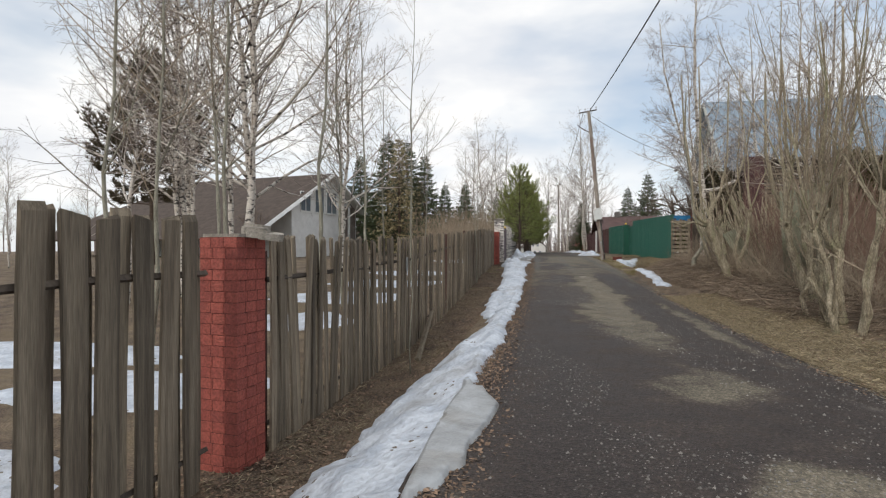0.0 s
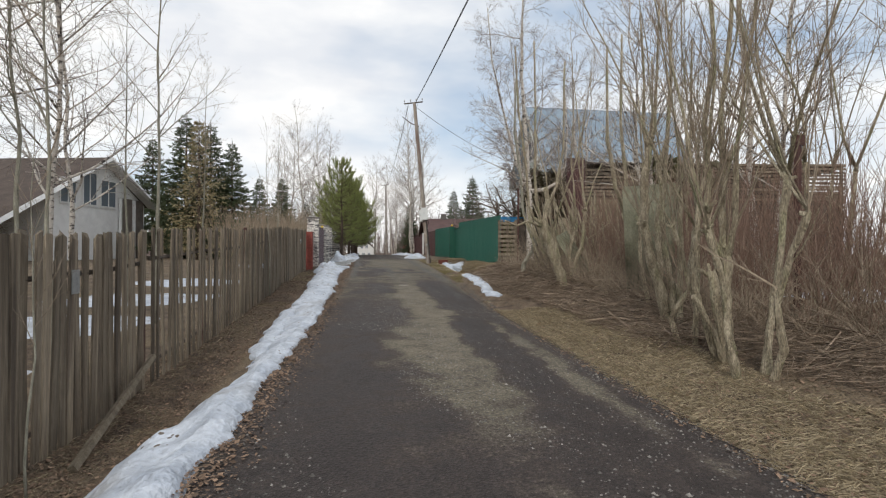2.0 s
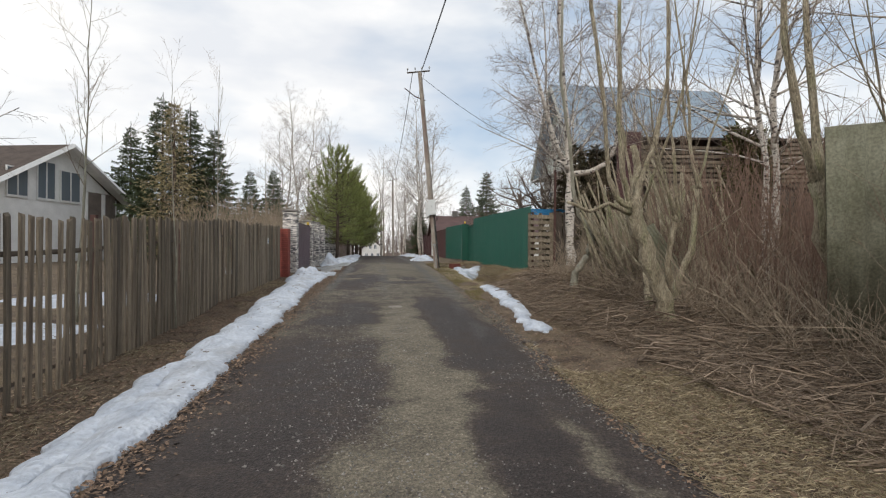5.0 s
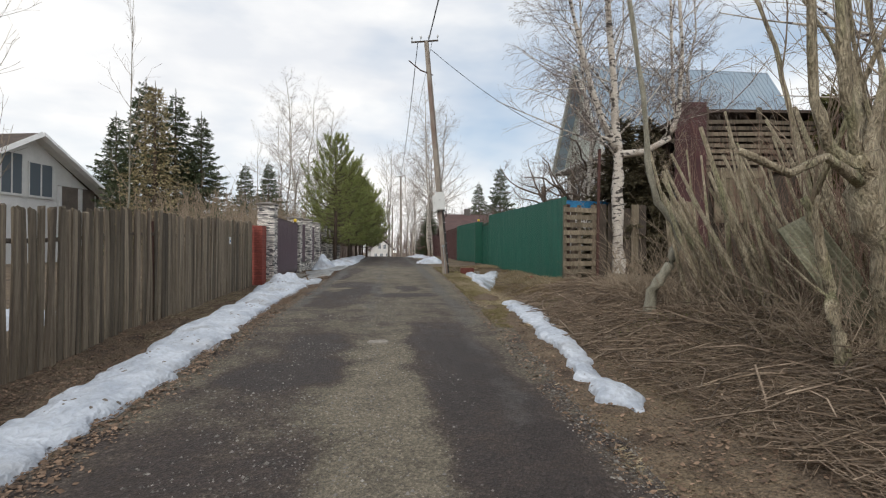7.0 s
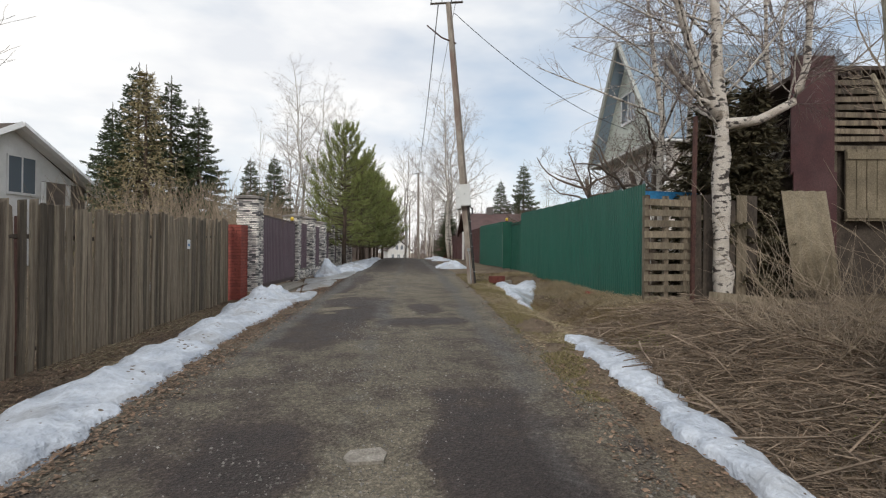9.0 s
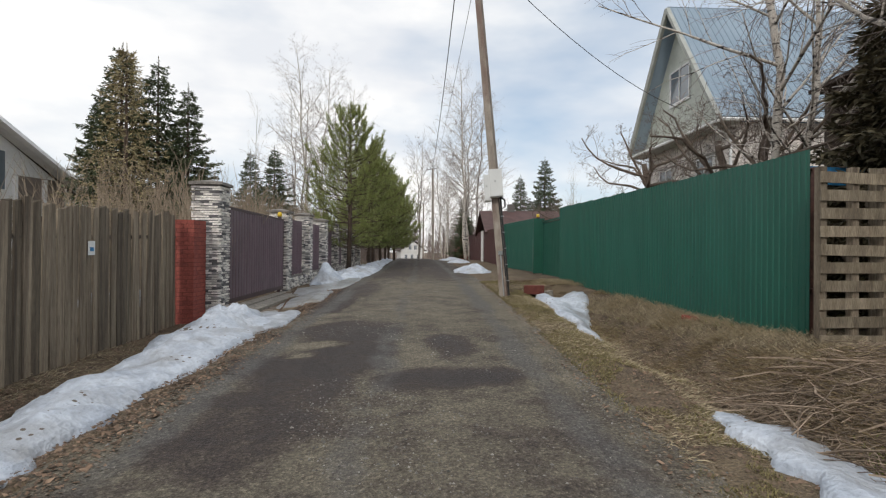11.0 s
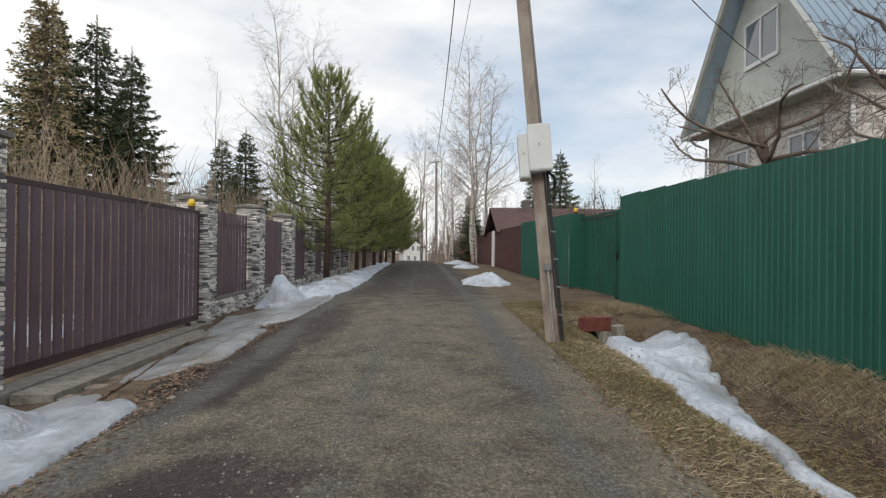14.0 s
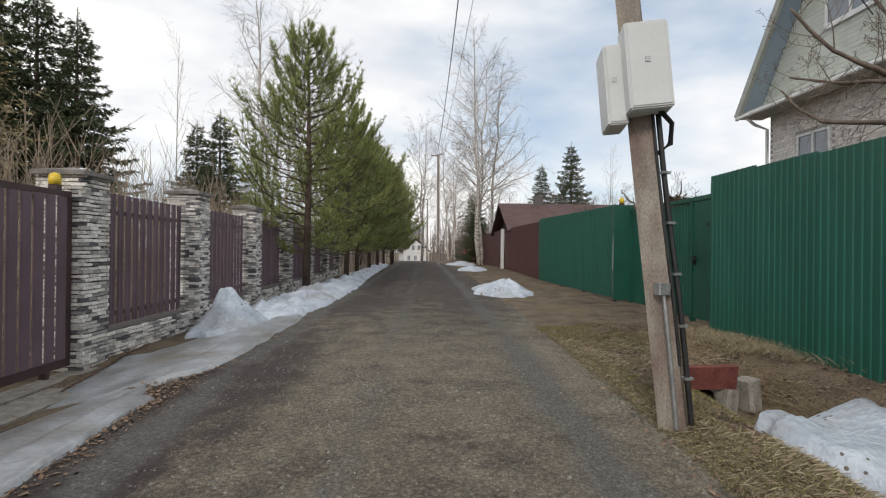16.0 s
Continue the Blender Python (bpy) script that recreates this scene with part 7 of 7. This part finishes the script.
turf = Mesh()
for _ in range(70000):
    y = rnd.uniform(20.5, 37)
    x = road_right(y) + rnd.uniform(-0.12, 1.25) * lerp(y, (20, 24), (0.6, 1.0))
    if noise.noise((x * 1.3, y * 0.8, 44.0)) + 0.35 * noise.noise((x * 5, y * 5, 46.0)) < lerp(y, (20, 23, 26), (0.3, 0.0, -0.18)):
        continue
    blade(turf, x, y, rnd.uniform(0.015, 0.05), rnd.uniform(0.3, 1.6), 0.0030)
tagged(part("mossy_turf", turf, TURF), "short olive-green mossy turf beside the lane", "turf", kind="stuff")

gravel = Mesh()
for _ in range(60000):
    y = 1.8 + 38 * rnd.random() ** 1.15
    u = rnd.choice((rnd.uniform(0.0, 1.0), rnd.gauss(0.45, 0.12), rnd.gauss(0.97, 0.05)))
    if not 0.01 < u < 1.03:
        continue
    a, b = road_left(y), road_right(y)
    x = a - 0.25 + (b - a + 0.5) * u
    if noise.noise((x * 0.7, y * 0.4, 5.0)) < -0.05 and u < 0.9:
        continue
    z = road_z(y) + 0.035 * (1 - (2 * u - 1) ** 2) + 0.012 * noise.noise((x * 0.9, y * 0.5, 2.0))
    s = rnd.uniform(0.003, 0.0125) if rnd.random() < 0.93 else rnd.uniform(0.012, 0.02)
    i = len(gravel.v)
    q = rnd.uniform(0, 6.28)
    for j in range(4):
        t = q + j * 1.57
        gravel.v.append((x + s * math.cos(t) * rnd.uniform(0.7, 1.3), y + s * math.sin(t) * rnd.uniform(0.7, 1.3), z - 0.002))
    gravel.v.append((x, y, z + s * rnd.uniform(0.5, 0.9)))
    gravel.f += [(i, i + 1, i + 4), (i + 1, i + 2, i + 4), (i + 2, i + 3, i + 4), (i + 3, i, i + 4)]
tagged(part("loose_gravel", gravel, GRAVEL), "loose grey gravel scattered on the asphalt", "gravel", kind="stuff")

woods = Mesh()
for _ in range(2600):
    t = rnd.uniform(0, 6.28)
    if rnd.random() < 0.55:
        t = rnd.uniform(0.9, 1.85)
    dist = rnd.uniform(95, 190)
    x, y = 8 + dist * math.cos(t), 25 + dist * math.sin(t)
    if 16 < x < 34 and 60 < y < 160:
        continue
    z = ground_z(x, y) - 0.5
    h = rnd.uniform(6, 13)
    woods.tube([Vector((x, y, z)), Vector((x + rnd.uniform(-0.4, 0.4), y, z + h * 0.6)), Vector((x + rnd.uniform(-0.6, 0.6), y, z + h))], [0.13, 0.08, 0.02], 3, False)
    for j in range(12):
        q = rnd.uniform(0.3, 0.95)
        p = Vector((x, y, z + h * q))
        woods.tube([p, p + Vector((rnd.uniform(-1, 1), rnd.uniform(-1, 1), rnd.uniform(0.3, 1.4))) * h * 0.2 * (1.2 - q)], [0.05, 0.015], 3, False)
tagged(part("far_woods", woods, TWIG_GREY), "distant bare grey-brown woods", "woods", kind="stuff")
